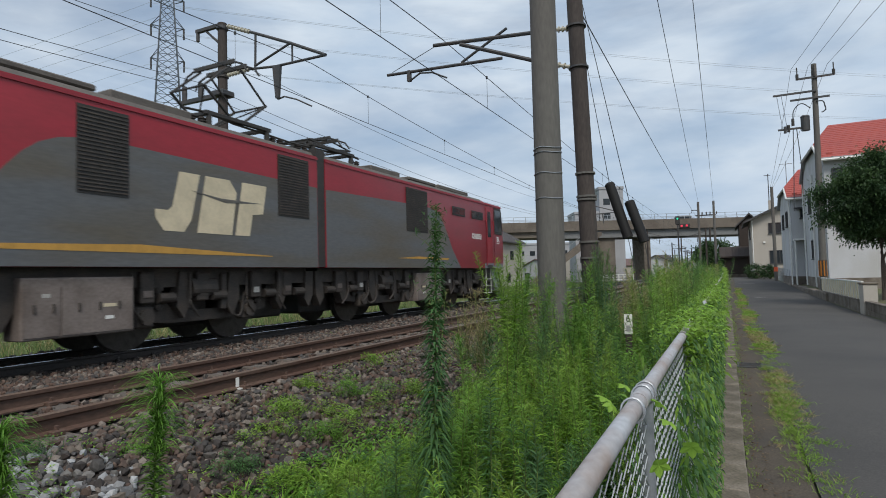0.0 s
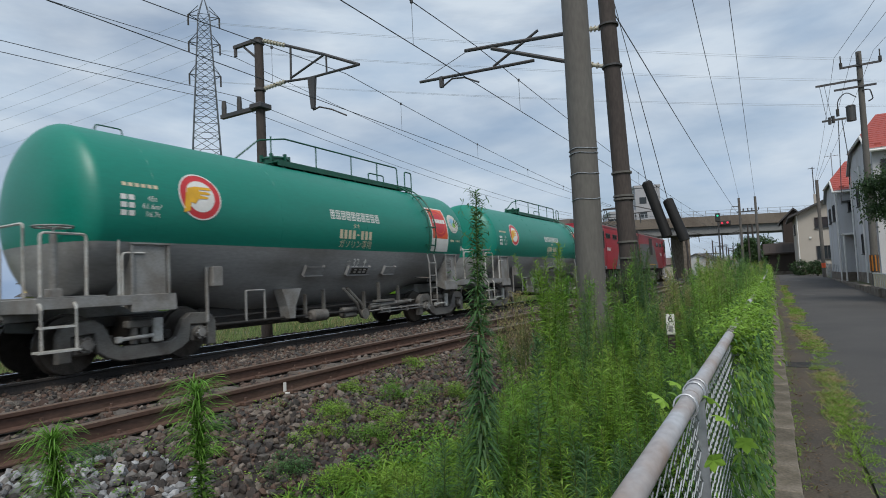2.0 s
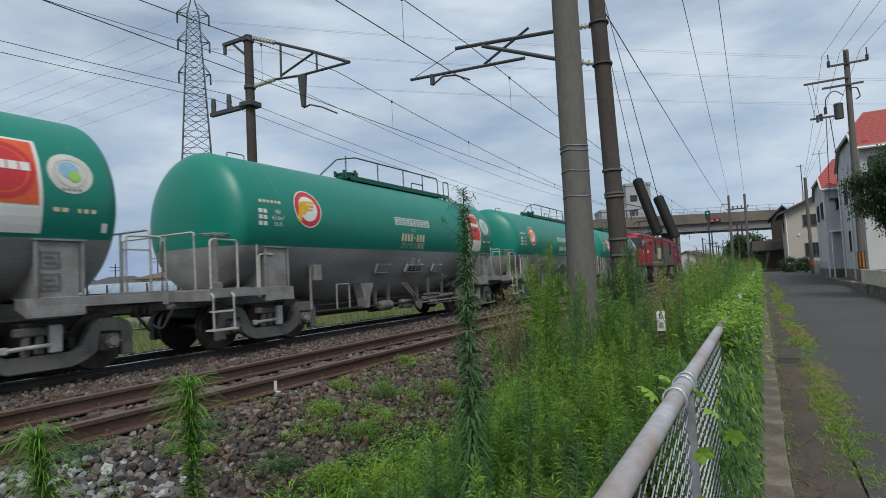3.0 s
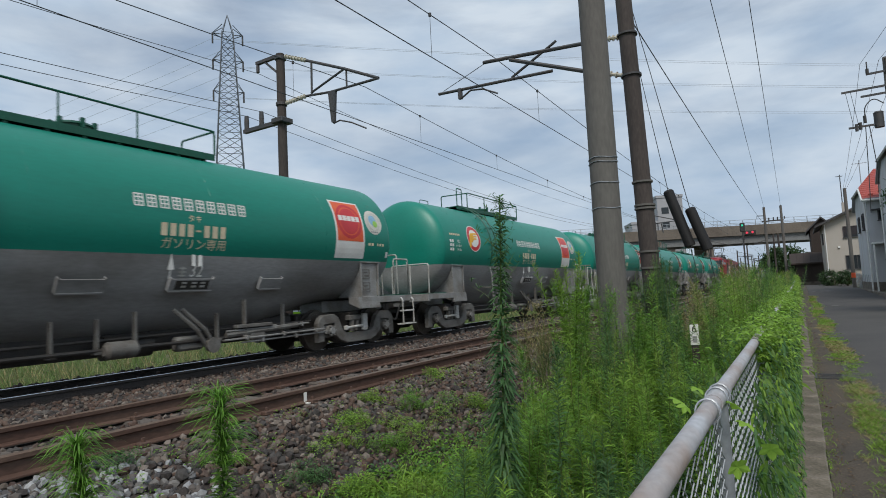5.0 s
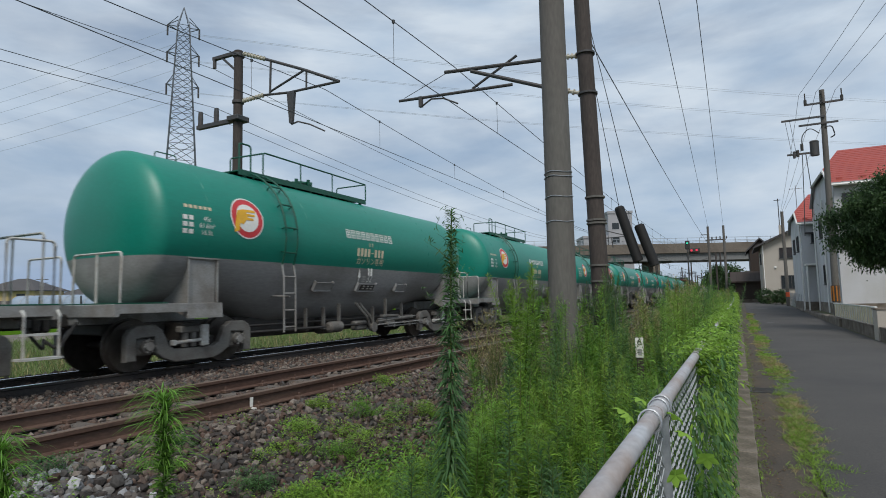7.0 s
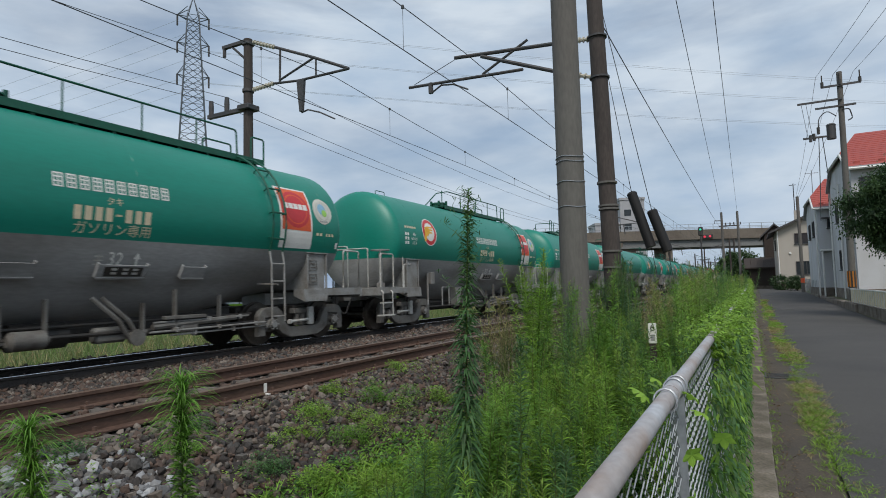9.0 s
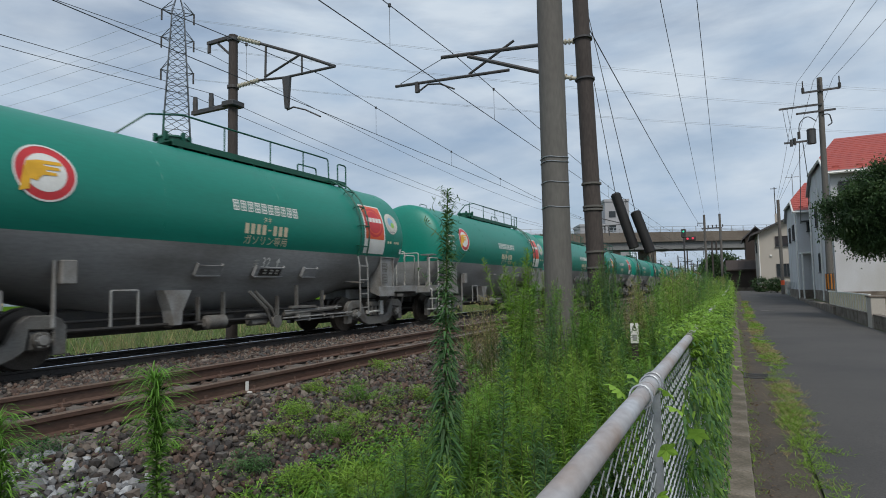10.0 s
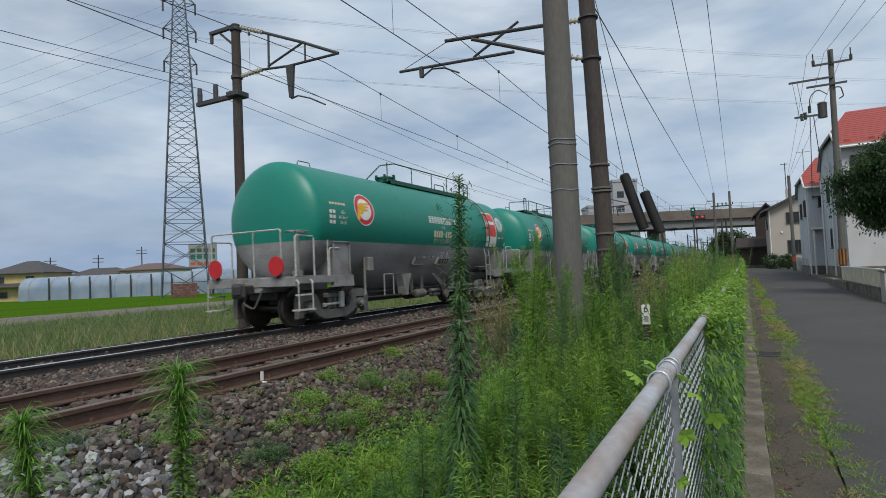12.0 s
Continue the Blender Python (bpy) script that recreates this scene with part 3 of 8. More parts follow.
def bogie(parent, y):
    b = new("bogie")
    b.parent = parent
    for s in (-1, 1):
        x0, x1 = s * 0.86, s * 1.0
        bm = bmesh.new()
        # cast side frame: two arched axle ends and a dropped middle
        top = [(-1.3, 0.2), (-1.3, 0.6), (-1.24, 0.7), (-1.12, 0.765), (-0.8, 0.775), (-0.66, 0.68), (-0.52, 0.4), (-0.4, 0.34), (0.4, 0.34), (0.52, 0.4), (0.66, 0.68), (0.8, 0.775), (1.12, 0.765), (1.24, 0.7), (1.3, 0.6), (1.3, 0.2)]
        low = [(1.12, 0.2), (1.12, 0.56), (0.8, 0.58), (0.76, 0.3), (0.62, 0.2), (0.4, 0.12), (-0.4, 0.12), (-0.62, 0.2), (-0.76, 0.3), (-0.8, 0.58), (-1.12, 0.56), (-1.12, 0.2)]
        extrude(bm, top + low, "x", x0, x1)
        bmesh.ops.bevel(bm, geom=[e for e in bm.edges if abs(e.verts[0].co.x - e.verts[1].co.x) < 1e-5], offset=0.014, segments=1, affect="EDGES")
        for v in bm.verts:
            v.co.y += y
        part("side_frame", bm, BOGIE, b)
        for k in (-0.95, 0.95):
            ab = bmesh.new()
            box(ab, s * 0.8, s * 0.97, y + k - 0.13, y + k + 0.13, 0.28, 0.55, 0.03)
            tube(ab, (s * 0.96, y + k, 0.43), (s * 1.05, y + k, 0.43), 0.115, seg=20)
            tube(ab, (s * 1.05, y + k, 0.43), (s * 1.075, y + k, 0.43), 0.08, 0.065, seg=20)
            for q in range(4):
                a = q * math.pi / 2 + 0.5
                tube(ab, (s * 1.05, y + k + 0.09 * math.cos(a), 0.43 + 0.09 * math.sin(a)), (s * 1.065, y + k + 0.09 * math.cos(a), 0.43 + 0.09 * math.sin(a)), 0.017, seg=6)
            part("axle_box", ab, BOGIE, b)
            cv = bmesh.new()
            tube(cv, (s * 1.075, y + k, 0.43), (s * 1.088, y + k, 0.43), 0.075, 0.07, seg=20)
            for q in range(6):
                a = q * math.pi / 3
                tube(cv, (s * 1.075, y + k + 0.1 * math.cos(a), 0.43 + 0.1 * math.sin(a)), (s * 1.09, y + k + 0.1 * math.cos(a), 0.43 + 0.1 * math.sin(a)), 0.014, seg=6)
            part("axle_cover", cv, FRAMEGREY, b, "grey bolted axle end cover")
        sp = bmesh.new()
        for k in (-0.17, 0.0, 0.17):
            tube(sp, (s * 0.93, y + k, 0.36), (s * 0.93, y + k, 0.6), 0.06, seg=10)
        box(sp, s * 0.84, s * 1.0, y - 0.3, y + 0.3, 0.6, 0.72, 0.02)
        part("spring_set", sp, BOGIE, b)
        dm = bmesh.new()
        tube(dm, (s * 1.03, y - 0.46, 0.45), (s * 1.03, y + 0.1, 0.47), 0.03, seg=8)
        box(dm, s * 0.99, s * 1.07, y + 0.08, y + 0.24, 0.36, 0.74, 0.015)
        box(dm, s * 0.99, s * 1.06, y - 0.52, y - 0.42, 0.4, 0.5, 0.015)
        part("damper", dm, PALERAIL, b)
    bo = bmesh.new()
    box(bo, -0.86, 0.86, y - 0.18, y + 0.18, 0.45, 0.78, 0.02)
    tube(bo, (0, y, 0.78), (0, y, 0.92), 0.28, seg=16)
    part("bolster", bo, DARK, b)
    for k in (-0.48, 0.48):
        bb = bmesh.new()
        box(bb, -0.84, 0.84, y + k - 0.06, y + k + 0.06, 0.36, 0.52, 0.02)
        for s in (-0.56, 0.56):
            box(bb, s - 0.09, s + 0.09, y + k - 0.1, y + k + 0.1, 0.24, 0.62, 0.03)
        part("brake_beam", bb, DARK, b)
    # solid black blocks for the brake gear, added to darken the see-through gap
    gb = bmesh.new()
    box(gb, -0.42, 0.42, y - 1.35, y + 1.35, 0.62, 0.8, 0.02)
    box(gb, -0.3, 0.3, y - 0.9, y + 0.9, 0.3, 0.62, 0.03)
    part("brake_rigging", gb, DARK, b)
    return b


T_R, T_Z, T_Y0, T_Y1 = 1.39, 2.445, 0.82, 12.62
SPLIT_Z = 1.915      # where green meets grey
SPLIT = math.asin((SPLIT_Z - T_Z) / T_R)


def belly(y):
    """How much deeper the underside hangs than the ends: the shell is fish-bellied."""
    s = min(max((min(y, 13.44 - y) - 2.3) / 2.4, 0), 1)
    return 1 + 0.3 * s * s * (3 - 2 * s)


def tank_point(a, y, lift=0.0):
    """On the camera's side of the tank: angle a above the middle."""
    return ((T_R + lift) * math.cos(a), y, T_Z + (T_R + lift) * math.sin(a) * (belly(y) if a < SPLIT else 1))


def on_tank(verts, faces, y, a, lift):
    """Flat outlines (u along the wagon, v upwards) laid on the shell."""
    return [tank_point(a + v / T_R, y + u, lift) for u, v in verts], faces


def decal(name, verts, faces, y, a, lift, material, parent, label="", flip=False):
    v, f = on_tank(verts, faces, y, a, lift)
    ob = new(name, mesh_of(name, v, [tuple(reversed(x)) for x in f] if flip else f, material))
    ob.parent = parent
    return tagged(ob, label)


def grid(u0, u1, v0, v1, n=10):
    vs = [(u, v0 + (v1 - v0) * j / n) for j in range(n + 1) for u in (u0, u1)]
    return vs, [(2 * j, 2 * j + 1, 2 * j + 3, 2 * j + 2) for j in range(n)]


def ring(r0, r1, n=32):
    vs = [(r * math.cos(2 * math.pi * k / n), r * math.sin(2 * math.pi * k / n)) for k in range(n) for r in (r0, r1)]
    return vs, [(2 * k, 2 * k + 1, (2 * k + 3) % (2 * n), (2 * k + 2) % (2 * n)) for k in range(n)]


def disc(r, n=32, rings=4):
    vs, fs = [(0, 0)], []
    for i in range(1, rings + 1):
        vs += [(r * i / rings * math.cos(2 * math.pi * k / n), r * i / rings * math.sin(2 * math.pi * k / n)) for k in range(n)]
    fs += [(0, 1 + k, 1 + (k + 1) % n) for k in range(n)]
    for i in range(rings - 1):
        a, b = 1 + i * n, 1 + (i + 1) * n
        fs += [(a + k, b + k, b + (k + 1) % n, a + (k + 1) % n) for k in range(n)]
    return vs, fs


def bars(rows):
    """Plain bars in place of writing: rows of (u0, u1, v0, v1)."""
    vs, fs = [], []
    for u0, u1, v0, v1 in rows:
        n = len(vs)
        vs += [(u0, v0), (u1, v0), (u1, v1), (u0, v1)]
        fs.append((n, n + 1, n + 2, n + 3))
    return vs, fs


def hand_rail(parent, ways, r=0.017, material=None, name="handrail"):
    bm = bmesh.new()
    for w in ways:
        run(bm, bent(w, 0.07), r, 6)
    return part(name, bm, material or PALERAIL, parent, smooth=True)


def ladder(parent, y, w, steps, r=0.02):
    """Down the flank of the tank, from the deck to a step near the rail. steps: angles and then heights."""
    for lo, hi, material in ((SPLIT, 1.32, DECKGREEN), (None, None, FRAMEGREY)):
        bm = bmesh.new()
        if lo is not None:
            ang = [lo + (hi - lo) * i / 10 for i in range(11)]
            for s in (-w / 2, w / 2):
                run(bm, [tank_point(a, y + s, 0.11) for a in ang], r, 6)
            for a in ang[1::2]:
                tube(bm, tank_point(a, y - w / 2, 0.11), tank_point(a, y + w / 2, 0.11), r * 0.9, seg=6)
                for s in (-w / 2, w / 2):
                    tube(bm, tank_point(a, y + s, 0.0), tank_point(a, y + s, 0.11), r * 0.7, seg=5)
        else:
            x, _, z = tank_point(SPLIT, y, 0.11)
            for s in (-w / 2, w / 2):
                run(bm, [(x, y + s, z), (x + 0.05, y + s, z - 0.25), (x + 0.06, y + s, 0.5)], r, 6)
            for k in range(4):
                tube(bm, (x + 0.05, y - w / 2, z - 0.25 - k * 0.34), (x + 0.05, y + w / 2, z - 0.25 - k * 0.34), r * 0.9, seg=6)
            tube(bm, (0.8, y, 1.25), (x + 0.05, y, 1.22), r, seg=6)
        part("ladder", bm, material, parent)


def tank_wagon(kind, with_sign=True):
    """One bogie tank wagon, rear coupling at y 0. kind: 'A' ladder beside the roundel, 'B' ladder at the leading end and a brake stand."""
    w = thing("tank_wagon", "green and grey tank wagon with " + ("ladder amidships" if kind == "A" else "brake stand and end ladder") + ("" if with_sign else ", no sign panel"), "tank wagon", "tank wagons of the train")
    # shell, with domed ends
    bm = bmesh.new()
    dome = [math.pi / 2 * k / 14 for k in range(1, 15)]
    full = [(T_Y0, 0.0)] + [(T_Y0 + 0.45 * (1 - math.cos(t)), T_R * math.sin(t) ** 0.8) for t in dome]
    full += [(y, T_R) for y in (1.8, 2.4, 2.9, 3.4, 3.9, 4.4, 5.2, 6.7, 8.3, 9.0, 9.5, 10.0, 10.5, 11.0, 11.6)]
    full += [(T_Y1 + T_Y0 - y, r) for y, r in full[len(dome)::-1]]
    n = 60
    rings = [[bm.verts.new((r * math.cos(2 * math.pi * k / n), y, T_Z + r * math.sin(2 * math.pi * k / n))) for k in range(n if r else 1)] for y, r in full]
    for a, b in zip(rings, rings[1:]):
        for k in range(n):
            k2 = (k + 1) % n
            if len(a) == 1:
                bm.faces.new((a[0], b[k2], b[k]))
            elif len(b) == 1:
                bm.faces.new((a[k], a[k2], b[0]))
            else:
                bm.faces.new((a[k], a[k2], b[k2], b[k]))
    bmesh.ops.recalc_face_normals(bm, faces=bm.faces)
    bmesh.ops.bisect_plane(bm, geom=list(bm.verts) + list(bm.edges) + list(bm.faces), dist=1e-4, plane_co=(0, 0, SPLIT_Z), plane_no=(0, 0, 1))
    for f in bm.faces:
        f.material_index = 0 if f.calc_center_median().z > SPLIT_Z else 1
    for v in bm.verts:
        if v.co.z < SPLIT_Z:
            v.co.z = SPLIT_Z + (v.co.z - SPLIT_Z) * (1 + (belly(v.co.y) - 1) * 1.65)
    part("tank", bm, [GREEN, TANKGREY], w, "green upper and grey lower tank shell", smooth=True)
    # weld seams
    for y in (2.05, 4.7, 7.4, 10.1, 11.75):
        sm = bmesh.new()
        run(sm, [tank_point(SPLIT + (math.pi - 2 * SPLIT) * k / 20, y, -0.004) for k in range(21)], 0.009, 4)
        part("weld_seam", sm, GREEN, w)
    # saddles and end platforms
    for e in (0, 1):
        def Y(v):
            return v if e == 0 else WAGON - v
        for s in (-1, 1):
            sd = bmesh.new()
            extrude(sd, [(s * 0.55, 1.12), (s * 1.27, 1.12), (s * 1.27, 1.86), (s * 1.2, 1.9), (s * 0.75, 1.36)], "y", Y(1.74), Y(2.26))
            box(sd, s * 1.272, s * 1.3, Y(1.68), Y(1.72), 1.12, 1.88)
            box(sd, s * 1.272, s * 1.3, Y(2.28), Y(2.32), 1.12, 1.88)
            box(sd, s * 1.1, s * 1.31, Y(1.66), Y(2.34), 1.885, 1.91)
            extrude(sd, [(s * 1.0, 0.98), (s * 1.31, 0.86), (s * 1.31, 0.9), (s * 1.29, 1.12), (s * 1.0, 1.12)], "y", Y(1.68), Y(2.42))
            part("saddle", sd, FRAMEGREY, w)
        fr = bmesh.new()
        box(fr, -1.3, -1.24, Y(0.42), Y(2.3), 0.97, 1.12, 0.006)
        box(fr, 1.24, 1.3, Y(0.42), Y(2.3), 0.97, 1.12, 0.006)
        box(fr, -1.3, 1.3, Y(0.38), Y(0.48), 0.92, 1.12, 0.01)
        box(fr, -0.35, 0.35, Y(0.4), Y(2.6), 0.8, 1.06, 0.01)
        part("platform_frame", fr, FRAMEGREY, w)
        dk = bmesh.new()
        box(dk, -1.3, 1.3, Y(0.4), Y(1.3), 1.122, 1.14)
        part("platform_deck", dk, DECKGREEN if kind == "A" else FRAMEGREY, w)
        cp = bmesh.new()
        box(cp, -0.12, 0.12, Y(-0.02), Y(0.5), 0.76, 0.98, 0.03)
        box(cp, -0.2, 0.2, Y(0.02), Y(0.12), 0.7, 1.02, 0.04)
        run(cp, bent([(0.35, Y(0.4), 0.85), (0.4, Y(0.1), 0.45), (0.2, Y(0.0), 0.6)], 0.1), 0.025, 6)
        part("coupler", cp, DARK, w)
        # steps at the corner
        for s in (-1, 1) if (kind == "A") == (e == 1) else ():
            for q in (0.42, 0.86):
                hand_rail(w, [[(s * 1.3, Y(q), 1.05), (s * 1.36, Y(q), 1.0), (s * 1.36, Y(q), 0.42)]], 0.02, PALERAIL, "step_hanger")
            for xa, xb, ya, yb, za in ((1.2, 1.4, 0.38, 0.9, 0.4), (1.26, 1.37, 0.42, 0.86, 0.72)):
                part("step", box(bmesh.new(), s * xa, s * xb, Y(ya), Y(yb), za, za + 0.03), PALERAIL, w)
        if kind == "A" and e == 0:
            hand_rail(w, [[(1.26, 0.5, 1.0), (1.26, 0.5, 1.92), (0.05, 0.5, 1.92), (0.05, 0.5, 1.12)], [(0.66, 0.5, 1.12), (0.66, 0.5, 1.92)], [(-1.26, 0.5, 1.0), (-1.26, 0.5, 1.92), (-0.3, 0.5, 1.92), (-0.3, 0.5, 1.12)]], 0.02)
            continue
        for s in (-1, 1):
            hand_rail(w, [[(s * 1.26, Y(0.46), 1.12), (s * 1.26, Y(0.46), 2.0), (s * 1.26, Y(1.05), 2.0), (s * 1.26, Y(1.05), 1.12)]], 0.02, PALERAIL)
        hand_rail(w, [[(-1.2, Y(0.42), 1.12), (-1.2, Y(0.42), 2.15), (0.1, Y(0.42), 2.15)], [(0.1, Y(0.42), 1.12), (0.1, Y(0.42), 2.15), (0.9, Y(0.42), 2.15), (0.9, Y(0.42), 1.12)]], 0.02, None)
    bogie(w, 2.1)
    bogie(w, WAGON - 2.1)
    for yb in (2.1, WAGON - 2.1):
        for k in (-0.95, 0.95):
            wheelset(w, yb + k)
    # roof walkway with rails
    y0, y1 = (3.52, 8.1) if kind == "A" else (5.5, 10.8)
    z0 = T_Z + T_R
    wk = bmesh.new()
    box(wk, -0.48, 0.48, y0, y1, z0 + 0.03, z0 + 0.055, 0.0)
    box(wk, 0.48, 0.51, y0, y1, z0 - 0.05, z0 + 0.07, 0.0)
    box(wk, -0.51, -0.48, y0, y1, z0 - 0.05, z0 + 0.07, 0.0)
    for i in range(9):
        y = y0 + 0.2 + (y1 - y0 - 0.4) * i / 8
        box(wk, 0.42, 0.48, y - 0.03, y + 0.03, z0 - 0.13, z0 + 0.03)
        box(wk, -0.48, -0.42, y - 0.03, y + 0.03, z0 - 0.13, z0 + 0.03)
    part("roof_walkway", wk, DECKGREEN, w, "dark green roof walkway")
    vb = bmesh.new()
    ym = (y0 + y1) / 2 if kind == "A" else y0 + 0.3
    tube(vb, (0.1, ym, z0), (0.1, ym, z0 + 0.16), 0.27, seg=18)
    tube(vb, (0.1, ym, z0 + 0.16), (0.1, ym, z0 + 0.2), 0.3, 0.27, seg=18)
    for k in range(6):
        a = k * math.pi / 3
        box(vb, 0.1 + 0.3 * math.cos(a) - 0.03, 0.1 + 0.3 * math.cos(a) + 0.03, ym + 0.3 * math.sin(a) - 0.03, ym + 0.3 * math.sin(a) + 0.03, z0 + 0.1, z0 + 0.25)
    part("manhole", vb, DECKGREEN, w)
    top = z0 + 0.56
    if kind == "A":
        ways = [[(0.5, y0, z0 + 0.05), (0.5, y0, top + 0.06), (0.5, y0 + 0.32, top + 0.06), (0.5, y0 + 0.32, z0 + 0.05)], [(0.5, y0 + 0.68, z0 + 0.05), (0.5, y0 + 0.68, top), (0.5, y1, top - 0.05), (0.5, y1, z0 + 0.05)],
                [(0.5, y0 + 0.68, top - 0.02), (-0.5, y0 + 0.68, top), (-0.5, y0 + 0.68, z0 + 0.05)], [(0.5, y1, top - 0.05), (-0.5, y1, top - 0.05), (-0.5, y1, z0 + 0.05)]]
        posts = [y0 + 1.9, y0 + 3.1]
        lad = y0 + 0.5
    else:
        ways = [[(0.3, y0 - 1.0, z0 - 0.05), (0.45, y0 - 0.5, top - 0.15), (0.5, y0 + 0.2, top), (0.5, y1 - 0.75, top), (0.5, y1 - 0.72, z0 + 0.05)], [(0.5, y1 - 0.35, z0 + 0.05), (0.5, y1 - 0.35, top - 0.05), (0.5, y1, top - 0.05), (0.5, y1, z0 - 0.1)],
                [(-0.5, y1 - 0.75, z0 + 0.05), (-0.5, y1 - 0.75, top), (-0.5, y1, top), (-0.5, y1, z0)]]
        posts = [y0 - 0.2, y0 + 1.2, y0 + 2.5, y0 + 3.6]
        lad = y1 - 0.55
    hand_rail(w, ways, 0.019, DECKGREEN, "roof_handrail")
    for y in posts:
        part("roof_rail_post", tube(bmesh.new(), (0.5, y, z0 - 0.04), (0.5, y, top - 0.02), 0.016, seg=6), DECKGREEN, w)
    ladder(w, lad, 0.34, None)
    # small loop near the rear end of the tank top
    hand_rail(w, [[(0.25, 1.75, z0 - 0.05), (0.25, 1.75, z0 + 0.08), (0.25, 2.2, z0 + 0.08), (0.25, 2.2, z0 - 0.05)]], 0.012, DECKGREEN, "lifting_loop")
    # roundel near the rear
    yr, ar = 2.93 if kind == "A" else 2.86, math.asin((2.72 - T_Z) / T_R)
    rd = decal("roundel", *disc(0.4), yr, ar, 0.004, REDSIGN, w, "red and white roundel with a yellow emblem")
    decal("roundel_centre", *disc(0.275), yr, ar, 0.008, WHITEPAINT, rd)
    decal("roundel_rim", *ring(0.385, 0.41), yr, ar, 0.008, WHITEPAINT, rd)
    wing = [(-0.34, -0.3), (-0.28, 0.02), (-0.24, 0.12), (-0.1, 0.16), (0.2, 0.17), (0.22, 0.12), (-0.02, 0.11), (-0.02, 0.085), (0.18, 0.08), (0.19, 0.04), (0.0, 0.03), (0.0, 0.005), (0.14, 0.0), (0.14, -0.04), (-0.04, -0.05), (-0.12, -0.14), (-0.2, -0.12), (-0.22, -0.26)]
    decal("emblem", wing, [tuple(range(len(wing)))], yr, ar, 0.014, YELLOW, rd, "yellow wing-shaped emblem", flip=True)
    # data panel
    ya, aa = 1.84, math.asin((2.6 - T_Z) / T_R)
    decal("ownership_line", *bars([(-0.32 + 0.1 * k, -0.25 + 0.1 * k, 0.15, 0.21) for k in range(6)]), ya, aa, 0.004, CREAM, w)
    for txt, v in (("45t", -0.02), ("61.6m³", -0.14), ("16.5t" if kind == "A" else "16.7t", -0.26)):
        decal("data_figures", *letters(txt, 0.12), ya + 0.14, aa + v / T_R, 0.004, WHITEPAINT, w)
        decal("data_mark", *bars([(-0.12, -0.03, -0.04, 0.04), (0.0, 0.09, -0.04, 0.04)]), ya - 0.24, aa + v / T_R, 0.004, WHITEPAINT, w)
    # owner's name as plain blocks, number as blocks, the load in words
    yo, ao, em = (7.07, math.asin((2.72 - T_Z) / T_R), 0.207) if kind == "A" else (7.02, math.asin((2.68 - T_Z) / T_R), 0.18)
    strokes = []
    for k in range(10):
        u = (k - 5) * em + 0.015
        for v in (-0.1, -0.035, 0.03, 0.085):
            strokes.append((u, u + em * 0.74, v, v + 0.02))
        for q in (0.0, 0.33, 0.64):
            strokes.append((u + em * q, u + em * q + 0.022, -0.1, 0.105))
    decal("owner_name", *bars(strokes), yo, ao, 0.004, WHITEPAINT, w, "white owner's name as plain strokes")
    decal("class_name", *letters("タキ", 0.13), yo - 0.02, ao - 0.23 / T_R, 0.004, CREAM, w)
    decal("wagon_number", *bars([(-0.6 + 0.15 * k, -0.5 + 0.15 * k, -0.1, 0.1) for k in range(4)] + [(0.0, 0.09, -0.015, 0.015)] + [(0.15 + 0.155 * k, 0.25 + 0.155 * k, -0.1, 0.1) for k in range(3)]), yo, ao - 0.42 / T_R, 0.004, CREAM, w)
    decal("load_name", *letters("ガソリン専用", 0.2), yo, ao - 0.65 / T_R, 0.004, CREAM, w)
    side = -0.38 if kind == "A" else 0.42
    decal("route_number", *letters("32", 0.25), yo + 0.08, ao - 0.9 / T_R, 0.006, WHITEPAINT, w)
    decal("route_mark", *bars([(-0.28, -0.15, v, v + 0.018) for v in (-0.07, -0.02, 0.03)] + [(-0.22, -0.2, -0.08, 0.06)]), yo + 0.04, ao - 0.9 / T_R, 0.006, PALERAIL, w)
    decal("jacking_arrow", [(-0.018, -0.1), (0.018, -0.1), (0.018, 0.02), (0.06, 0.02), (0.0, 0.1), (-0.06, 0.02), (-0.018, 0.02)], [(0, 1, 2, 6), (3, 4, 5)], yo + side, ao - 0.9 / T_R, 0.006, WHITEPAINT, w)
    # card holders on the grey flank
    for yy, wd in ((5.4, 0.62), (7.1, 0.78), (8.75, 0.5)) if kind == "A" else ((5.75, 0.55), (7.25, 0.78), (8.5, 0.45)):
        ch = bmesh.new()
        x, _, z = tank_point(-0.57, yy, 0.035)
        mt = Matrix.Translation((x, yy, z)) @ Matrix.Rotation(0.5, 4, "Y")
        box(ch, -0.01, 0.01, -wd / 2, wd / 2, -0.1, 0.1, 0, mt)
        for s in (-1, 1):
            box(ch, -0.06, 0.015, s * wd / 2 - 0.012, s * wd / 2 + 0.012, -0.11, 0.12, 0, mt)
        box(ch, 0.0, 0.03, -wd / 2, wd / 2, -0.125, -0.1, 0, mt)
        holder = part("card_holder", ch, TANKGREY, w)
        if wd > 0.7:
            cd = bmesh.new()
            box(cd, 0.01, 0.016, -0.3, 0.3, -0.08, 0.075, 0, mt)
            part("card_plate", cd, DARK, holder)
            bb = bmesh.new()
            for u in (-0.2, -0.02, 0.14):
                for v in (-0.045, 0.02):
                    box(bb, 0.0165, 0.019, u, u + 0.09, v, v + 0.035, 0, mt)
            part("writing_bars", bb, PALERAIL, holder)
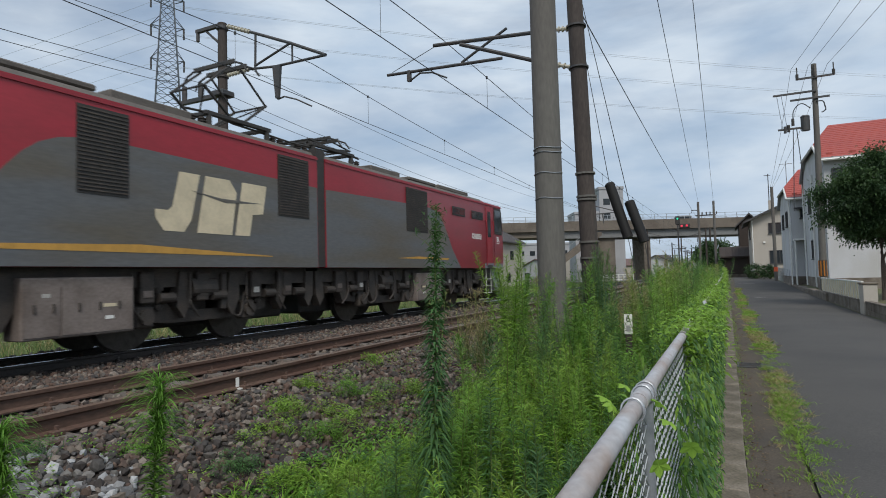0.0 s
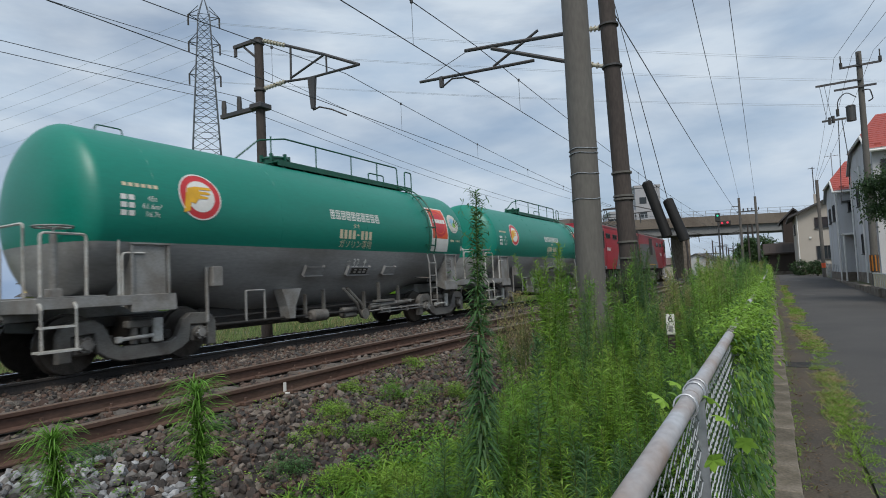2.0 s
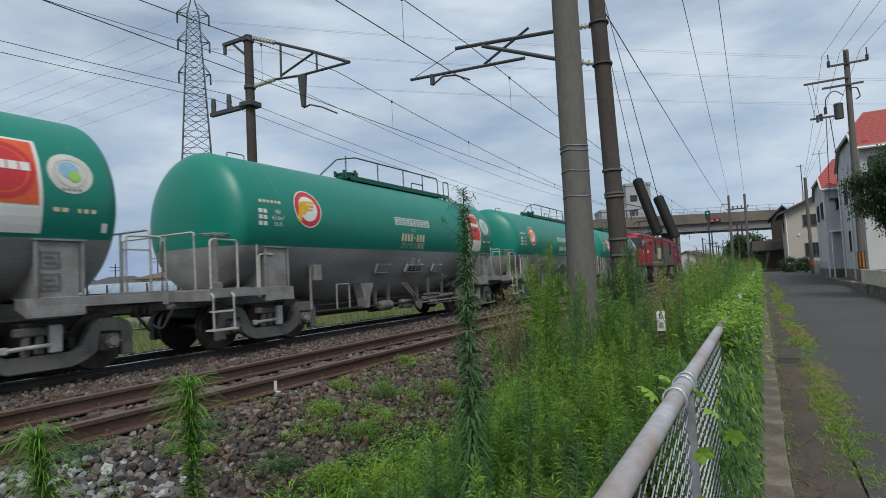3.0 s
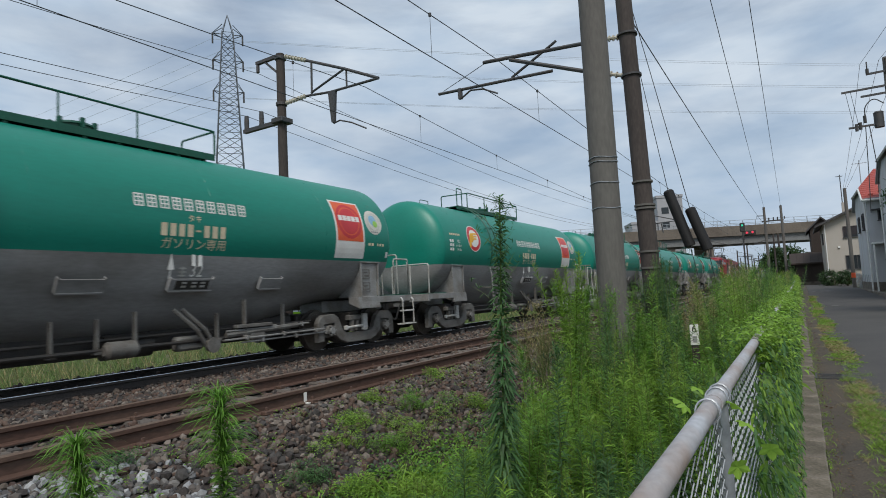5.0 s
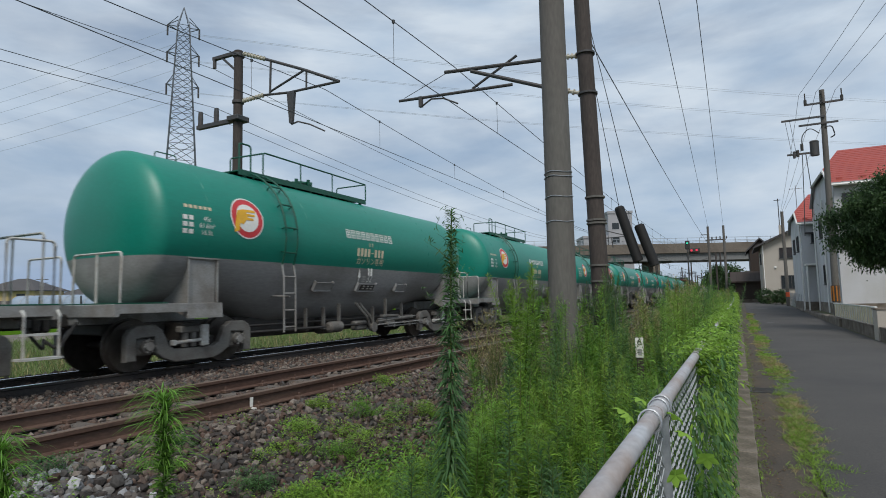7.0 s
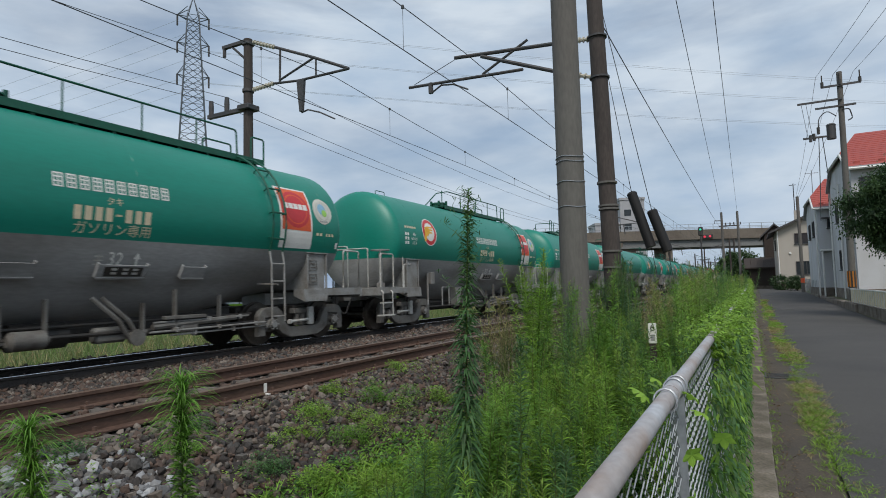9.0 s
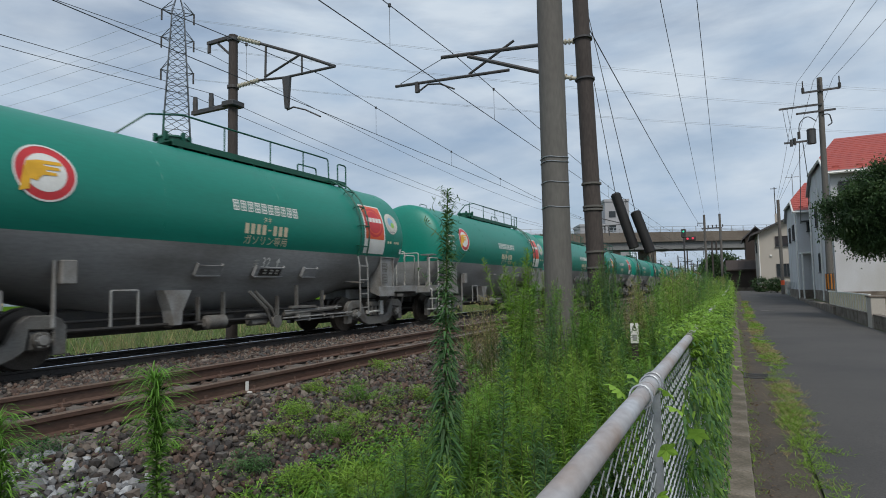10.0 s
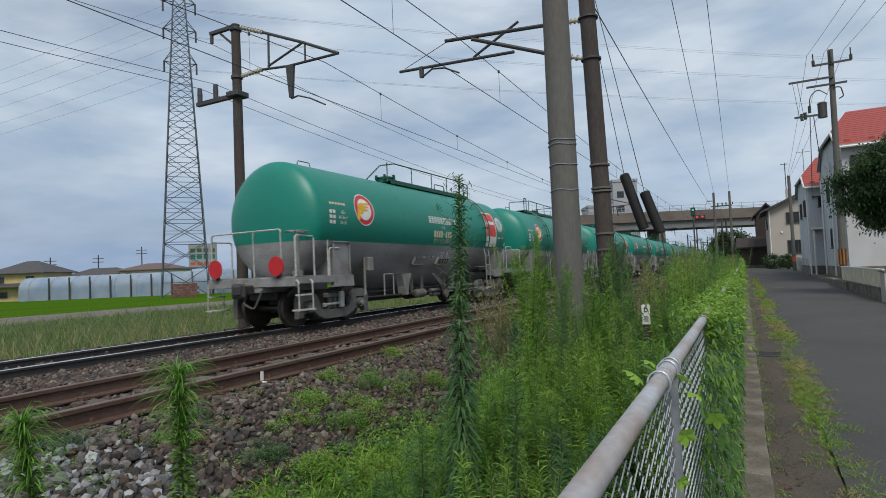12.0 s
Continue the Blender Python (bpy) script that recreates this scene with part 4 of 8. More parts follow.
    if with_sign:
        ys, a0 = 10.85 if kind == "B" else 10.85, math.asin((2.62 - T_Z) / T_R)
        sg = decal("sign_panel", *grid(-0.47, 0.47, -0.66, 0.66, 12), ys, a0, 0.004, WHITEPAINT, w, "orange sign panel with white border and lower band")
        decal("sign_field", *grid(-0.42, 0.42, -0.28, 0.62, 10), ys, a0, 0.008, ORANGE, sg)
        decal("sign_ring", *ring(0.33, 0.4), ys, a0 + 0.17 / T_R, 0.011, REDSIGN, sg)
        decal("sign_core", *disc(0.3), ys, a0 + 0.17 / T_R, 0.011, REDSIGN, sg)
        decal("sign_word", *bars([(-0.34 + 0.14 * k, -0.22 + 0.14 * k, 0.16, 0.28) for k in range(5)]), ys, a0, 0.014, WHITEPAINT, sg)
        wd = decal("white_disc", *disc(0.3), 11.7, a0 + 0.21 / T_R, 0.004, CREAMWHITE, w, "white disc with a small blue and lime emblem")
        decal("disc_emblem", *disc(0.13), 11.68, a0 + 0.25 / T_R, 0.008, SKYBLUE, wd)
        decal("disc_emblem_base", *disc(0.08), 11.74, a0 + 0.16 / T_R, 0.011, LIME, wd)
        decal("disc_rim", *ring(0.2, 0.215), 11.7, a0 + 0.21 / T_R, 0.008, PALERAIL, wd)
        decal("disc_writing", *bars([(-0.14 + 0.07 * k, -0.09 + 0.07 * k, -0.26, -0.225) for k in range(4)]), 11.7, a0 + 0.21 / T_R, 0.008, TANKGREY, wd)
    decal("type_mark", *bars([(-0.3, -0.22, -0.03, 0.03), (-0.19, -0.11, -0.03, 0.03), (0.02, 0.06, -0.03, 0.03), (0.1, 0.16, -0.03, 0.03), (0.2, 0.26, -0.03, 0.03)]), 11.75, math.asin((2.3 - T_Z) / T_R), 0.004, CREAM, w)
    decal("reflector", *bars([(-0.04, 0.04, -0.07, 0.07)]), 12.15, math.asin((2.08 - T_Z) / T_R), 0.004, WHITEPAINT, w)
    # data plates on the leading saddle
    pl = bmesh.new()
    for y, z, h in ((11.45, 1.33, 0.22), (11.45, 1.63, 0.22)):
        for a, b, c, d in ((-0.12, 0.12, h / 2 - 0.012, h / 2), (-0.12, 0.12, -h / 2, -h / 2 + 0.012), (-0.12, -0.105, -h / 2, h / 2), (0.105, 0.12, -h / 2, h / 2), (-0.07, 0.08, -0.06, -0.03), (-0.07, 0.05, 0.02, 0.05)):
            box(pl, 1.28, 1.287, y + a, y + b, z + c, z + d)
    part("plate_frame", pl, BOGIE, w)
    # brake gear under the middle
    part("air_reservoir", tube(bmesh.new(), (0.55, 6.0, 0.52), (0.55, 6.75, 0.52), 0.19, seg=16), DARK, w, smooth=True)
    part("air_reservoir", tube(bmesh.new(), (0.2, 4.6, 0.6), (0.2, 5.5, 0.6), 0.17, seg=14), DARK, w, smooth=True)
    rg = bmesh.new()
    tube(rg, (0.95, 3.2, 0.52), (0.95, 10.4, 0.5), 0.03, seg=8)
    tube(rg, (0.75, 3.4, 0.64), (0.75, 10.2, 0.66), 0.025, seg=8)
    tube(rg, (0.3, 3.4, 0.42), (0.3, 10.2, 0.42), 0.05, seg=8)
    part("brake_pipe", rg, DARK, w)
    # added black block that fills the gap under the belly with shadow
    sill = bmesh.new()
    box(sill, -0.4, 0.4, 3.5, 10.0, 0.42, 0.82, 0.04)
    part("discharge_sill", sill, DARK, w, "black block added for the shadowed gap under the tank")
    for y, x, h in ((5.15, 0.9, 0.42), (5.75, 0.92, 0.42), (6.3, 0.95, 0.5), (7.75, 0.95, 0.4), (8.3, 1.0, 0.62), (9.3, 0.9, 0.5)):
        hg = bmesh.new()
        box(hg, x - 0.06, x + 0.03, y - 0.018, y + 0.018, 0.5, 0.55 + h, 0.004)
        box(hg, x - 0.05, x + 0.05, y - 0.06, y + 0.06, 0.46, 0.52, 0.008)
        tube(hg, (x + 0.02, y - 0.05, 0.49), (x + 0.02, y + 0.05, 0.49), 0.035, seg=8)
        part("hanger", hg, BOGIE, w)
    rr = bmesh.new()
    for x, z, ya_, yb_ in ((1.05, 0.47, 7.8, 10.3), (1.0, 0.62, 7.9, 9.9), (1.02, 0.4, 8.2, 10.6)):
        tube(rr, (x, ya_, z), (x, yb_, z + 0.02), 0.017, seg=6)
        for q in (0.2, 0.55, 0.9):
            yq = ya_ + (yb_ - ya_) * q
            box(rr, x - 0.03, x + 0.03, yq - 0.025, yq + 0.025, z - 0.03, z + 0.05, 0.006)
    part("brake_rod", rr, FRAMEGREY, w, "thin grey brake rods")
    vh = bmesh.new()
    tube(vh, (1.0, 5.85, 0.5), (1.0, 6.25, 0.5), 0.13, seg=14)
    tube(vh, (1.0, 6.25, 0.5), (1.0, 6.3, 0.5), 0.13, 0.07, seg=14)
    tube(vh, (1.0, 5.8, 0.5), (1.0, 5.85, 0.5), 0.07, 0.13, seg=14)
    part("air_cylinder", vh, BOGIE, w, smooth=True)
    vf = tube(bmesh.new(), (1.02, 7.55, 0.42), (1.12, 7.55, 0.42), 0.11, seg=14)
    tube(vf, (1.12, 7.55, 0.42), (1.14, 7.55, 0.42), 0.13, seg=14)
    part("valve_flange", vf, BOGIE, w, smooth=True)
    lv = bmesh.new()
    box(lv, 0.75, 0.95, 7.0, 7.5, 0.36, 0.6, 0.04)
    run(lv, [(1.0, 6.9, 1.05), (1.1, 7.25, 0.7), (1.05, 7.45, 0.42)], 0.035, 6)
    run(lv, [(1.0, 7.05, 1.05), (1.1, 7.4, 0.7), (1.05, 7.6, 0.42)], 0.035, 6)
    part("discharge_valve", lv, BOGIE, w, smooth=True)
    bl = bmesh.new()
    tube(bl, (0.98, 7.9, 0.55), (0.98, 9.6, 0.62), 0.05, seg=8)
    box(bl, 0.93, 1.05, 8.1, 8.9, 0.66, 0.72, 0.008)
    box(bl, 0.9, 1.02, 8.4, 8.75, 0.42, 0.56, 0.02)
    part("brake_cylinder", bl, BOGIE, w)
    if kind == "B":
        bs = bmesh.new()
        tube(bs, (1.1, 0.7, 1.13), (1.1, 0.7, 2.02), 0.055, 0.045, seg=10)
        box(bs, 1.02, 1.18, 0.62, 0.78, 1.13, 1.25, 0.01)
        tube(bs, (1.1, 0.7, 2.02), (1.1, 0.7, 2.1), 0.02, seg=8)
        run(bs, [(1.1 + 0.24 * math.cos(k * math.pi / 10), 0.7 + 0.24 * math.sin(k * math.pi / 10), 2.1) for k in range(21)], 0.016, 6)
        for k in range(4):
            a = k * math.pi / 2 + 0.4
            tube(bs, (1.1, 0.7, 2.09), (1.1 + 0.24 * math.cos(a), 0.7 + 0.24 * math.sin(a), 2.1), 0.012, seg=5)
        part("brake_stand", bs, FRAMEGREY, w, "grey hand-brake stand with wheel")
        hand_rail(w, [[(1.28, 1.5, 1.12), (1.28, 1.5, 2.0)], [(1.28, 1.55, 0.95), (1.28, 1.55, 1.75), (1.28, 1.9, 1.75)]], 0.017, PALERAIL)
        bx = bmesh.new()
        box(bx, 1.02, 1.2, 3.2, 3.42, 1.2, 1.55, 0.015)
        part("side_valve_box", bx, FRAMEGREY, w)
        part("valve_post", tube(bmesh.new(), (1.1, 3.15, 0.6), (1.1, 3.15, 1.55), 0.03, seg=8), FRAMEGREY, w)
        part("step_loop", run(bmesh.new(), bent([(1.15, 3.95, 0.55), (1.15, 3.95, 1.1), (1.15, 4.4, 1.1), (1.15, 4.4, 0.55)], 0.03), 0.02, 6), FRAMEGREY, w)
        hp = bmesh.new()
        extrude(hp, [(4.9, 1.1), (5.45, 1.1), (5.28, 0.75), (5.25, 0.5), (5.1, 0.5), (5.05, 0.75)], "x", 0.85, 1.1)
        part("outlet_hopper", hp, FRAMEGREY, w)
    return w


def side_panel(name, outline, x, material, parent, label="", depth=0.004):
    """A flat patch on the flank: outline of (y, z)."""
    return part(name, extrude(bmesh.new(), outline, "x", x, x + depth), material, parent, label)


def loco_section(lo, flip):
    """Half of the locomotive. flip: the leading half, whose cab looks forward."""
    def Y(v):
        return LOCO - v if flip else v

    HW = 1.41
    LEVELS = ((1.2, 0.3, 0.8), (1.6, 0.17, 0.74), (2.1, 0.11, 0.72), (2.45, 0.14, 0.72), (3.5, 0.5, 0.86), (3.7, 0.64, 0.95))

    def face_y(z):
        """Where the cab's front stands at a height."""
        return float(np.interp(z, [l[0] for l in LEVELS], [l[1] for l in LEVELS]))

    def corner_y(z):
        return float(np.interp(z, [l[0] for l in LEVELS], [l[2] for l in LEVELS]))

    bm = bmesh.new()
    loops = [[bm.verts.new((x, Y(y), z)) for x, y in ((-HW, 12.36), (-HW, yc), (-1.08, yf), (1.08, yf), (HW, yc), (HW, 12.36))] for z, yf, yc in LEVELS]
    for a, b in zip(loops, loops[1:]):
        for k in range(6):
            bm.faces.new((a[k], a[(k + 1) % 6], b[(k + 1) % 6], b[k]))
    bm.faces.new(loops[0])
    bm.faces.new(loops[-1])
    bmesh.ops.recalc_face_normals(bm, faces=bm.faces)
    bmesh.ops.bevel(bm, geom=[e for e in bm.edges if max((LOCO - v.co.y) if flip else v.co.y for v in e.verts) < 1.2], offset=0.04, segments=2, affect="EDGES")
    part("body_shell", bm, LOCORED, lo, "faded red body shell", smooth=True)
    rf = bmesh.new()
    extrude(rf, [(-1.38, 3.66), (-1.24, 3.82), (-0.8, 3.95), (0.8, 3.95), (1.24, 3.82), (1.38, 3.66)], "y", Y(2.7), Y(12.36))
    part("roof", rf, LOCOROOF, lo, "grimy brown roof")
    cr = bmesh.new()
    extrude(cr, [(-1.38, 3.66), (-1.24, 3.82), (-0.8, 3.95), (0.8, 3.95), (1.24, 3.82), (1.38, 3.66)], "y", Y(0.66), Y(2.7))
    for v in cr.verts:
        if ((LOCO - v.co.y) if flip else v.co.y) < 1 and v.co.z > 3.7:
            v.co.z -= 0.12
            v.co.x *= 0.8
    part("cab_roof", cr, LOCORED, lo)
    gr = bmesh.new()
    box(gr, 1.405, 1.43, Y(0.9), Y(12.36), 3.63, 3.675)
    part("rain_gutter", gr, LOCORED, lo)
    for s in (-1, 1):
        x = s * (HW + 0.004)
        pan = [(4.95, 1.203), (5.6, 2.02), (6.12, 2.66), (6.3, 2.84), (6.5, 2.98), (6.75, 3.08), (7.1, 3.14), (7.5, 3.16), (12.34, 3.08), (12.34, 1.203)]
        side_panel("livery_panel", [(Y(a), b) for a, b in pan], x if s > 0 else x - 0.004, LOCOGREY, lo, "blue-grey livery panel browned with brake dust")
        st = [(5.7, 1.58), (8.0, 1.66), (10.9, 1.5), (10.9, 1.48), (5.7, 1.5)] if not flip else [(5.9, 1.62), (8.0, 1.64), (9.2, 1.55), (5.9, 1.54)]
        side_panel("ochre_stripe", [(Y(a), b) for a, b in st], x + s * 0.004 - (0.004 if s < 0 else 0), GOLD, lo)
        side_panel("sole_band", [(Y(0.85), 1.2), (Y(2.75), 1.2), (Y(2.75), 1.44), (Y(0.85), 1.44)], x if s > 0 else x - 0.004, SKIRT, lo)
        for a, b in ((7.0, 7.8), (11.08, 12.05)) if not flip else ((7.35, 8.65),):
            lv = bmesh.new()
            box(lv, x, x + s * 0.012, Y(a), Y(b), 2.42, 3.56)
            louver = part("louvre", lv, DARK, lo, "black louvred intake")
            for k in range(22):
                z = 2.46 + k * 0.05
                part("louvre_slat", box(bmesh.new(), x + s * 0.012, x + s * 0.026, Y(a + 0.02), Y(b - 0.02), z, z + 0.02), LOCODARK, louver)
        # cab window, door, engine-room windows
        wf = bmesh.new()
        extrude(wf, [(Y(0.84), 2.68), (Y(1.74), 2.68), (Y(1.7), 3.6), (Y(0.94), 3.6)], "x", x, x + s * 0.012)
        wnd = part("cab_side_window", wf, DARK, lo, "black-framed cab window")
        side_panel("pane", [(Y(0.92), 2.76), (Y(1.66), 2.76), (Y(1.64), 3.52), (Y(1.0), 3.52)], x + s * 0.012, GLASS, wnd, depth=s * 0.006)
        dr = bmesh.new()
        box(dr, x, x + s * 0.01, Y(1.95), Y(2.56), 1.5, 3.58, 0.003)
        door = part("cab_door", dr, LOCORED, lo, "red cab door with narrow window")
        side_panel("pane", [(Y(2.1), 2.55), (Y(2.42), 2.55), (Y(2.42), 3.42), (Y(2.1), 3.42)], x + s * 0.011, GLASS, door, depth=s * 0.006)
        hr = bmesh.new()
        for a in (1.88, 2.63):
            run(hr, bent([(x, Y(a), 3.1), (x + s * 0.06, Y(a), 3.1), (x + s * 0.06, Y(a), 1.35), (x, Y(a), 1.35)], 0.04), 0.018, 6)
        part("grab_rail", hr, LOCORED, lo)
        # foot recess as a flat black plate: its inner shade put in as colour
        ft = bmesh.new()
        box(ft, x, x + s * 0.014, Y(2.0), Y(2.5), 1.22, 1.36)
        part("foot_recess", ft, DARK, lo)
        for a, b in ((2.85, 3.92), (4.5, 5.55)):
            f = bmesh.new()
            box(f, x, x + s * 0.01, Y(a), Y(b), 3.08, 3.34, 0.003)
            ew = part("engine_room_window", f, DARK, lo)
            for c, d in ((a + 0.05, (a + b) / 2 - 0.03), ((a + b) / 2 + 0.03, b - 0.05)):
                side_panel("pane", [(Y(c), 3.12), (Y(d), 3.12), (Y(d), 3.3), (Y(c), 3.3)], x + s * 0.01, GLASS, ew, depth=s * 0.005)
        # underfloor case
        uc = bmesh.new()
        box(uc, s * 0.9, s * 1.33, Y(6.35), Y(7.95), 0.38, 1.12, 0.015)
        case = part("equipment_case", uc, CASE, lo, "dusty brown equipment case")
        for a in (6.5, 6.75, 7.1, 7.4, 7.7):
            part("latch", box(bmesh.new(), s * 1.345, s * 1.365, Y(a - 0.015), Y(a + 0.015), 0.74, 0.86, 0.004), LOCODARK, case)
        for a, z, wd_, m_ in ((7.45, 0.78, 0.2, CREAM), (7.48, 0.6, 0.13, WHITEPAINT), (6.6, 0.95, 0.1, PALERAIL)):
            part("notice_plate", box(bmesh.new(), s * 1.346, s * 1.35, Y(a), Y(a + wd_), z, z + 0.05), m_, case)
        for a in (6.38, 6.86):
            side_panel("case_door", [(Y(a), 0.42), (Y(a + (0.45 if a < 6.5 else 1.05)), 0.42), (Y(a + (0.45 if a < 6.5 else 1.05)), 1.05), (Y(a), 1.05)], s * 1.334, CASE, case, depth=s * 0.012)
    # class marks become plain blocks; the cab number is lettered on the rear cab
    if not flip:
        v, f = letters("2", 0.42)
        o = new("cab_number", mesh_of("cab_number", [(HW + 0.022, 1.82 + a, 3.1 + b) for a, b in v], f, WHITEPAINT))
        o.parent = lo
    for y0 in (3.05,):
        v, f = bars([(0.11 * k, 0.075 + 0.11 * k, -0.09, 0.09) for k in range(8)])
        o = new("class_mark", mesh_of("class_mark", [(HW + 0.006, Y(y0) + (a if not flip else -a), 2.52 + b) for a, b in v], f, WHITEPAINT))
        o.parent = lo
    v, f = bars([(0.0, 0.06, -0.06, 0.1), (-0.05, 0.02, -0.1, -0.05), (0.09, 0.15, -0.1, 0.1), (0.15, 0.25, 0.04, 0.1), (0.17, 0.24, -0.1, 0.02), (-0.04, 0.24, -0.16, -0.13)])
    o = new("operator_mark", mesh_of("operator_mark", [(HW + 0.006, Y(1.2) + (a if not flip else -a), 2.5 + b) for a, b in v], f, WHITEPAINT))
    o.parent = lo
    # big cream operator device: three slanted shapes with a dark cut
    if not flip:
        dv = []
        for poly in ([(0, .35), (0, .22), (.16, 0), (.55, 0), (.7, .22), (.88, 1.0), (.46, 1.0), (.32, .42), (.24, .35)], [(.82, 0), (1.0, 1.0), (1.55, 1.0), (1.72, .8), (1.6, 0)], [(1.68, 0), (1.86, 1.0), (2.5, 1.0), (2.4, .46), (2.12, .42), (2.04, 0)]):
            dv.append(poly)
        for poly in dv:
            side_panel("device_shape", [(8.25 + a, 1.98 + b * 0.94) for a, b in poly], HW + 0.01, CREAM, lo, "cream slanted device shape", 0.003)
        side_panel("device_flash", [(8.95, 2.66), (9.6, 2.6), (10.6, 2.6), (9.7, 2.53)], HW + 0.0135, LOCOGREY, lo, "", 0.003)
    # front: windscreens, lamps, white band, nose plating
    sgn = -1 if not flip else 1
    slope = math.atan2(0.36, 1.1)

    def nose(d, x, z):
        return Vector((x, Y(face_y(z) - d), z))

    ws = bmesh.new()
    ws.faces.new([ws.verts.new(nose(0.012, x, z)) for x, z in ((-1.08, 2.72), (1.08, 2.72), (1.08, 3.495), (-1.08, 3.495))])
    frame_ob = part("windscreen_frame", ws, DARK, lo, "black windscreen surround")
    for s in (-1, 1):
        cg = bmesh.new()
        cg.faces.new([cg.verts.new((s * (1.08 + (HW - 1.08) * u + 0.012), Y(face_y(z) + (corner_y(z) - face_y(z)) * u - 0.008), z)) for u, z in ((0.0, 2.72), (0.94, 2.72), (0.94, 3.495), (0.0, 3.495))])
        cf = part("corner_surround", cg, DARK, lo)
        pg_ = bmesh.new()
        pg_.faces.new([pg_.verts.new((s * (1.08 + (HW - 1.08) * u + 0.018), Y(face_y(z) + (corner_y(z) - face_y(z)) * u - 0.012), z)) for u, z in ((0.0, 2.8), (0.75, 2.8), (0.75, 3.44), (0.0, 3.44))])
        part("pane", pg_, GLASS, cf)
    for x0, x1 in ((-1.04, -0.34), (-0.26, 1.06)) if not flip else ((-1.06, 0.26), (0.34, 1.04)):
        p = bmesh.new()
        p.faces.new([p.verts.new(nose(0.02, x, z)) for x, z in ((x0, 2.8), (x1, 2.8), (x1, 3.44), (x0, 3.44))])
        part("pane", p, GLASS, frame_ob)
        wp = bmesh.new()
        run(wp, [nose(0.05, (x0 + x1) / 2 + 0.25, 2.72), nose(0.06, (x0 + x1) / 2 - 0.05, 3.2)], 0.012, 5)
        part("wiper", wp, DARK, frame_ob)
    bd = bmesh.new()
    box(bd, -1.06, 1.06, Y(0.13), Y(0.085), 2.08, 2.34, 0.004)
    part("white_band", bd, WHITEPAINT, lo)
    for s in (-0.82, 0.82):
        hl = bmesh.new()
        box(hl, s - 0.27, s + 0.27, Y(0.14), Y(0.06), 2.02, 2.38, 0.02)
        lamp = part("headlamp", hl, PALERAIL, lo)
        part("lamp_glass", box(bmesh.new(), s - 0.22, s + 0.22, Y(0.062), Y(0.05), 2.07, 2.33, 0.005), GLASS, lamp)
    v, f = bars([(-0.44 + 0.115 * k, -0.36 + 0.115 * k, -0.07, 0.07) for k in range(8)])
    o = new("front_class_mark", mesh_of("front_class_mark", [nose(0.012, (a if sgn < 0 else -a) + 0.35, 2.5 + b) for a, b in v], f, WHITEPAINT))
    o.parent = lo
    np_ = bmesh.new()
    box(np_, -1.06, 1.06, Y(0.17), Y(0.09), 1.62, 1.96, 0.01)
    part("nose_plate", np_, LOCODARK, lo)
    sk = bmesh.new()
    extrude(sk, [(Y(0.32), 1.198), (Y(0.3), 1.1), (Y(0.36), 0.62), (Y(1.6), 0.5), (Y(2.05), 1.198)], "x", -1.34, 1.34)
    for v in sk.verts:
        if ((LOCO - v.co.y) if flip else v.co.y) < 0.7:
            v.co.x *= 0.8
    part("front_skirt", sk, SKIRT, lo, "scuffed blue-grey skirt")
    pl = bmesh.new()
    extrude(pl, [(Y(0.45), 0.16), (Y(0.5), 0.48), (Y(1.35), 0.46), (Y(1.2), 0.16)], "x", -1.28, 1.28)
    part("snow_plough", pl, LOCODARK, lo)
    cp = bmesh.new()
    box(cp, -0.14, 0.14, Y(0.0), Y(0.6), 0.76, 1.0, 0.03)
    run(cp, bent([(0.7, Y(0.5), 1.0), (0.75, Y(0.3), 0.7), (0.6, Y(0.4), 0.5)], 0.1), 0.03, 6)
    part("coupler", cp, DARK, lo)
    hr = bmesh.new()
    run(hr, bent([(-1.0, Y(0.2), 1.5), (-1.0, Y(0.03), 1.5), (1.0, Y(0.03), 1.5), (1.0, Y(0.03), 2.0), (1.0, Y(0.14), 2.0)], 0.05), 0.016, 6)
    part("front_handrail", hr, PALERAIL, lo)
    rb = bmesh.new()
    extrude(rb, [(Y(0.75), 3.7), (Y(0.9), 4.14), (Y(2.1), 4.18), (Y(2.2), 3.8)], "x", -0.95, -0.05)
    part("air_conditioner", rb, LOCOROOF, lo)
    # roof gear
    for a, b, w, h in ((3.0, 5.5, 0.9, 0.16), (5.8, 7.6, 0.95, 0.12), (7.9, 9.5, 0.8, 0.2)):
        part("roof_box", box(bmesh.new(), -w, w, Y(a), Y(b), 3.94, 3.94 + h, 0.03), LOCOROOF, lo)
    bb = bmesh.new()
    run(bb, [(0.45, Y(9.6), 4.35), (0.45, Y(10.2), 4.4), (0.5, Y(10.8), 4.28), (0.5, Y(11.8), 4.25), (0.5, Y(12.5), 4.22)], 0.028, 6)
    part("roof_busbar", bb, DARK, lo)
    for a in (9.75, 10.0, 11.95, 12.2):
        ins = bmesh.new()
        tube(ins, (0.48, Y(a), 3.84), (0.48, Y(a), 4.24), 0.04, seg=8)
        for k in range(5):
            tube(ins, (0.48, Y(a), 3.94 + k * 0.06), (0.48, Y(a), 3.965 + k * 0.06), 0.085, seg=10)
        part("roof_insulator", ins, POLEDARK, lo)
    # pantograph: raised on the rear half, folded on the other
    pg = bmesh.new()
    yc, base = 10.9, 4.4
    top = 5.66 if not flip else 4.62
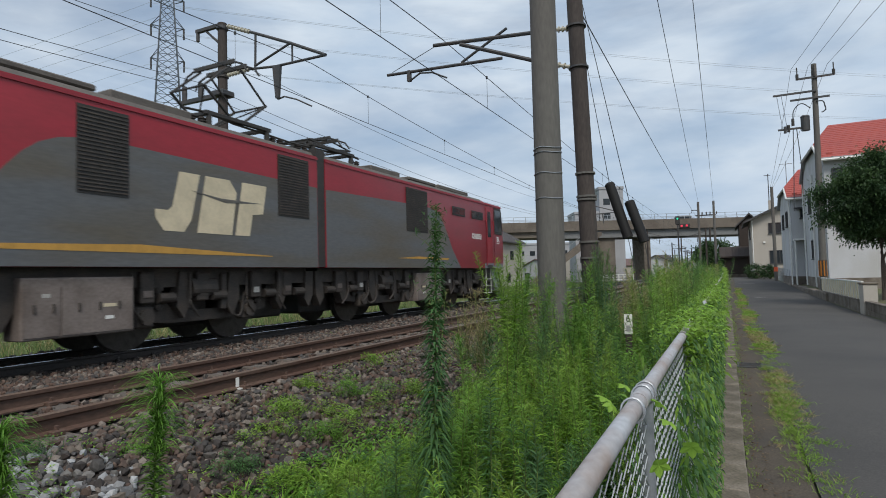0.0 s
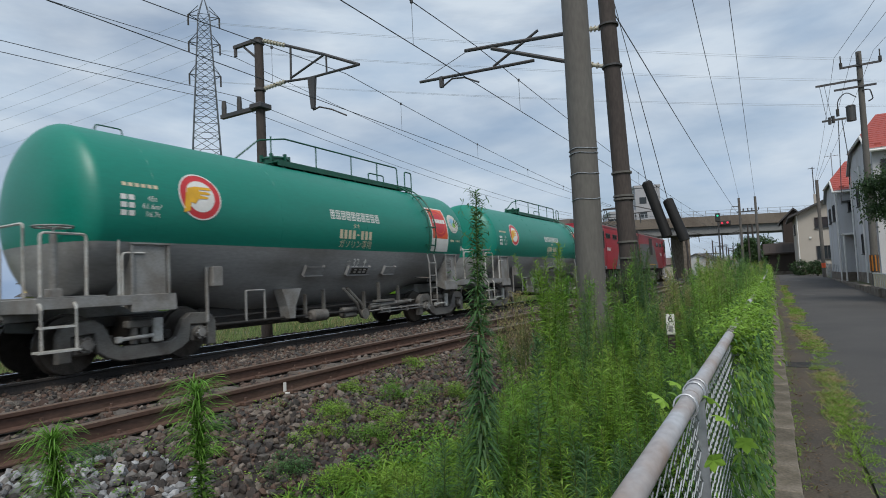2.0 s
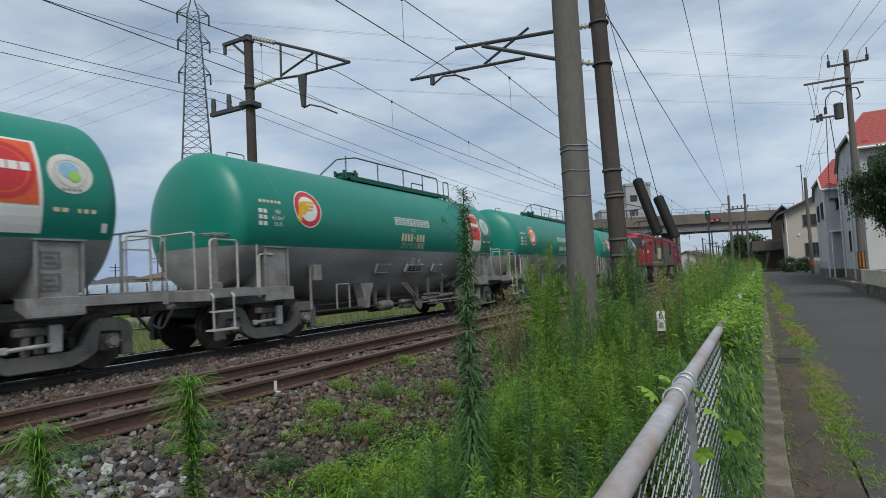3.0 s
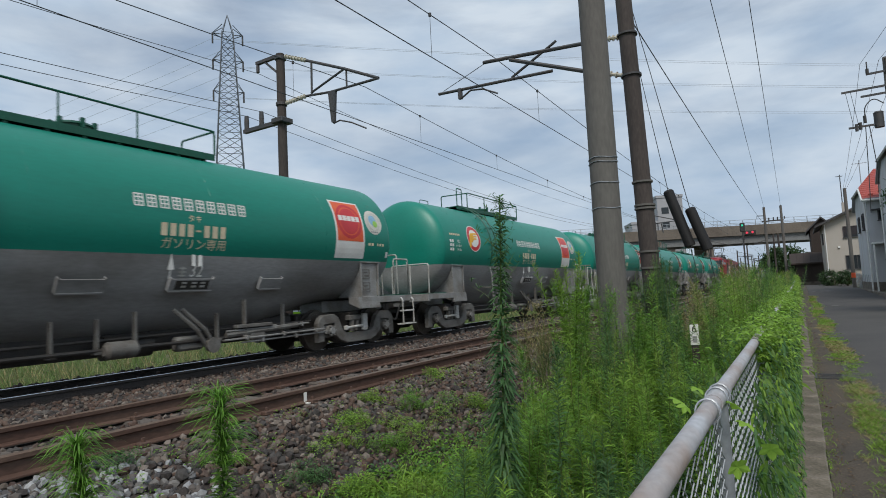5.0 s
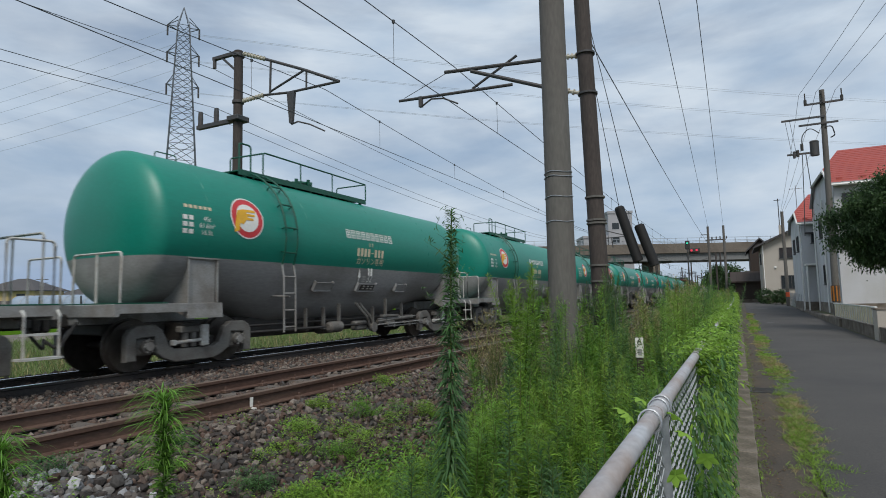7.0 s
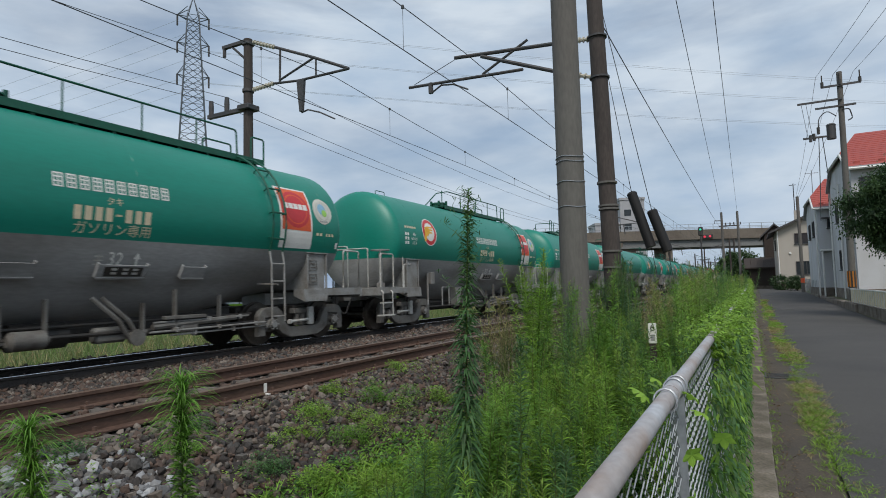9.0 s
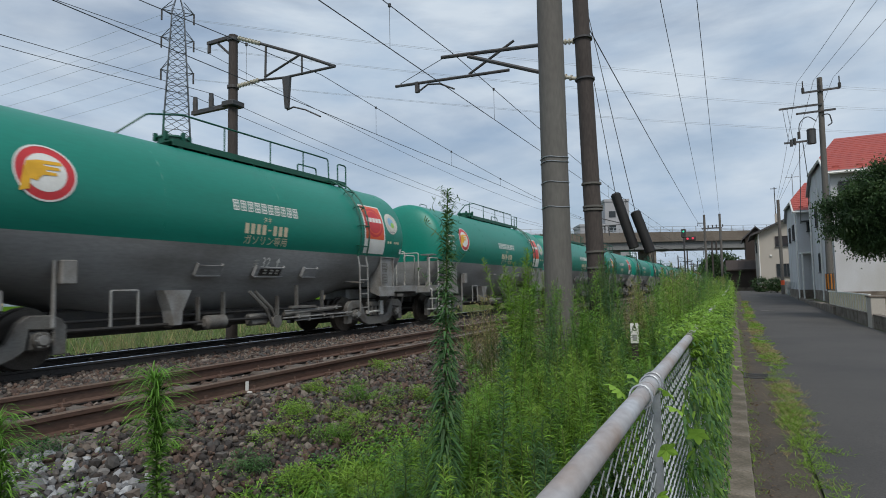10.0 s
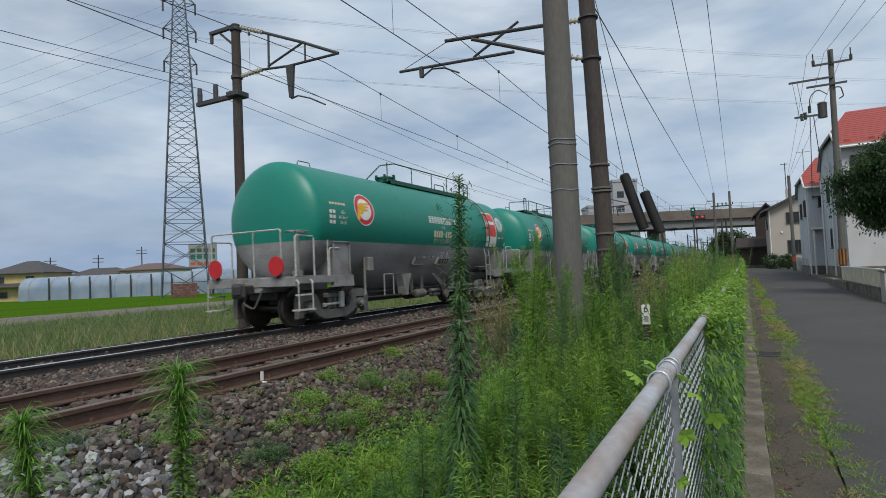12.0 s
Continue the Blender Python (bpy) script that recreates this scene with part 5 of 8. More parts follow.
    for s in (-0.5, 0.5):
        for e in (-1, 1):
            knee = (base + (top - base) * 0.45)
            tube(pg, (s, Y(yc + e * 0.18), base), (s * 0.95, Y(yc + e * 0.85), knee), 0.034, seg=6)
            tube(pg, (s * 0.95, Y(yc + e * 0.85), knee), (s * 0.9, Y(yc + e * 0.12), top), 0.026, seg=6)
    for e in (-1, 1):
        tube(pg, (-0.5, Y(yc + e * 0.85), base + (top - base) * 0.45), (0.5, Y(yc + e * 0.85), base + (top - base) * 0.45), 0.026, seg=6)
        tube(pg, (-0.5, Y(yc + e * 0.18), base), (0.5, Y(yc + e * 0.85), base + (top - base) * 0.45), 0.018, seg=6)
        box(pg, -0.6, 0.6, Y(yc + e * 0.17) - 0.02, Y(yc + e * 0.17) + 0.03, top, top + 0.1, 0.01)
        run(pg, [(-0.6, Y(yc + e * 0.17), top + 0.03), (-0.82, Y(yc + e * 0.17), top - 0.06), (-0.95, Y(yc + e * 0.17), top - 0.25)], 0.024, 5)
        run(pg, [(0.6, Y(yc + e * 0.17), top + 0.03), (0.82, Y(yc + e * 0.17), top - 0.06), (0.95, Y(yc + e * 0.17), top - 0.25)], 0.024, 5)
    box(pg, -0.6, -0.5, Y(yc) - 0.9, Y(yc) + 0.9, base - 0.1, base, 0.01)
    box(pg, 0.5, 0.6, Y(yc) - 0.9, Y(yc) + 0.9, base - 0.1, base, 0.01)
    for e in (-0.8, 0.8):
        box(pg, -0.6, 0.6, Y(yc + e) - 0.05, Y(yc + e) + 0.05, base - 0.1, base, 0.01)
        for s in (-0.55, 0.55):
            tube(pg, (s, Y(yc + e), 3.85), (s, Y(yc + e), base - 0.08), 0.06, seg=8)
    part("pantograph", pg, DARK, lo, "raised pantograph" if not flip else "folded pantograph")
    # two bogies of dark running gear
    for yb in (3.05, 9.4):
        g = bmesh.new()
        for s in (-1, 1):
            extrude(g, [(Y(yb - 1.7), 0.55), (Y(yb - 1.7), 0.8), (Y(yb - 0.7), 0.86), (Y(yb - 0.5), 0.62), (Y(yb + 0.5), 0.62), (Y(yb + 0.7), 0.86), (Y(yb + 1.7), 0.8), (Y(yb + 1.7), 0.55), (Y(yb + 0.6), 0.42), (Y(yb - 0.6), 0.42)], "x", s * 0.86, s * 1.02)
        box(g, -0.86, 0.86, Y(yb - 0.35), Y(yb + 0.35), 0.5, 0.95, 0.03)
        bg = part("bogie", g, LOCODARK, lo)
        for s in (-1, 1):
            for k in (-1.12, 1.12):
                ab = bmesh.new()
                box(ab, s * 0.95, s * 1.14, Y(yb + k - 0.17), Y(yb + k + 0.17), 0.38, 0.74, 0.03)
                tube(ab, (s * 1.12, Y(yb + k), 0.56), (s * 1.2, Y(yb + k), 0.56), 0.13, seg=14)
                part("axle_box", ab, LOCODARK, bg)
                for q in (-0.3, 0.3):
                    sp = bmesh.new()
                    for z in range(5):
                        tube(sp, (s * 1.05, Y(yb + k + q), 0.7 + z * 0.07), (s * 1.05, Y(yb + k + q), 0.74 + z * 0.07), 0.085, seg=10)
                    tube(sp, (s * 1.05, Y(yb + k + q), 0.66), (s * 1.05, Y(yb + k + q), 1.08), 0.055, seg=8)
                    part("spring", sp, LOCODARK, bg)
            pc = bmesh.new()
            tube(pc, (s * 1.12, Y(yb - 0.25), 0.98), (s * 1.12, Y(yb + 0.3), 0.98), 0.12, seg=12)
            run(pc, bent([(s * 1.15, Y(yb + 0.5), 1.05), (s * 1.2, Y(yb + 0.6), 0.5), (s * 1.15, Y(yb + 0.9), 0.42), (s * 1.15, Y(yb + 1.0), 0.9)], 0.15), 0.022, 6)
            box(pc, s * 1.05, s * 1.18, Y(yb + 0.42), Y(yb + 0.55), 0.6, 1.15, 0.02)
            part("brake_gear", pc, LOCODARK, bg)
        for k in (-1.12, 1.12):
            wheelset(lo, Y(yb + k), 0.56)
    # steps under the cab door
    for s in (-1, 1):
        sp = bmesh.new()
        for a in (2.02, 2.5):
            tube(sp, (s * 1.34, Y(a), 1.2), (s * 1.34, Y(a), 0.4), 0.018, seg=6)
        for z in (0.42, 0.68, 0.94):
            box(sp, s * 1.22, s * 1.38, Y(2.0), Y(2.52), z, z + 0.025)
        part("cab_step", sp, PALERAIL, lo)
    fl = bmesh.new()
    box(fl, -1.1, 1.1, Y(1.9), Y(12.3), 1.02, 1.2)
    part("underframe", fl, LOCODARK, lo)
    for a, b in ((1.9, 5.0), (5.1, 6.3), (7.95, 12.2)):
        part("traction_duct", box(bmesh.new(), -0.46, 0.46, Y(a), Y(b), 0.3, 1.03, 0.04), DARK, lo)
    # pipes, boxes and cylinders crowded behind the frames
    for k, yb in enumerate((1.75, 3.05, 4.6, 5.5, 8.3, 9.4, 10.7, 11.6)):
        for s in (-1, 1):
            cl = bmesh.new()
            box(cl, s * 1.02, s * 1.2, Y(yb - 0.14), Y(yb + 0.12), 0.78, 1.16, 0.02)
            tube(cl, (s * 1.16, Y(yb + 0.2), 0.86), (s * 1.16, Y(yb + 0.5), 0.86), 0.085, seg=12)
            run(cl, bent([(s * 1.2, Y(yb - 0.3), 1.15), (s * 1.24, Y(yb - 0.32), 0.72), (s * 1.2, Y(yb - 0.1), 0.5)], 0.12), 0.02, 6)
            part("air_brake_unit", cl, LOCODARK, lo)
            part("unit_plate", box(bmesh.new(), s * 1.205, s * 1.215, Y(yb - 0.1), Y(yb + 0.04 + 0.03 * (k % 3)), 0.88, 0.99), (PALERAIL, CASE, LOCODARK)[k % 3], lo)
        for s in (-1, 1):
            sb = bmesh.new()
            extrude(sb, [(Y(yb + 0.55), 0.7), (Y(yb + 0.62), 1.16), (Y(yb + 0.86), 1.16), (Y(yb + 0.84), 0.76), (Y(yb + 0.7), 0.5)], "x", s * 0.95, s * 1.17)
            part("sandbox", sb, LOCODARK, lo)
    for a, b, z0 in ((4.95, 5.4, 0.55), (5.6, 6.2, 0.7), (11.2, 12.0, 0.8)):
        part("underfloor_tank", box(bmesh.new(), -1.0, 1.0, Y(a), Y(b), z0, 1.05, 0.05), LOCODARK, lo)


def build_loco():
    lo = thing("locomotive", "faded red and blue-grey twin-section electric freight locomotive", "locomotive")
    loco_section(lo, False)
    loco_section(lo, True)
    gw = bmesh.new()
    box(gw, -1.395, 1.395, 12.352, 12.648, 1.22, 3.9, 0.0)
    part("gangway_bellows", gw, DARK, lo, "black bellows between the halves")
    # the body stands high over its bogies
    seen = set()
    for ob in [c for c in lo.children_recursive if c.type == "MESH" and not c.name.startswith("wheelset")]:
        if ob.data.name in seen:
            continue
        seen.add(ob.data.name)
        for v in ob.data.vertices:
            v.co.z = float(np.interp(v.co.z, (0, 1.0, 1.2, 2.0, 2.6, 3.2, 3.72, 4.0, 4.4, 5.66, 9), (0, 1.0, 1.37, 1.98, 2.62, 3.3, 3.9, 4.17, 4.5, 5.66, 9)))
    return lo


def build_train():
    order = ["B", "A", "B", "B", "B", "A", "A", "A", "A", "A", "B", "B", "B", "B"]
    plain = {1, 6}
    made, out = {}, []
    for i, k in enumerate(order):
        key = (k, i not in plain)
        if key not in made:
            made[key] = tank_wagon(*key)
            out.append(made[key])
        else:
            w = copy_thing(made[key], pose(0, 0, 0))
            for c in w.children:
                if c.name.startswith("wheelset"):
                    SPINNING.append((c, tuple(c.location), 0.43))
            out.append(w)
    # marker discs on the last wagon
    tail = out[0]
    for s in (-0.98, 0.85):
        md = bmesh.new()
        tube(md, (s, 0.3, 1.36), (s, 0.325, 1.36), 0.21, seg=28)
        part("tail_marker", md, SIGNRED, tail, "red tail marker disc")
        sp = bmesh.new()
        box(sp, s - 0.015, s + 0.015, 0.325, 0.42, 1.1, 1.3)
        part("marker_bracket", sp, DARK, tail)
    tagged(tail, "last green and grey tank wagon with red tail discs")
    return out


# ---- along the line ----
def pole(name, x, y, z0, z1, r0, r1, material, label, category, lean=(0, 0), group=""):
    p = thing(name, label, category, group, at=pose(x, y, z0))
    bm = tube(bmesh.new(), (0, 0, -0.3), (lean[0], lean[1], z1 - z0), r0, r1, seg=28)
    part("pole_shaft", bm, material, p, smooth=True)
    return p


def insulator(parent, p, q, r=0.05):
    p, q = Vector(p), Vector(q)
    bm = tube(bmesh.new(), p, q, r * 0.6, seg=8)
    for k in range(7):
        a = p.lerp(q, (k + 0.5) / 7)
        d = (q - p).normalized() * 0.012
        tube(bm, a - d, a + d, r, seg=12)
    return part("insulator", bm, INSUL, parent)


def build_masts():
    # mast of the far track
    m = pole("catenary_mast", -12.17, 11.35, -0.1, 8.75, 0.155, 0.12, POLEDARK, "dark concrete catenary mast with a bracket arm", "catenary mast")
    def R(x, z, y=0.0):
        return (x + 12.17, y, z + 0.1)
    arm = bmesh.new()
    run(arm, [R(-11.15, 8.3), R(-9.8, 7.72), R(-8.66, 7.18)], 0.04, 8)
    run(arm, [R(-8.66, 7.18), R(-10.3, 7.2), R(-11.25, 7.3)], 0.035, 8)
    tube(arm, R(-10.96, 8.2), R(-10.98, 7.3), 0.03, seg=8)
    tube(arm, R(-11.0, 7.34), R(-9.75, 7.72), 0.03, seg=8)
    tube(arm, R(-9.72, 7.7), R(-9.72, 7.22), 0.025, seg=8)
    part("bracket_arm", arm, STEELDARK, m, smooth=True)
    insulator(m, R(-11.98, 8.64), R(-11.15, 8.3), 0.065)
    insulator(m, R(-11.98, 7.27), R(-11.2, 7.3), 0.065)
    dp = bmesh.new()
    extrude(dp, [(R(-10.36, 0)[0], R(0, 7.2)[2]), (R(-10.1, 0)[0], R(0, 7.2)[2]), (R(-10.17, 0)[0], R(0, 6.35)[2]), (R(-10.27, 0)[0], R(0, 6.35)[2])], "y", -0.04, 0.04)
    run(dp, [R(-10.22, 6.32), R(-10.0, 6.36), R(-9.6, 6.22), R(-9.12, 5.97)], 0.022, 6)
    part("steady_arm", dp, STEELDARK, m)
    fa = bmesh.new()
    box(fa, -1.0, 0.0, -0.05, 0.05, 8.78, 8.87)
    tube(fa, R(-13.12, 8.7), R(-13.12, 8.45), 0.05, seg=8)
    tube(fa, R(-12.2, 8.15), R(-12.85, 8.72), 0.035, seg=6)
    part("feeder_arm", fa, STEELDARK, m)
    la = bmesh.new()
    box(la, -1.6, 0.12, -0.06, 0.06, 6.82, 6.93)
    box(la, -0.22, 0.22, -0.22, 0.22, 6.8, 6.95, 0.02)
    part("cross_arm", la, STEELDARK, m)
    for x in (-1.5, -0.85):
        ib = bmesh.new()
        tube(ib, (x, 0, 6.93), (x, 0, 7.12), 0.07, seg=10)
        tube(ib, (x, 0, 7.12), (x, 0, 7.34), 0.075, 0.06, seg=10)
        part("post_insulator", ib, STEELDARK, m)
    for z in (8.68, 7.33):
        part("pole_band", tube(bmesh.new(), (0, 0, z), (0, 0, z + 0.08), 0.16, seg=20), STEELDARK, m)
    # mast of the near track
    n = pole("catenary_mast", -2.27, 11.0, 0.0, 9.6, 0.172, 0.14, POLEDARK, "dark concrete catenary mast with a cantilever over the near track", "catenary mast", lean=(-0.22, 0))
    def Q(x, z):
        return (x + 2.27, 0, z)
    ca = bmesh.new()
    run(ca, [Q(-2.95, 6.42), Q(-5.5, 6.64)], 0.042, 8)
    run(ca, [Q(-3.15, 5.83), Q(-4.87, 6.54)], 0.042, 8)
    run(ca, [Q(-3.94, 6.06), Q(-6.68, 6.2)], 0.035, 8)
    tube(ca, Q(-4.85, 6.14), Q(-3.82, 6.66), 0.028, seg=8)
    tube(ca, Q(-6.55, 6.24), Q(-5.45, 6.62), 0.008, seg=5)
    part("cantilever", ca, STEELDARK, n, smooth=True)
    insulator(n, Q(-2.4, 6.36), Q(-2.95, 6.42), 0.06)
    insulator(n, Q(-2.4, 5.56), Q(-3.15, 5.83), 0.06)
    sa = bmesh.new()
    box(sa, Q(-6.16, 0)[0], Q(-6.08, 0)[0], -0.04, 0.04, 5.96, 6.2)
    run(sa, [Q(-6.1, 5.97), Q(-5.85, 6.1), Q(-5.55, 6.06), Q(-5.2, 5.88)], 0.02, 6)
    part("steady_arm", sa, STEELDARK, n)
    for z in (1.9, 2.2, 3.0, 3.06, 3.5, 5.55, 6.36):
        xx = -0.22 * z / 9.6
        part("pole_band", tube(bmesh.new(), (xx, 0, z), (xx, 0, z + 0.035), 0.188, seg=20), POLECON if z < 5 else STEELDARK, n)
    # big plain concrete pole in front
    c = pole("concrete_pole", -2.07, 7.45, 0.0, 9.4, 0.19, 0.155, POLECON, "tall weathered concrete pole with wire bands standing in the weeds", "utility pole", lean=(0.0, 0))
    for z in (2.62, 2.95, 3.22, 3.28):
        bnd = run(bmesh.new(), [((0.184) * math.cos(k * math.pi / 10), 0.184 * math.sin(k * math.pi / 10), z + 0.01 * math.sin(k)) for k in range(21)], 0.006, 5)
        part("wire_band", bnd, GALV, c)
    # further masts down the line
    for x, s in ((-12.2, 1), (-2.3, -1)):
        for y in (55.0, 105.0, 155.0, 205.0):
            f = pole("catenary_mast", x, y, 0.0, 8.6, 0.18, 0.13, POLEDARK, "distant dark catenary mast with bracket arm", "catenary mast", group="far masts") if not (x > -5 and y < 100) else None
            if f is None:
                continue
            fb = bmesh.new()
            run(fb, [(0, 0, 8.3), (s * 3.4, 0, 7.2)], 0.05, 6)
            run(fb, [(0, 0, 7.1), (s * 3.4, 0, 7.2)], 0.045, 6)
            tube(fb, (s * 1.9, 0, 7.1), (s * 2.0, 0, 6.2), 0.05, seg=6)
            part("bracket_arm", fb, STEELDARK, f)


def cable(name, pts, r, sag, material, label, spans=None):
    """A hanging wire through the points, each span sagging."""
    bm = bmesh.new()
    way = []
    for a, b in zip(pts, pts[1:]):
        a, b = Vector(a), Vector(b)
        for k in range(12):
            t = k / 12
            p = a.lerp(b, t)
            p.z -= sag * 4 * t * (1 - t)
            way.append(p)
    way.append(Vector(pts[-1]))
    run(bm, way, r, 5)
    ob = new(name, finish(name, bm, material))
    return tagged(ob, label, "cable", "overhead wires")


def build_wires():
    spans = [-88.65, -38.65, 11.35, 61.35, 111.35, 161.35, 211.35, 300]
    for cx, zc, zm, yo, off in ((-9.1, 6.1, 7.05, 0, 0.0), (-5.27, 5.86, 6.72, -0.35, 0.0)):
        cable("contact_wire", [(cx, y + yo, zc) for y in spans], 0.009, 0.0, WIRE, "dark contact wire over the track")
        cable("messenger_wire", [(cx, y + yo, zm) for y in spans], 0.009, 0.85 if zc > 6 else 0.34, WIRE, "dark messenger wire carrying droppers")
        dr = bmesh.new()
        for k in range(-2, 30):
            y = 11.35 + yo + (k + 0.5) * 5.0
            ph = ((y - 11.35 - yo) % 50) / 50
            z = zm - (0.85 if zc > 6 else 0.34) * 4 * ph * (1 - ph)
            tube(dr, (cx, y, zc), (cx, y, z), 0.005, seg=4)
            tube(dr, (cx, y, z - 0.03), (cx, y, z + 0.03), 0.028, seg=6)
        ob = new("droppers", finish("droppers", dr, WIRE))
        tagged(ob, "thin vertical droppers between the wires", "cable", "overhead wires", kind="stuff")
    for x, z in ((-13.12, 8.42), (-13.67, 7.24), (-13.02, 7.24)):
        cable("feeder_wire", [(x, y, z) for y in spans], 0.008, 0.95, WIRE, "dark feeder wire on the far masts")
    # wires above the fence side, towards the far pair of poles
    for a, b in (((-0.72, -20, 10.3), (-3.05, 82.8, 10.5)), ((-0.2, -20, 10.1), (-1.25, 83.0, 10.5)), ((-2.48, 11, 7.0), (-2.7, 78, 7.4))):
        cable("line_wire", [a, b], 0.012, 0.25, WIRE, "dark line wire along the fence")
    # guys with black guards
    for top, a, b, foot in (((-2.43, 11.0, 6.9), (-2.08, 12.0, 3.42), (-1.76, 12.0, 2.32), (-1.4, 12.0, 0.0)), ((-2.43, 11.0, 7.6), (-1.71, 12.0, 3.03), (-1.45, 12.0, 2.22), (-1.15, 12.0, 0.0))):
        g = thing("guy_wire", "steel guy wire with a black plastic guard tube", "guy wire", "guys of the mast")
        part("wire", run(bmesh.new(), [top, a, b, foot], 0.007, 6), WIRE, g)
        part("guard_tube", tube(bmesh.new(), a, b, 0.1, seg=18), BLACKTUBE, g)
        part("guard_cap", tube(bmesh.new(), Vector(a) + (Vector(a) - Vector(b)) * 0.03, a, 0.07, 0.1, seg=18), BLACKTUBE, g)


def lattice_tower(x, y, z0, rot, base, height, label):
    t = thing("pylon", label, "pylon", at=pose(x, y, z0, 0, 0, rot))
    levels = [0, 4.5, 8.5, 12, 15.5, 18.8, 22, 25, 27.8, 30.4, 32.8, 35, 37.2, 39.4, 41.6, 43.8, 46, 48]
    def half(z):
        return base / 2 - (base / 2 - 0.95) * z / 47
    cor = ((-1, -1), (1, -1), (1, 1), (-1, 1))
    for cx, cy in cor:
        part("leg", run(bmesh.new(), [(cx * half(a), cy * half(a), a) for a in levels], 0.11, 4), TOWER, t)
    br = bmesh.new()
    for a, b in zip(levels, levels[1:]):
        for k in range(4):
            p, q = cor[k], cor[(k + 1) % 4]
            tube(br, (p[0] * half(a), p[1] * half(a), a), (q[0] * half(b), q[1] * half(b), b), 0.05, seg=4)
            tube(br, (q[0] * half(a), q[1] * half(a), a), (p[0] * half(b), p[1] * half(b), b), 0.05, seg=4)
            tube(br, (p[0] * half(b), p[1] * half(b), b), (q[0] * half(b), q[1] * half(b), b), 0.05, seg=4)
            if a < 20:
                m = (a + b) / 2
                tube(br, (p[0] * half(m), p[1] * half(m), m), (q[0] * half(m), q[1] * half(m), m), 0.035, seg=4)
    part("bracing", br, TOWER, t)
    pk = bmesh.new()
    for cx, cy in cor:
        tube(pk, (cx * half(48), cy * half(48), 48), (0, 0, 51.4), 0.08, seg=4)
    part("peak", pk, TOWER, t)
    for z in (37.6, 43.0, 47.6):
        for s in (-1, 1):
            ar = bmesh.new()
            for yy in (-0.8, 0.8):
                tube(ar, (s * half(z), yy * 0.9, z), (s * 2.4, 0, z + 0.4), 0.08, seg=4)
                tube(ar, (s * half(z + 1.6), yy * 0.9, z + 1.8), (s * 2.4, 0, z + 0.4), 0.07, seg=4)
            part("cross_arm", ar, TOWER, t)
            part("insulator_string", tube(bmesh.new(), (s * 2.4, 0, z + 0.4), (s * 2.4, 0, z - 1.4), 0.16, seg=6), STEELDARK, t)
    return t


BRIDGE_CAR = []


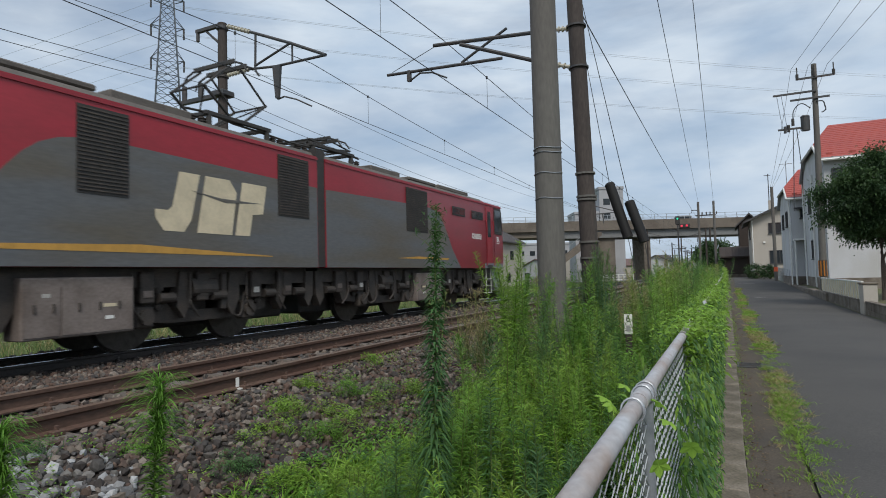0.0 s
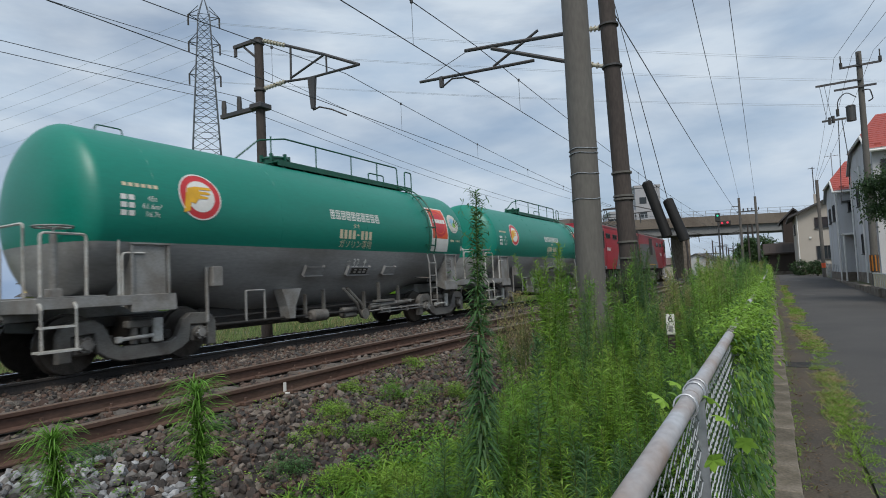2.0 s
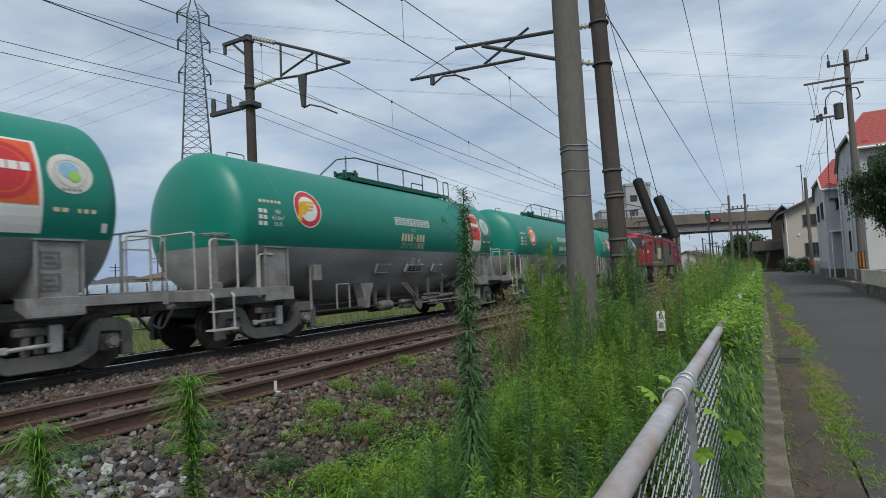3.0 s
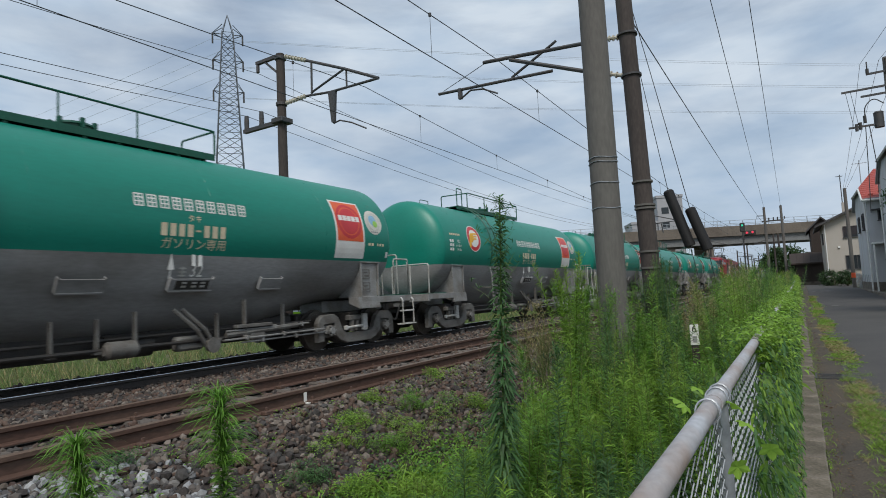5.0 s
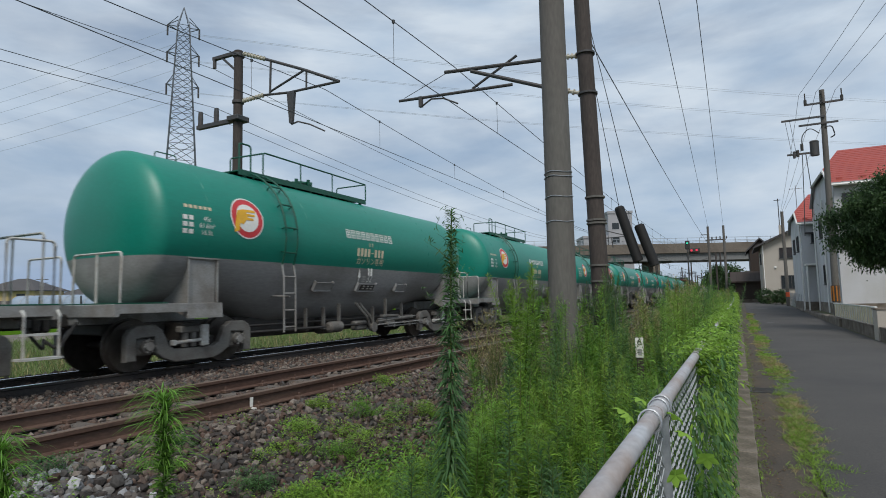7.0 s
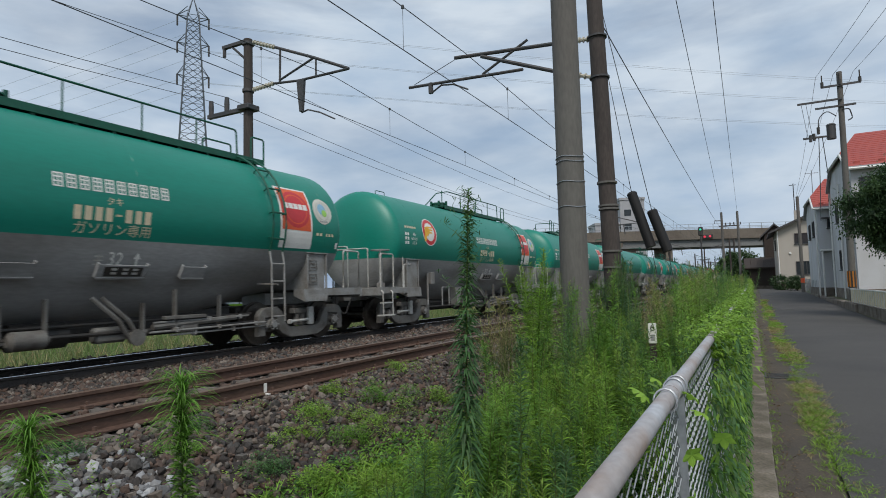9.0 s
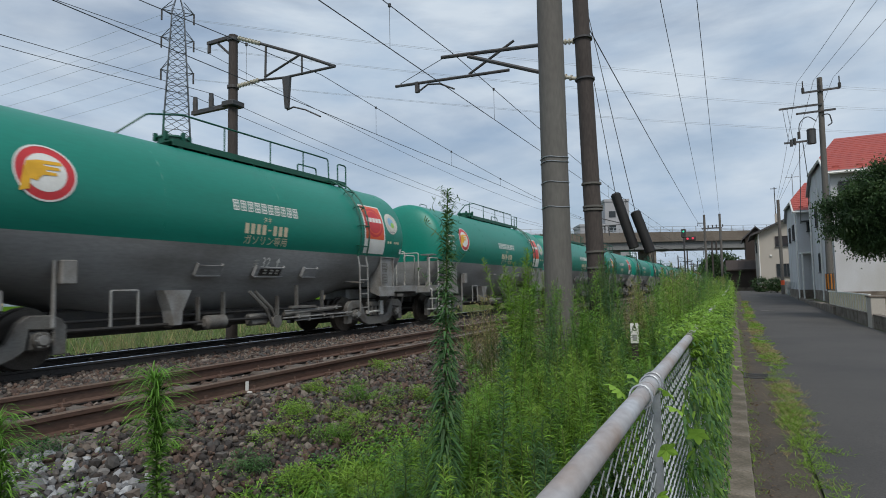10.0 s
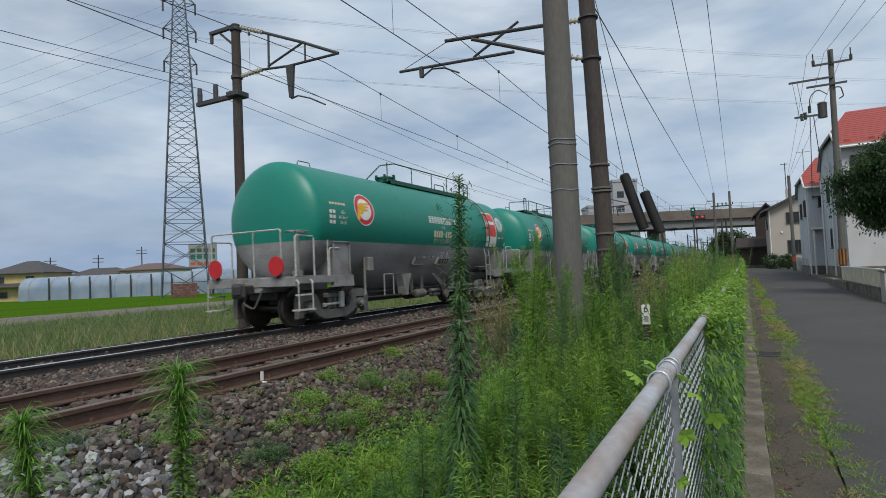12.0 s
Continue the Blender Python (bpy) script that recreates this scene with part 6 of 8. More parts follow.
def build_far():
    lattice_tower(-79.3, 62.2, -0.3, 52, 7.0, 60, "grey steel lattice transmission pylon in the fields")
    # the line's conductors
    d = Vector((0.788, 0.616, 0))
    c = Vector((-79.5, 62, 0))
    side = Vector((math.cos(radians(52)), math.sin(radians(52)), 0))
    for z in (36.6, 42.0, 46.6):
        for s in (-2.4, 2.4):
            p = c + side * s
            fore = Vector((0.83, 0.56, 0))
            cable("power_conductor", [p + Vector((-190, -20, z - 4)), p + Vector((0, 0, z)), p + Vector((205, 180, z + 4)), p + Vector((410, 360, z))], 0.022, 4.0, HAZEWIRE, "high-voltage conductor of the pylon line")
    # overpass
    br = thing("road_bridge", "brown-stained road overpass with a railing crossing the railway", "bridge")
    a, b = Vector((-75, 75, 0)), Vector((14, 119.5, 0))
    u = (b - a).normalized()
    n = Vector((-u.y, u.x, 0))
    mt = Matrix.Translation(a) @ Matrix(((u.x, n.x, 0, 0), (u.y, n.y, 0, 0), (0, 0, 1, 0), (0, 0, 0, 1)))
    L = (b - a).length
    def slab(name, x0, x1, y0, y1, z0, z1, material, label=""):
        return part(name, box(bmesh.new(), x0, x1, y0, y1, z0, z1, 0, mt), material, br, label)
    slab("parapet", 0, L, 0, 0.3, 9.0, 10.7, BRIDGE)
    slab("parapet", 0, L, 7.7, 8.0, 9.0, 10.7, BRIDGE)
    slab("deck", 0, L, 0.3, 7.7, 9.0, 9.5, BRIDGE)
    slab("girder", 52, L, 0.5, 1.0, 7.7, 9.0, BRIDGEPALE, "pale steel girder")
    slab("girder", 52, L, 3.6, 4.1, 7.7, 9.0, BRIDGEPALE)
    slab("girder", 52, L, 6.8, 7.3, 7.7, 9.0, BRIDGEPALE)
    slab("girder", 0, 52, 0.5, 7.3, 8.0, 9.0, BRIDGE)
    for x in (12, 30, 70.3, 95):
        slab("pier", x - 0.6, x + 0.6, 1.0, 7.0, -0.5, 8.0, CONCRETE)
    for s in (0.1, 7.85):
        rl = bmesh.new()
        for z in (11.1, 11.6):
            box(rl, 0, L, s - 0.03, s + 0.03, z, z + 0.06, 0, mt)
        part("railing", rl, GALV, br)
        for k in range(48):
            x = 1 + k * (L - 2) / 47
            part("railing_post", box(bmesh.new(), x - 0.04, x + 0.04, s - 0.04, s + 0.04, 10.7, 11.66, 0, mt), GALV, br)
    slab("pier", 61.6, 64.6, 1.0, 7.0, -0.5, 8.0, BRIDGE, "broad dark bridge pier")
    stair = bmesh.new()
    extrude(stair, [(60.5, 8.6), (61.6, 8.6), (61.6, 8.0), (50.2, 0.0), (48.6, 0.0)], "y", -1.6, -0.1)
    stair.transform(mt)
    part("stair_flight", stair, BRIDGE, br, "dark stair flight up to the overpass")
    hr = bmesh.new()
    run(hr, [mt @ Vector((48.8, -1.5, 1.1)), mt @ Vector((60.5, -1.5, 9.7))], 0.06, 5)
    part("stair_rail", hr, GALV, br)
    # a car on the overpass
    car = thing("car", "small silver-grey van driving over the bridge", "car")
    bd = bmesh.new()
    extrude(bd, [(-1.7, 0.3), (1.7, 0.3), (1.7, 1.0), (1.55, 1.8), (1.2, 1.88), (-0.9, 1.88), (-1.45, 1.1), (-1.7, 1.0)], "x", -0.72, 0.72)
    bmesh.ops.bevel(bd, geom=list(bd.edges), offset=0.05, segments=2, affect="EDGES")
    part("body", bd, HAZEGREY, car)
    for s in (-0.725, 0.725):
        for y0, y1 in ((-0.75, 0.1), (0.2, 1.35)):
            part("side_window", box(bmesh.new(), s - 0.006, s + 0.006, y0, y1, 1.15, 1.7), GLASS, car)
        for y in (-1.1, 1.1):
            wh = part("wheel", tube(bmesh.new(), (s - 0.08, y, 0.28), (s + 0.04, y, 0.28), 0.28, seg=20), DARK, car)
            part("rim", tube(bmesh.new(), (s * 1.04 - 0.02, y, 0.28), (s * 1.06, y, 0.28), 0.17, seg=16), GALV, wh)
    part("windscreen", extrude(bmesh.new(), [(-1.43, 1.18), (-0.96, 1.82), (-0.98, 1.84), (-1.45, 1.2)], "x", -0.6, 0.6), GLASS, car)
    BRIDGE_CAR.append((car, a, u, n))
    # railway signal before the bridge
    sg = thing("railway_signal", "railway colour-light signal with a green lamp over two red ones", "signal", at=pose(-5.35, 78, 0))
    part("signal_post", tube(bmesh.new(), (0, 0, -0.2), (0, 0, 8.3), 0.09, seg=8), STEELDARK, sg)
    part("signal_head", box(bmesh.new(), -0.28, 0.28, -0.15, 0.1, 7.35, 8.45, 0.08), DARK, sg)
    part("signal_head", box(bmesh.new(), 0.15, 1.4, -0.15, 0.1, 6.9, 7.45, 0.06), DARK, sg)
    part("lamp", tube(bmesh.new(), (0, -0.16, 8.12), (0, -0.2, 8.12), 0.12, seg=12), glow("green_signal_lamp", (0.05, 0.75, 0.45), 0.25), sg)
    for x, z in ((0.45, 7.18), (1.05, 7.2)):
        part("lamp", tube(bmesh.new(), (x, -0.16, z), (x, -0.2, z), 0.14, seg=12), glow("red_signal_lamp", (0.8, 0.05, 0.09), 0.35), sg)
    # the pair of poles at the end of the lane
    pr = thing("pole_pair", "pair of grey concrete poles joined by a beam", "utility pole", at=pose(-2.15, 83, 0))
    for x in (-0.95, 0.9):
        part("pole_shaft", tube(bmesh.new(), (x, 0, -0.3), (x, 0, 10.6), 0.18, 0.14, seg=12), POLECON, pr)
    part("beam", box(bmesh.new(), -1.3, 1.1, -0.08, 0.08, 8.7, 8.86), STEELDARK, pr)
    for x in (-0.5, 0.0, 0.45, 1.2):
        part("insulator", tube(bmesh.new(), (x, 0, 8.86), (x, 0, 9.2), 0.07, seg=8), STEELDARK, pr)
    part("bracket", run(bmesh.new(), [(-0.95, 0, 9.5), (-1.8, 0, 9.55), (-1.8, 0, 9.15)], 0.06, 5), STEELDARK, pr)
    th = pole("thin_pole", -2.7, 96, 0, 8.0, 0.14, 0.11, POLEDARK, "thin dark pole by the line", "utility pole")


def window(parent, m, w, h, name="window", depth=0.08, frame_mat=None, split=True):
    """A framed window: m places its lower left corner; x along the wall, y out of it."""
    fr = bmesh.new()
    t = 0.06
    for a in ((0, w, 0, t), (0, w, h - t, h), (0, t, t, h - t), (w - t, w, t, h - t)):
        box(fr, a[0], a[1], -0.02, depth, a[2], a[3], 0, m)
    if split:
        box(fr, w / 2 - t / 2, w / 2 + t / 2, -0.02, depth - 0.01, t, h - t, 0, m)
    wn = part(name, fr, frame_mat or STEELDARK, parent)
    part("pane", box(bmesh.new(), t, w - t, 0.0, 0.02, t, h - t, 0, m), GLASS, wn)
    part("sill", box(bmesh.new(), -0.05, w + 0.05, 0.0, depth + 0.05, -0.05, 0.0, 0, m), frame_mat or STEELDARK, wn)
    return wn


def gable_house(name, label, x0, y0, wx, wy, z0, eave, ridge, wall_mat, roof_mat, over=0.5, axis="y", rot=0.0, wins=()):
    """A house with its corner nearest the lane and the camera at x0, y0. wins: (face, along, z, w, h)."""
    h = thing(name, label, "house", at=pose(x0, y0, z0, 0, 0, rot))
    E, Rg = eave - z0, ridge - z0
    wl = bmesh.new()
    if axis == "y":
        extrude(wl, [(0, -0.5), (wx, -0.5), (wx, E), (wx / 2, Rg), (0, E)], "y", 0, wy)
    else:
        extrude(wl, [(0, -0.5), (wy, -0.5), (wy, E), (wy / 2, Rg), (0, E)], "x", 0, wx)
    part("wall", wl, wall_mat, h)
    part("foundation", box(bmesh.new(), -0.04, wx + 0.04, -0.04, wy + 0.04, -0.6, 0.35), CONCRETE, h)
    span = wx if axis == "y" else wy
    length = wy if axis == "y" else wx
    k = (Rg - E) / (span / 2)
    for s in (0, 1):
        rf = bmesh.new()
        lo_, hi_ = -over, span / 2
        pr = [(lo_, E + k * lo_), (hi_, Rg), (hi_, Rg + 0.16), (lo_, E + k * lo_ + 0.16)]
        if s:
            pr = [(span - a, b) for a, b in pr][::-1]
        extrude(rf, pr, "y" if axis == "y" else "x", -over, length + over)
        part("roof", rf, roof_mat, h)
        bt = bmesh.new()
        n = int(length / 0.45)
        for i in range(n + 1):
            c = -over + (length + 2 * over) * i / n
            p = [((span - a) if s else a, b + 0.17) for a, b in ((lo_, E + k * lo_), (hi_, Rg))]
            if axis == "y":
                tube(bt, (p[0][0], c, p[0][1]), (p[1][0], c, p[1][1]), 0.025, seg=4)
            else:
                tube(bt, (c, p[0][0], p[0][1]), (c, p[1][0], p[1][1]), 0.025, seg=4)
        part("roof_seams", bt, roof_mat, h)
    for face, along, z, w, hh in wins:
        if face == "S":
            m = Matrix.Translation((along, 0, z)) @ Matrix.Rotation(0, 4, "Z") @ Matrix.Diagonal((1, -1, 1, 1))
        else:
            m = Matrix.Translation((0, along, z)) @ Matrix(((0, -1, 0, 0), (1, 0, 0, 0), (0, 0, 1, 0), (0, 0, 0, 1)))
        window(h, m, w, hh)
    return h


def clipped_house(label, x0, y0, wx, wy, z0, eave, clip, ridge, inset, wins):
    """A house whose ridge runs across the lane and whose gable end is clipped by a small hip."""
    h = thing("house", label, "house", at=pose(x0, y0, z0))
    E, K, R, o = eave - z0, clip - z0, ridge - z0, 0.4
    k = (R - E) / (wy / 2 + o)
    c = (K - E) / k - o
    wl = bmesh.new()
    extrude(wl, [(0, -0.5), (wy, -0.5), (wy, E + k * o - 0.08), (wy - c, K - 0.08), (c, K - 0.08), (0, E + k * o - 0.08)], "x", 0, wx)
    part("wall", wl, PLASTER, h)
    part("foundation", box(bmesh.new(), -0.04, wx + 0.04, -0.04, wy + 0.04, -0.6, 0.3), CONCRETE, h)
    top = (inset, wy / 2, R)
    w_ = 0.2
    planes = [[(-w_, -o, E), (wx + o, -o, E), (wx + o, wy / 2, R), top, (-w_, c, K)], [(-w_, wy + o, E), (-w_, wy - c, K), top, (wx + o, wy / 2, R), (wx + o, wy + o, E)], [(-w_, c, K), top, (-w_, wy - c, K)]]
    for p in planes:
        rf = bmesh.new()
        up = [rf.verts.new((a, b, d + 0.07)) for a, b, d in p]
        dn = [rf.verts.new((a, b, d - 0.07)) for a, b, d in p]
        rf.faces.new(up)
        rf.faces.new(dn[::-1])
        for i in range(len(p)):
            j = (i + 1) % len(p)
            rf.faces.new((up[i], dn[i], dn[j], up[j]))
        bmesh.ops.recalc_face_normals(rf, faces=rf.faces)
        for f in rf.faces:
            f.material_index = 0 if f.normal.z > 0.3 else 1
        part("roof", rf, [REDROOF, HAZEGREY], h)
    sm = bmesh.new()
    n = int((wy / 2 + o) / 0.28)
    for i in range(1, n):
        y = -o + (wy / 2 + o) * i / n
        z = E + k * (y + o)
        xa = -w_ if z < K else -w_ + (inset + w_) * (z - K) / (R - K)
        box(sm, xa + 0.02, wx + o - 0.02, y - 0.012, y + 0.012, z + 0.06, z + 0.088)
    part("roof_seams", sm, REDROOF, h)
    for i in range(9):
        x = 0.3 + i * 1.05
        if x < wx:
            part("snow_stop", box(bmesh.new(), x - 0.14, x + 0.14, -0.02, 0.06, E + k * o + 0.05, E + k * o + 0.17, 0.01), REDROOF, h)
    for a in ([(-w_, -o, E), (wx + o, -o, E)], [(-w_, wy - c, K), (-w_, c, K)], [(-w_, c, K), (-w_, -o, E)]):
        p, q = Vector(a[0]), Vector(a[1])
        part("gutter", run(bmesh.new(), [p + Vector((-0.03, -0.03, -0.06)), q + Vector((-0.03, -0.03, -0.06))], 0.07, 6), WHITEPAINT, h)
    for face, along, z, w, hh in wins:
        if face == "S":
            m = Matrix.Translation((along, 0, z)) @ Matrix.Diagonal((1, -1, 1, 1))
        else:
            m = Matrix.Translation((0, along, z)) @ Matrix(((0, -1, 0, 0), (1, 0, 0, 0), (0, 0, 1, 0), (0, 0, 0, 1)))
        window(h, m, w, hh)
    return h


def hip_house(label, x, y, wx, wy, z0, eave, ridge, wall_mat, roof_mat, rot):
    """A farmhouse with a hipped roof."""
    h = thing("farmhouse", label, "house", at=pose(x, y, z0, 0, 0, rot))
    E, Rg, o = eave - z0, ridge - z0, 0.9
    part("wall", box(bmesh.new(), 0, wx, 0, wy, -0.3, E), wall_mat, h)
    rf = bmesh.new()
    lo = [rf.verts.new(c) for c in ((-o, -o, E), (wx + o, -o, E), (wx + o, wy + o, E), (-o, wy + o, E))]
    lw = [rf.verts.new((v.co.x, v.co.y, E - 0.15)) for v in lo]
    a, b = rf.verts.new((wy * 0.48, wy / 2, Rg)), rf.verts.new((wx - wy * 0.48, wy / 2, Rg))
    for f in ((lo[0], lo[1], b, a), (lo[1], lo[2], b), (lo[2], lo[3], a, b), (lo[3], lo[0], a), (lw[3], lw[2], lw[1], lw[0])):
        rf.faces.new(f)
    for k in range(4):
        rf.faces.new((lw[k], lw[(k + 1) % 4], lo[(k + 1) % 4], lo[k]))
    part("roof", rf, roof_mat, h)
    low = bmesh.new()
    extrude(low, [(-1.8, E * 0.5), (0.0, E * 0.62), (0.0, E * 0.62 + 0.15), (-1.8, E * 0.5 + 0.15)], "x", -0.4, wx * 0.7)
    part("lower_roof", low, roof_mat, h)
    for u, z, w in ((1.2, E - 1.9, 1.7), (wx - 3.6, E - 1.9, 1.7), (1.5, 0.8, 2.0), (wx - 3.8, 0.8, 2.0)):
        window(h, Matrix.Translation((u, 0, z)) @ Matrix.Diagonal((1, -1, 1, 1)), w, 1.2)


def build_houses():
    h = clipped_house("off-white rendered house with red clipped-gable roof", 4.85, 36.6, 9.5, 9.0, 0.7, 7.35, 8.5, 10.05, 0.95, (("S", 0.35, 5.4, 0.9, 0.75), ("S", 3.0, 4.4, 1.6, 1.2), ("W", 2.2, 4.3, 0.9, 1.2), ("W", 5.6, 4.3, 0.9, 1.2), ("W", 5.0, 1.4, 0.9, 1.2)))
    for y in (0.25, 4.4, 8.8):
        part("drain_pipe", tube(bmesh.new(), (-0.08, y, -0.3), (-0.08, y, 6.5), 0.05, seg=8), WHITEPAINT, h)
    a = clipped_house("off-white house with red clipped-gable roof and a white-framed porch", 4.1, 46.5, 6.0, 8.0, 0.7, 6.4, 7.35, 8.9, 1.0, (("S", 0.55, 4.3, 0.5, 0.75), ("S", 0.75, 1.75, 0.35, 0.6), ("W", 2.0, 3.9, 1.0, 1.1), ("W", 5.0, 3.9, 0.9, 1.1)))
    for x in (0.12, 1.15):
        part("porch_post", tube(bmesh.new(), (x, -0.75, -0.5), (x, -0.75, 2.75), 0.05, seg=8), WHITEPAINT, a)
    part("porch_roof", box(bmesh.new(), 0.05, 1.3, -0.85, 0.0, 2.75, 2.87, 0.01), WHITEPAINT, a)
    part("balcony_soffit", box(bmesh.new(), 0.2, 1.1, -0.3, 0.0, 4.95, 5.05, 0.01), DARKROOF, a)
    part("drain_pipe", tube(bmesh.new(), (-0.08, 0.1, -0.3), (-0.08, 0.1, 5.6), 0.05, seg=8), WHITEPAINT, a)
    b = gable_house("house", "beige two-storey house with dark gabled roof", 2.5, 71.0, 12.0, 9.0, 0.9, 6.85, 9.6, BEIGE, DARKROOF, 0.7, "y", 0, (("S", 1.65, 4.42, 1.35, 1.15), ("S", 1.65, 1.2, 1.9, 1.4), ("W", 2.0, 4.0, 1.6, 1.1)))
    part("drain_pipe", tube(bmesh.new(), (0.12, -0.08, -0.3), (0.12, -0.08, 5.9), 0.05, seg=8), WHITEPAINT, b)
    part("vent_hood", box(bmesh.new(), 1.1, 1.3, -0.12, 0.0, 3.4, 3.6, 0.02), WHITEPAINT, b)
    part("chimney_base", box(bmesh.new(), 1.9, 2.4, 1.8, 2.3, 7.0, 8.2), BEIGE, b)
    ae = thing("aerial", "thin television aerial mast on a dark roof", "aerial", at=pose(4.5, 73.2, 8.6))
    part("mast", tube(bmesh.new(), (0, 0, -0.6), (0, 0, 3.5), 0.05, seg=6), STEELDARK, ae)
    part("element", box(bmesh.new(), -0.4, 0.25, -0.03, 0.03, 3.3, 3.36), STEELDARK, ae)
    a2 = thing("aerial", "bent television aerial on a red roof", "aerial", at=pose(5.3, 51.5, 8.6))
    part("mast", tube(bmesh.new(), (-0.9, 0, -1.6), (-0.9, 0, 1.3), 0.03, seg=6), GALV, a2)
    for k in range(5):
        part("element", tube(bmesh.new(), (-1.3 + k * 0.2, 0.25, 1.05), (-1.3 + k * 0.2, -0.25, 1.05), 0.012, seg=5), GALV, a2)
    part("boom", tube(bmesh.new(), (-1.35, 0, 1.05), (-0.45, 0, 1.05), 0.018, seg=5), GALV, a2)
    # pale house beyond the line, seen past the locomotive
    pale = gable_house("house", "pale weatherboarded house beyond the railway", -34.0, 65.0, 8.0, 13.0, -0.3, 6.1, 8.4, BEIGE, DARKROOF, 0.5, "y", 0, (("S", 1.5, 3.6, 1.6, 1.1), ("S", 5.0, 3.6, 1.6, 1.1)))
    for y, z in ((2.6, 3.9), (8.0, 3.9), (6.5, 0.9)):
        part("window", box(bmesh.new(), 7.99, 8.06, y, y + 1.2, z, z + 1.2), GLASS, pale)
    # dark timber buildings at the end of the lane
    s = gable_house("shed", "dark weathered timber shed at the end of the lane", -0.3, 80.0, 2.6, 6.0, 0.6, 3.2, 4.3, BROWNWOOD, BROWNWOOD, 0.5, "x", 0, ())
    s2 = gable_house("old_house", "dark brown timber house under the bridge", 1.6, 84.0, 2.4, 8.0, 0.6, 7.4, 8.6, BROWNWOOD, DARKROOF, 0.4, "y", 0, ())
    # lane-side walls and fence
    wl = thing("garden_wall", "low grey concrete block wall with cream panel fence on top", "wall", at=pose(4.08, 24.0, 0))
    for i in range(47):
        for j in range(2):
            y = -9.0 + i * 0.4 + 0.2 * j
            part("wall_block", box(bmesh.new(), random.uniform(0, 0.008), 0.16, y + 0.004, y + 0.396, -0.08 + j * 0.24, 0.155 + j * 0.24, 0.006), CONCRETE, wl)
    part("wall_core", box(bmesh.new(), 0.02, 0.14, -9, 9.9, -0.1, 0.39), CONCRETE, wl)
    part("wall_cap", box(bmesh.new(), -0.02, 0.18, -9, 10.0, 0.4, 0.45, 0.01), CONCRETE, wl)
    for i in range(19):
        y = 0.35 + i * 0.5
        part("fence_board", box(bmesh.new(), 0.05, 0.075, y, y + 0.47, 0.47, 1.05, 0.006), CREAM, wl)
        part("fence_post", box(bmesh.new(), 0.03, 0.08, y - 0.025, y - 0.005, 0.44, 1.08, 0.003), WHITEPAINT, wl)
    part("fence_rail", box(bmesh.new(), 0.02, 0.1, 0.3, 9.85, 1.05, 1.1, 0.006), WHITEPAINT, wl)
    part("end_pillar", box(bmesh.new(), -0.06, 0.34, -0.45, 0.2, -0.08, 1.0, 0.015), BEIGE, wl)
    part("pillar_cap", box(bmesh.new(), -0.09, 0.37, -0.48, 0.23, 1.0, 1.06, 0.01), CONCRETE, wl)
    for i in range(14):
        y = 49.5 + i * 1.2
        p = thing("fence_post", "grey steel fence post beside the lane", "fence post", "posts by the houses", at=pose(4.1, y, road_z(y)))
        part("shaft", tube(bmesh.new(), (0, 0, -0.1), (0, 0, 1.15), 0.035, seg=8), GALV, p)
    gw = thing("roadside_kerb_wall", "low dark stone edging along the house plots", "wall", at=pose(3.95, 31.5, 0.1))
    for i in range(26):
        part("edging_stone", box(bmesh.new(), random.uniform(0, 0.05), 0.35, i * 1.2, i * 1.2 + 1.16, -0.2, 0.3 + random.uniform(0, 0.08), 0.03), CONCRETE, gw)
    # left: farm houses and greenhouses beyond the paddy
    for i in range(2):
        g = thing("greenhouse", "long plastic-film greenhouse with dark posts", "greenhouse", "greenhouses in the field", at=pose(-127 - i * 4.0, 63.5 + i * 7.5, -0.35, 0, 0, -62.7))
        bm = bmesh.new()
        extrude(bm, [(3.3 * math.cos(math.pi * k / 16), 2.3 + 2.3 * math.sin(math.pi * k / 16)) for k in range(17)] + [(-3.3, 0), (3.3, 0)], "y", 0, 46)
        part("film_cover", bm, FILM, g, smooth=False)
        for k in range(11):
            part("hoop", run(bmesh.new(), [(3.36, 2 + k * 4.2, 0)] + [(3.36 * math.cos(math.pi * j / 10), 2 + k * 4.2, 2.34 + 2.3 * math.sin(math.pi * j / 10)) for j in range(11)], 0.04, 4), HAZEGREY, g)
            part("post", box(bmesh.new(), 3.4, 3.62, 6 + k * 4.0, 6.22 + k * 4.0, 0, 4.3), STEELDARK, g)
    fpth = thing("field_path", "pale bare farm path between paddy and bank", "path", kind="structure")
    part("path_surface", box(bmesh.new(), -48.5, -38, -60, 75, -0.42, -0.29), CONCRETE, fpth)
    for x, y, w, e, r, rot, wm, rm, lab in ((-137, 61, 11, 5.4, 8.0, 27, YELLOWWALL, DARKROOF, "cream-yellow two-storey farmhouse with dark hipped roof"), (-146, 80, 15, 4.4, 6.6, 27, HAZEGREY, DARKROOF, "grey house with dark hipped roof behind the greenhouses"), (-133, 86, 13, 5.6, 7.2, 27, CREAM, MAUVEROOF, "cream house with brown tiled hipped roof")):
        hip_house(lab, x, y, w, 9, -0.4, e, r, wm, rm, rot)
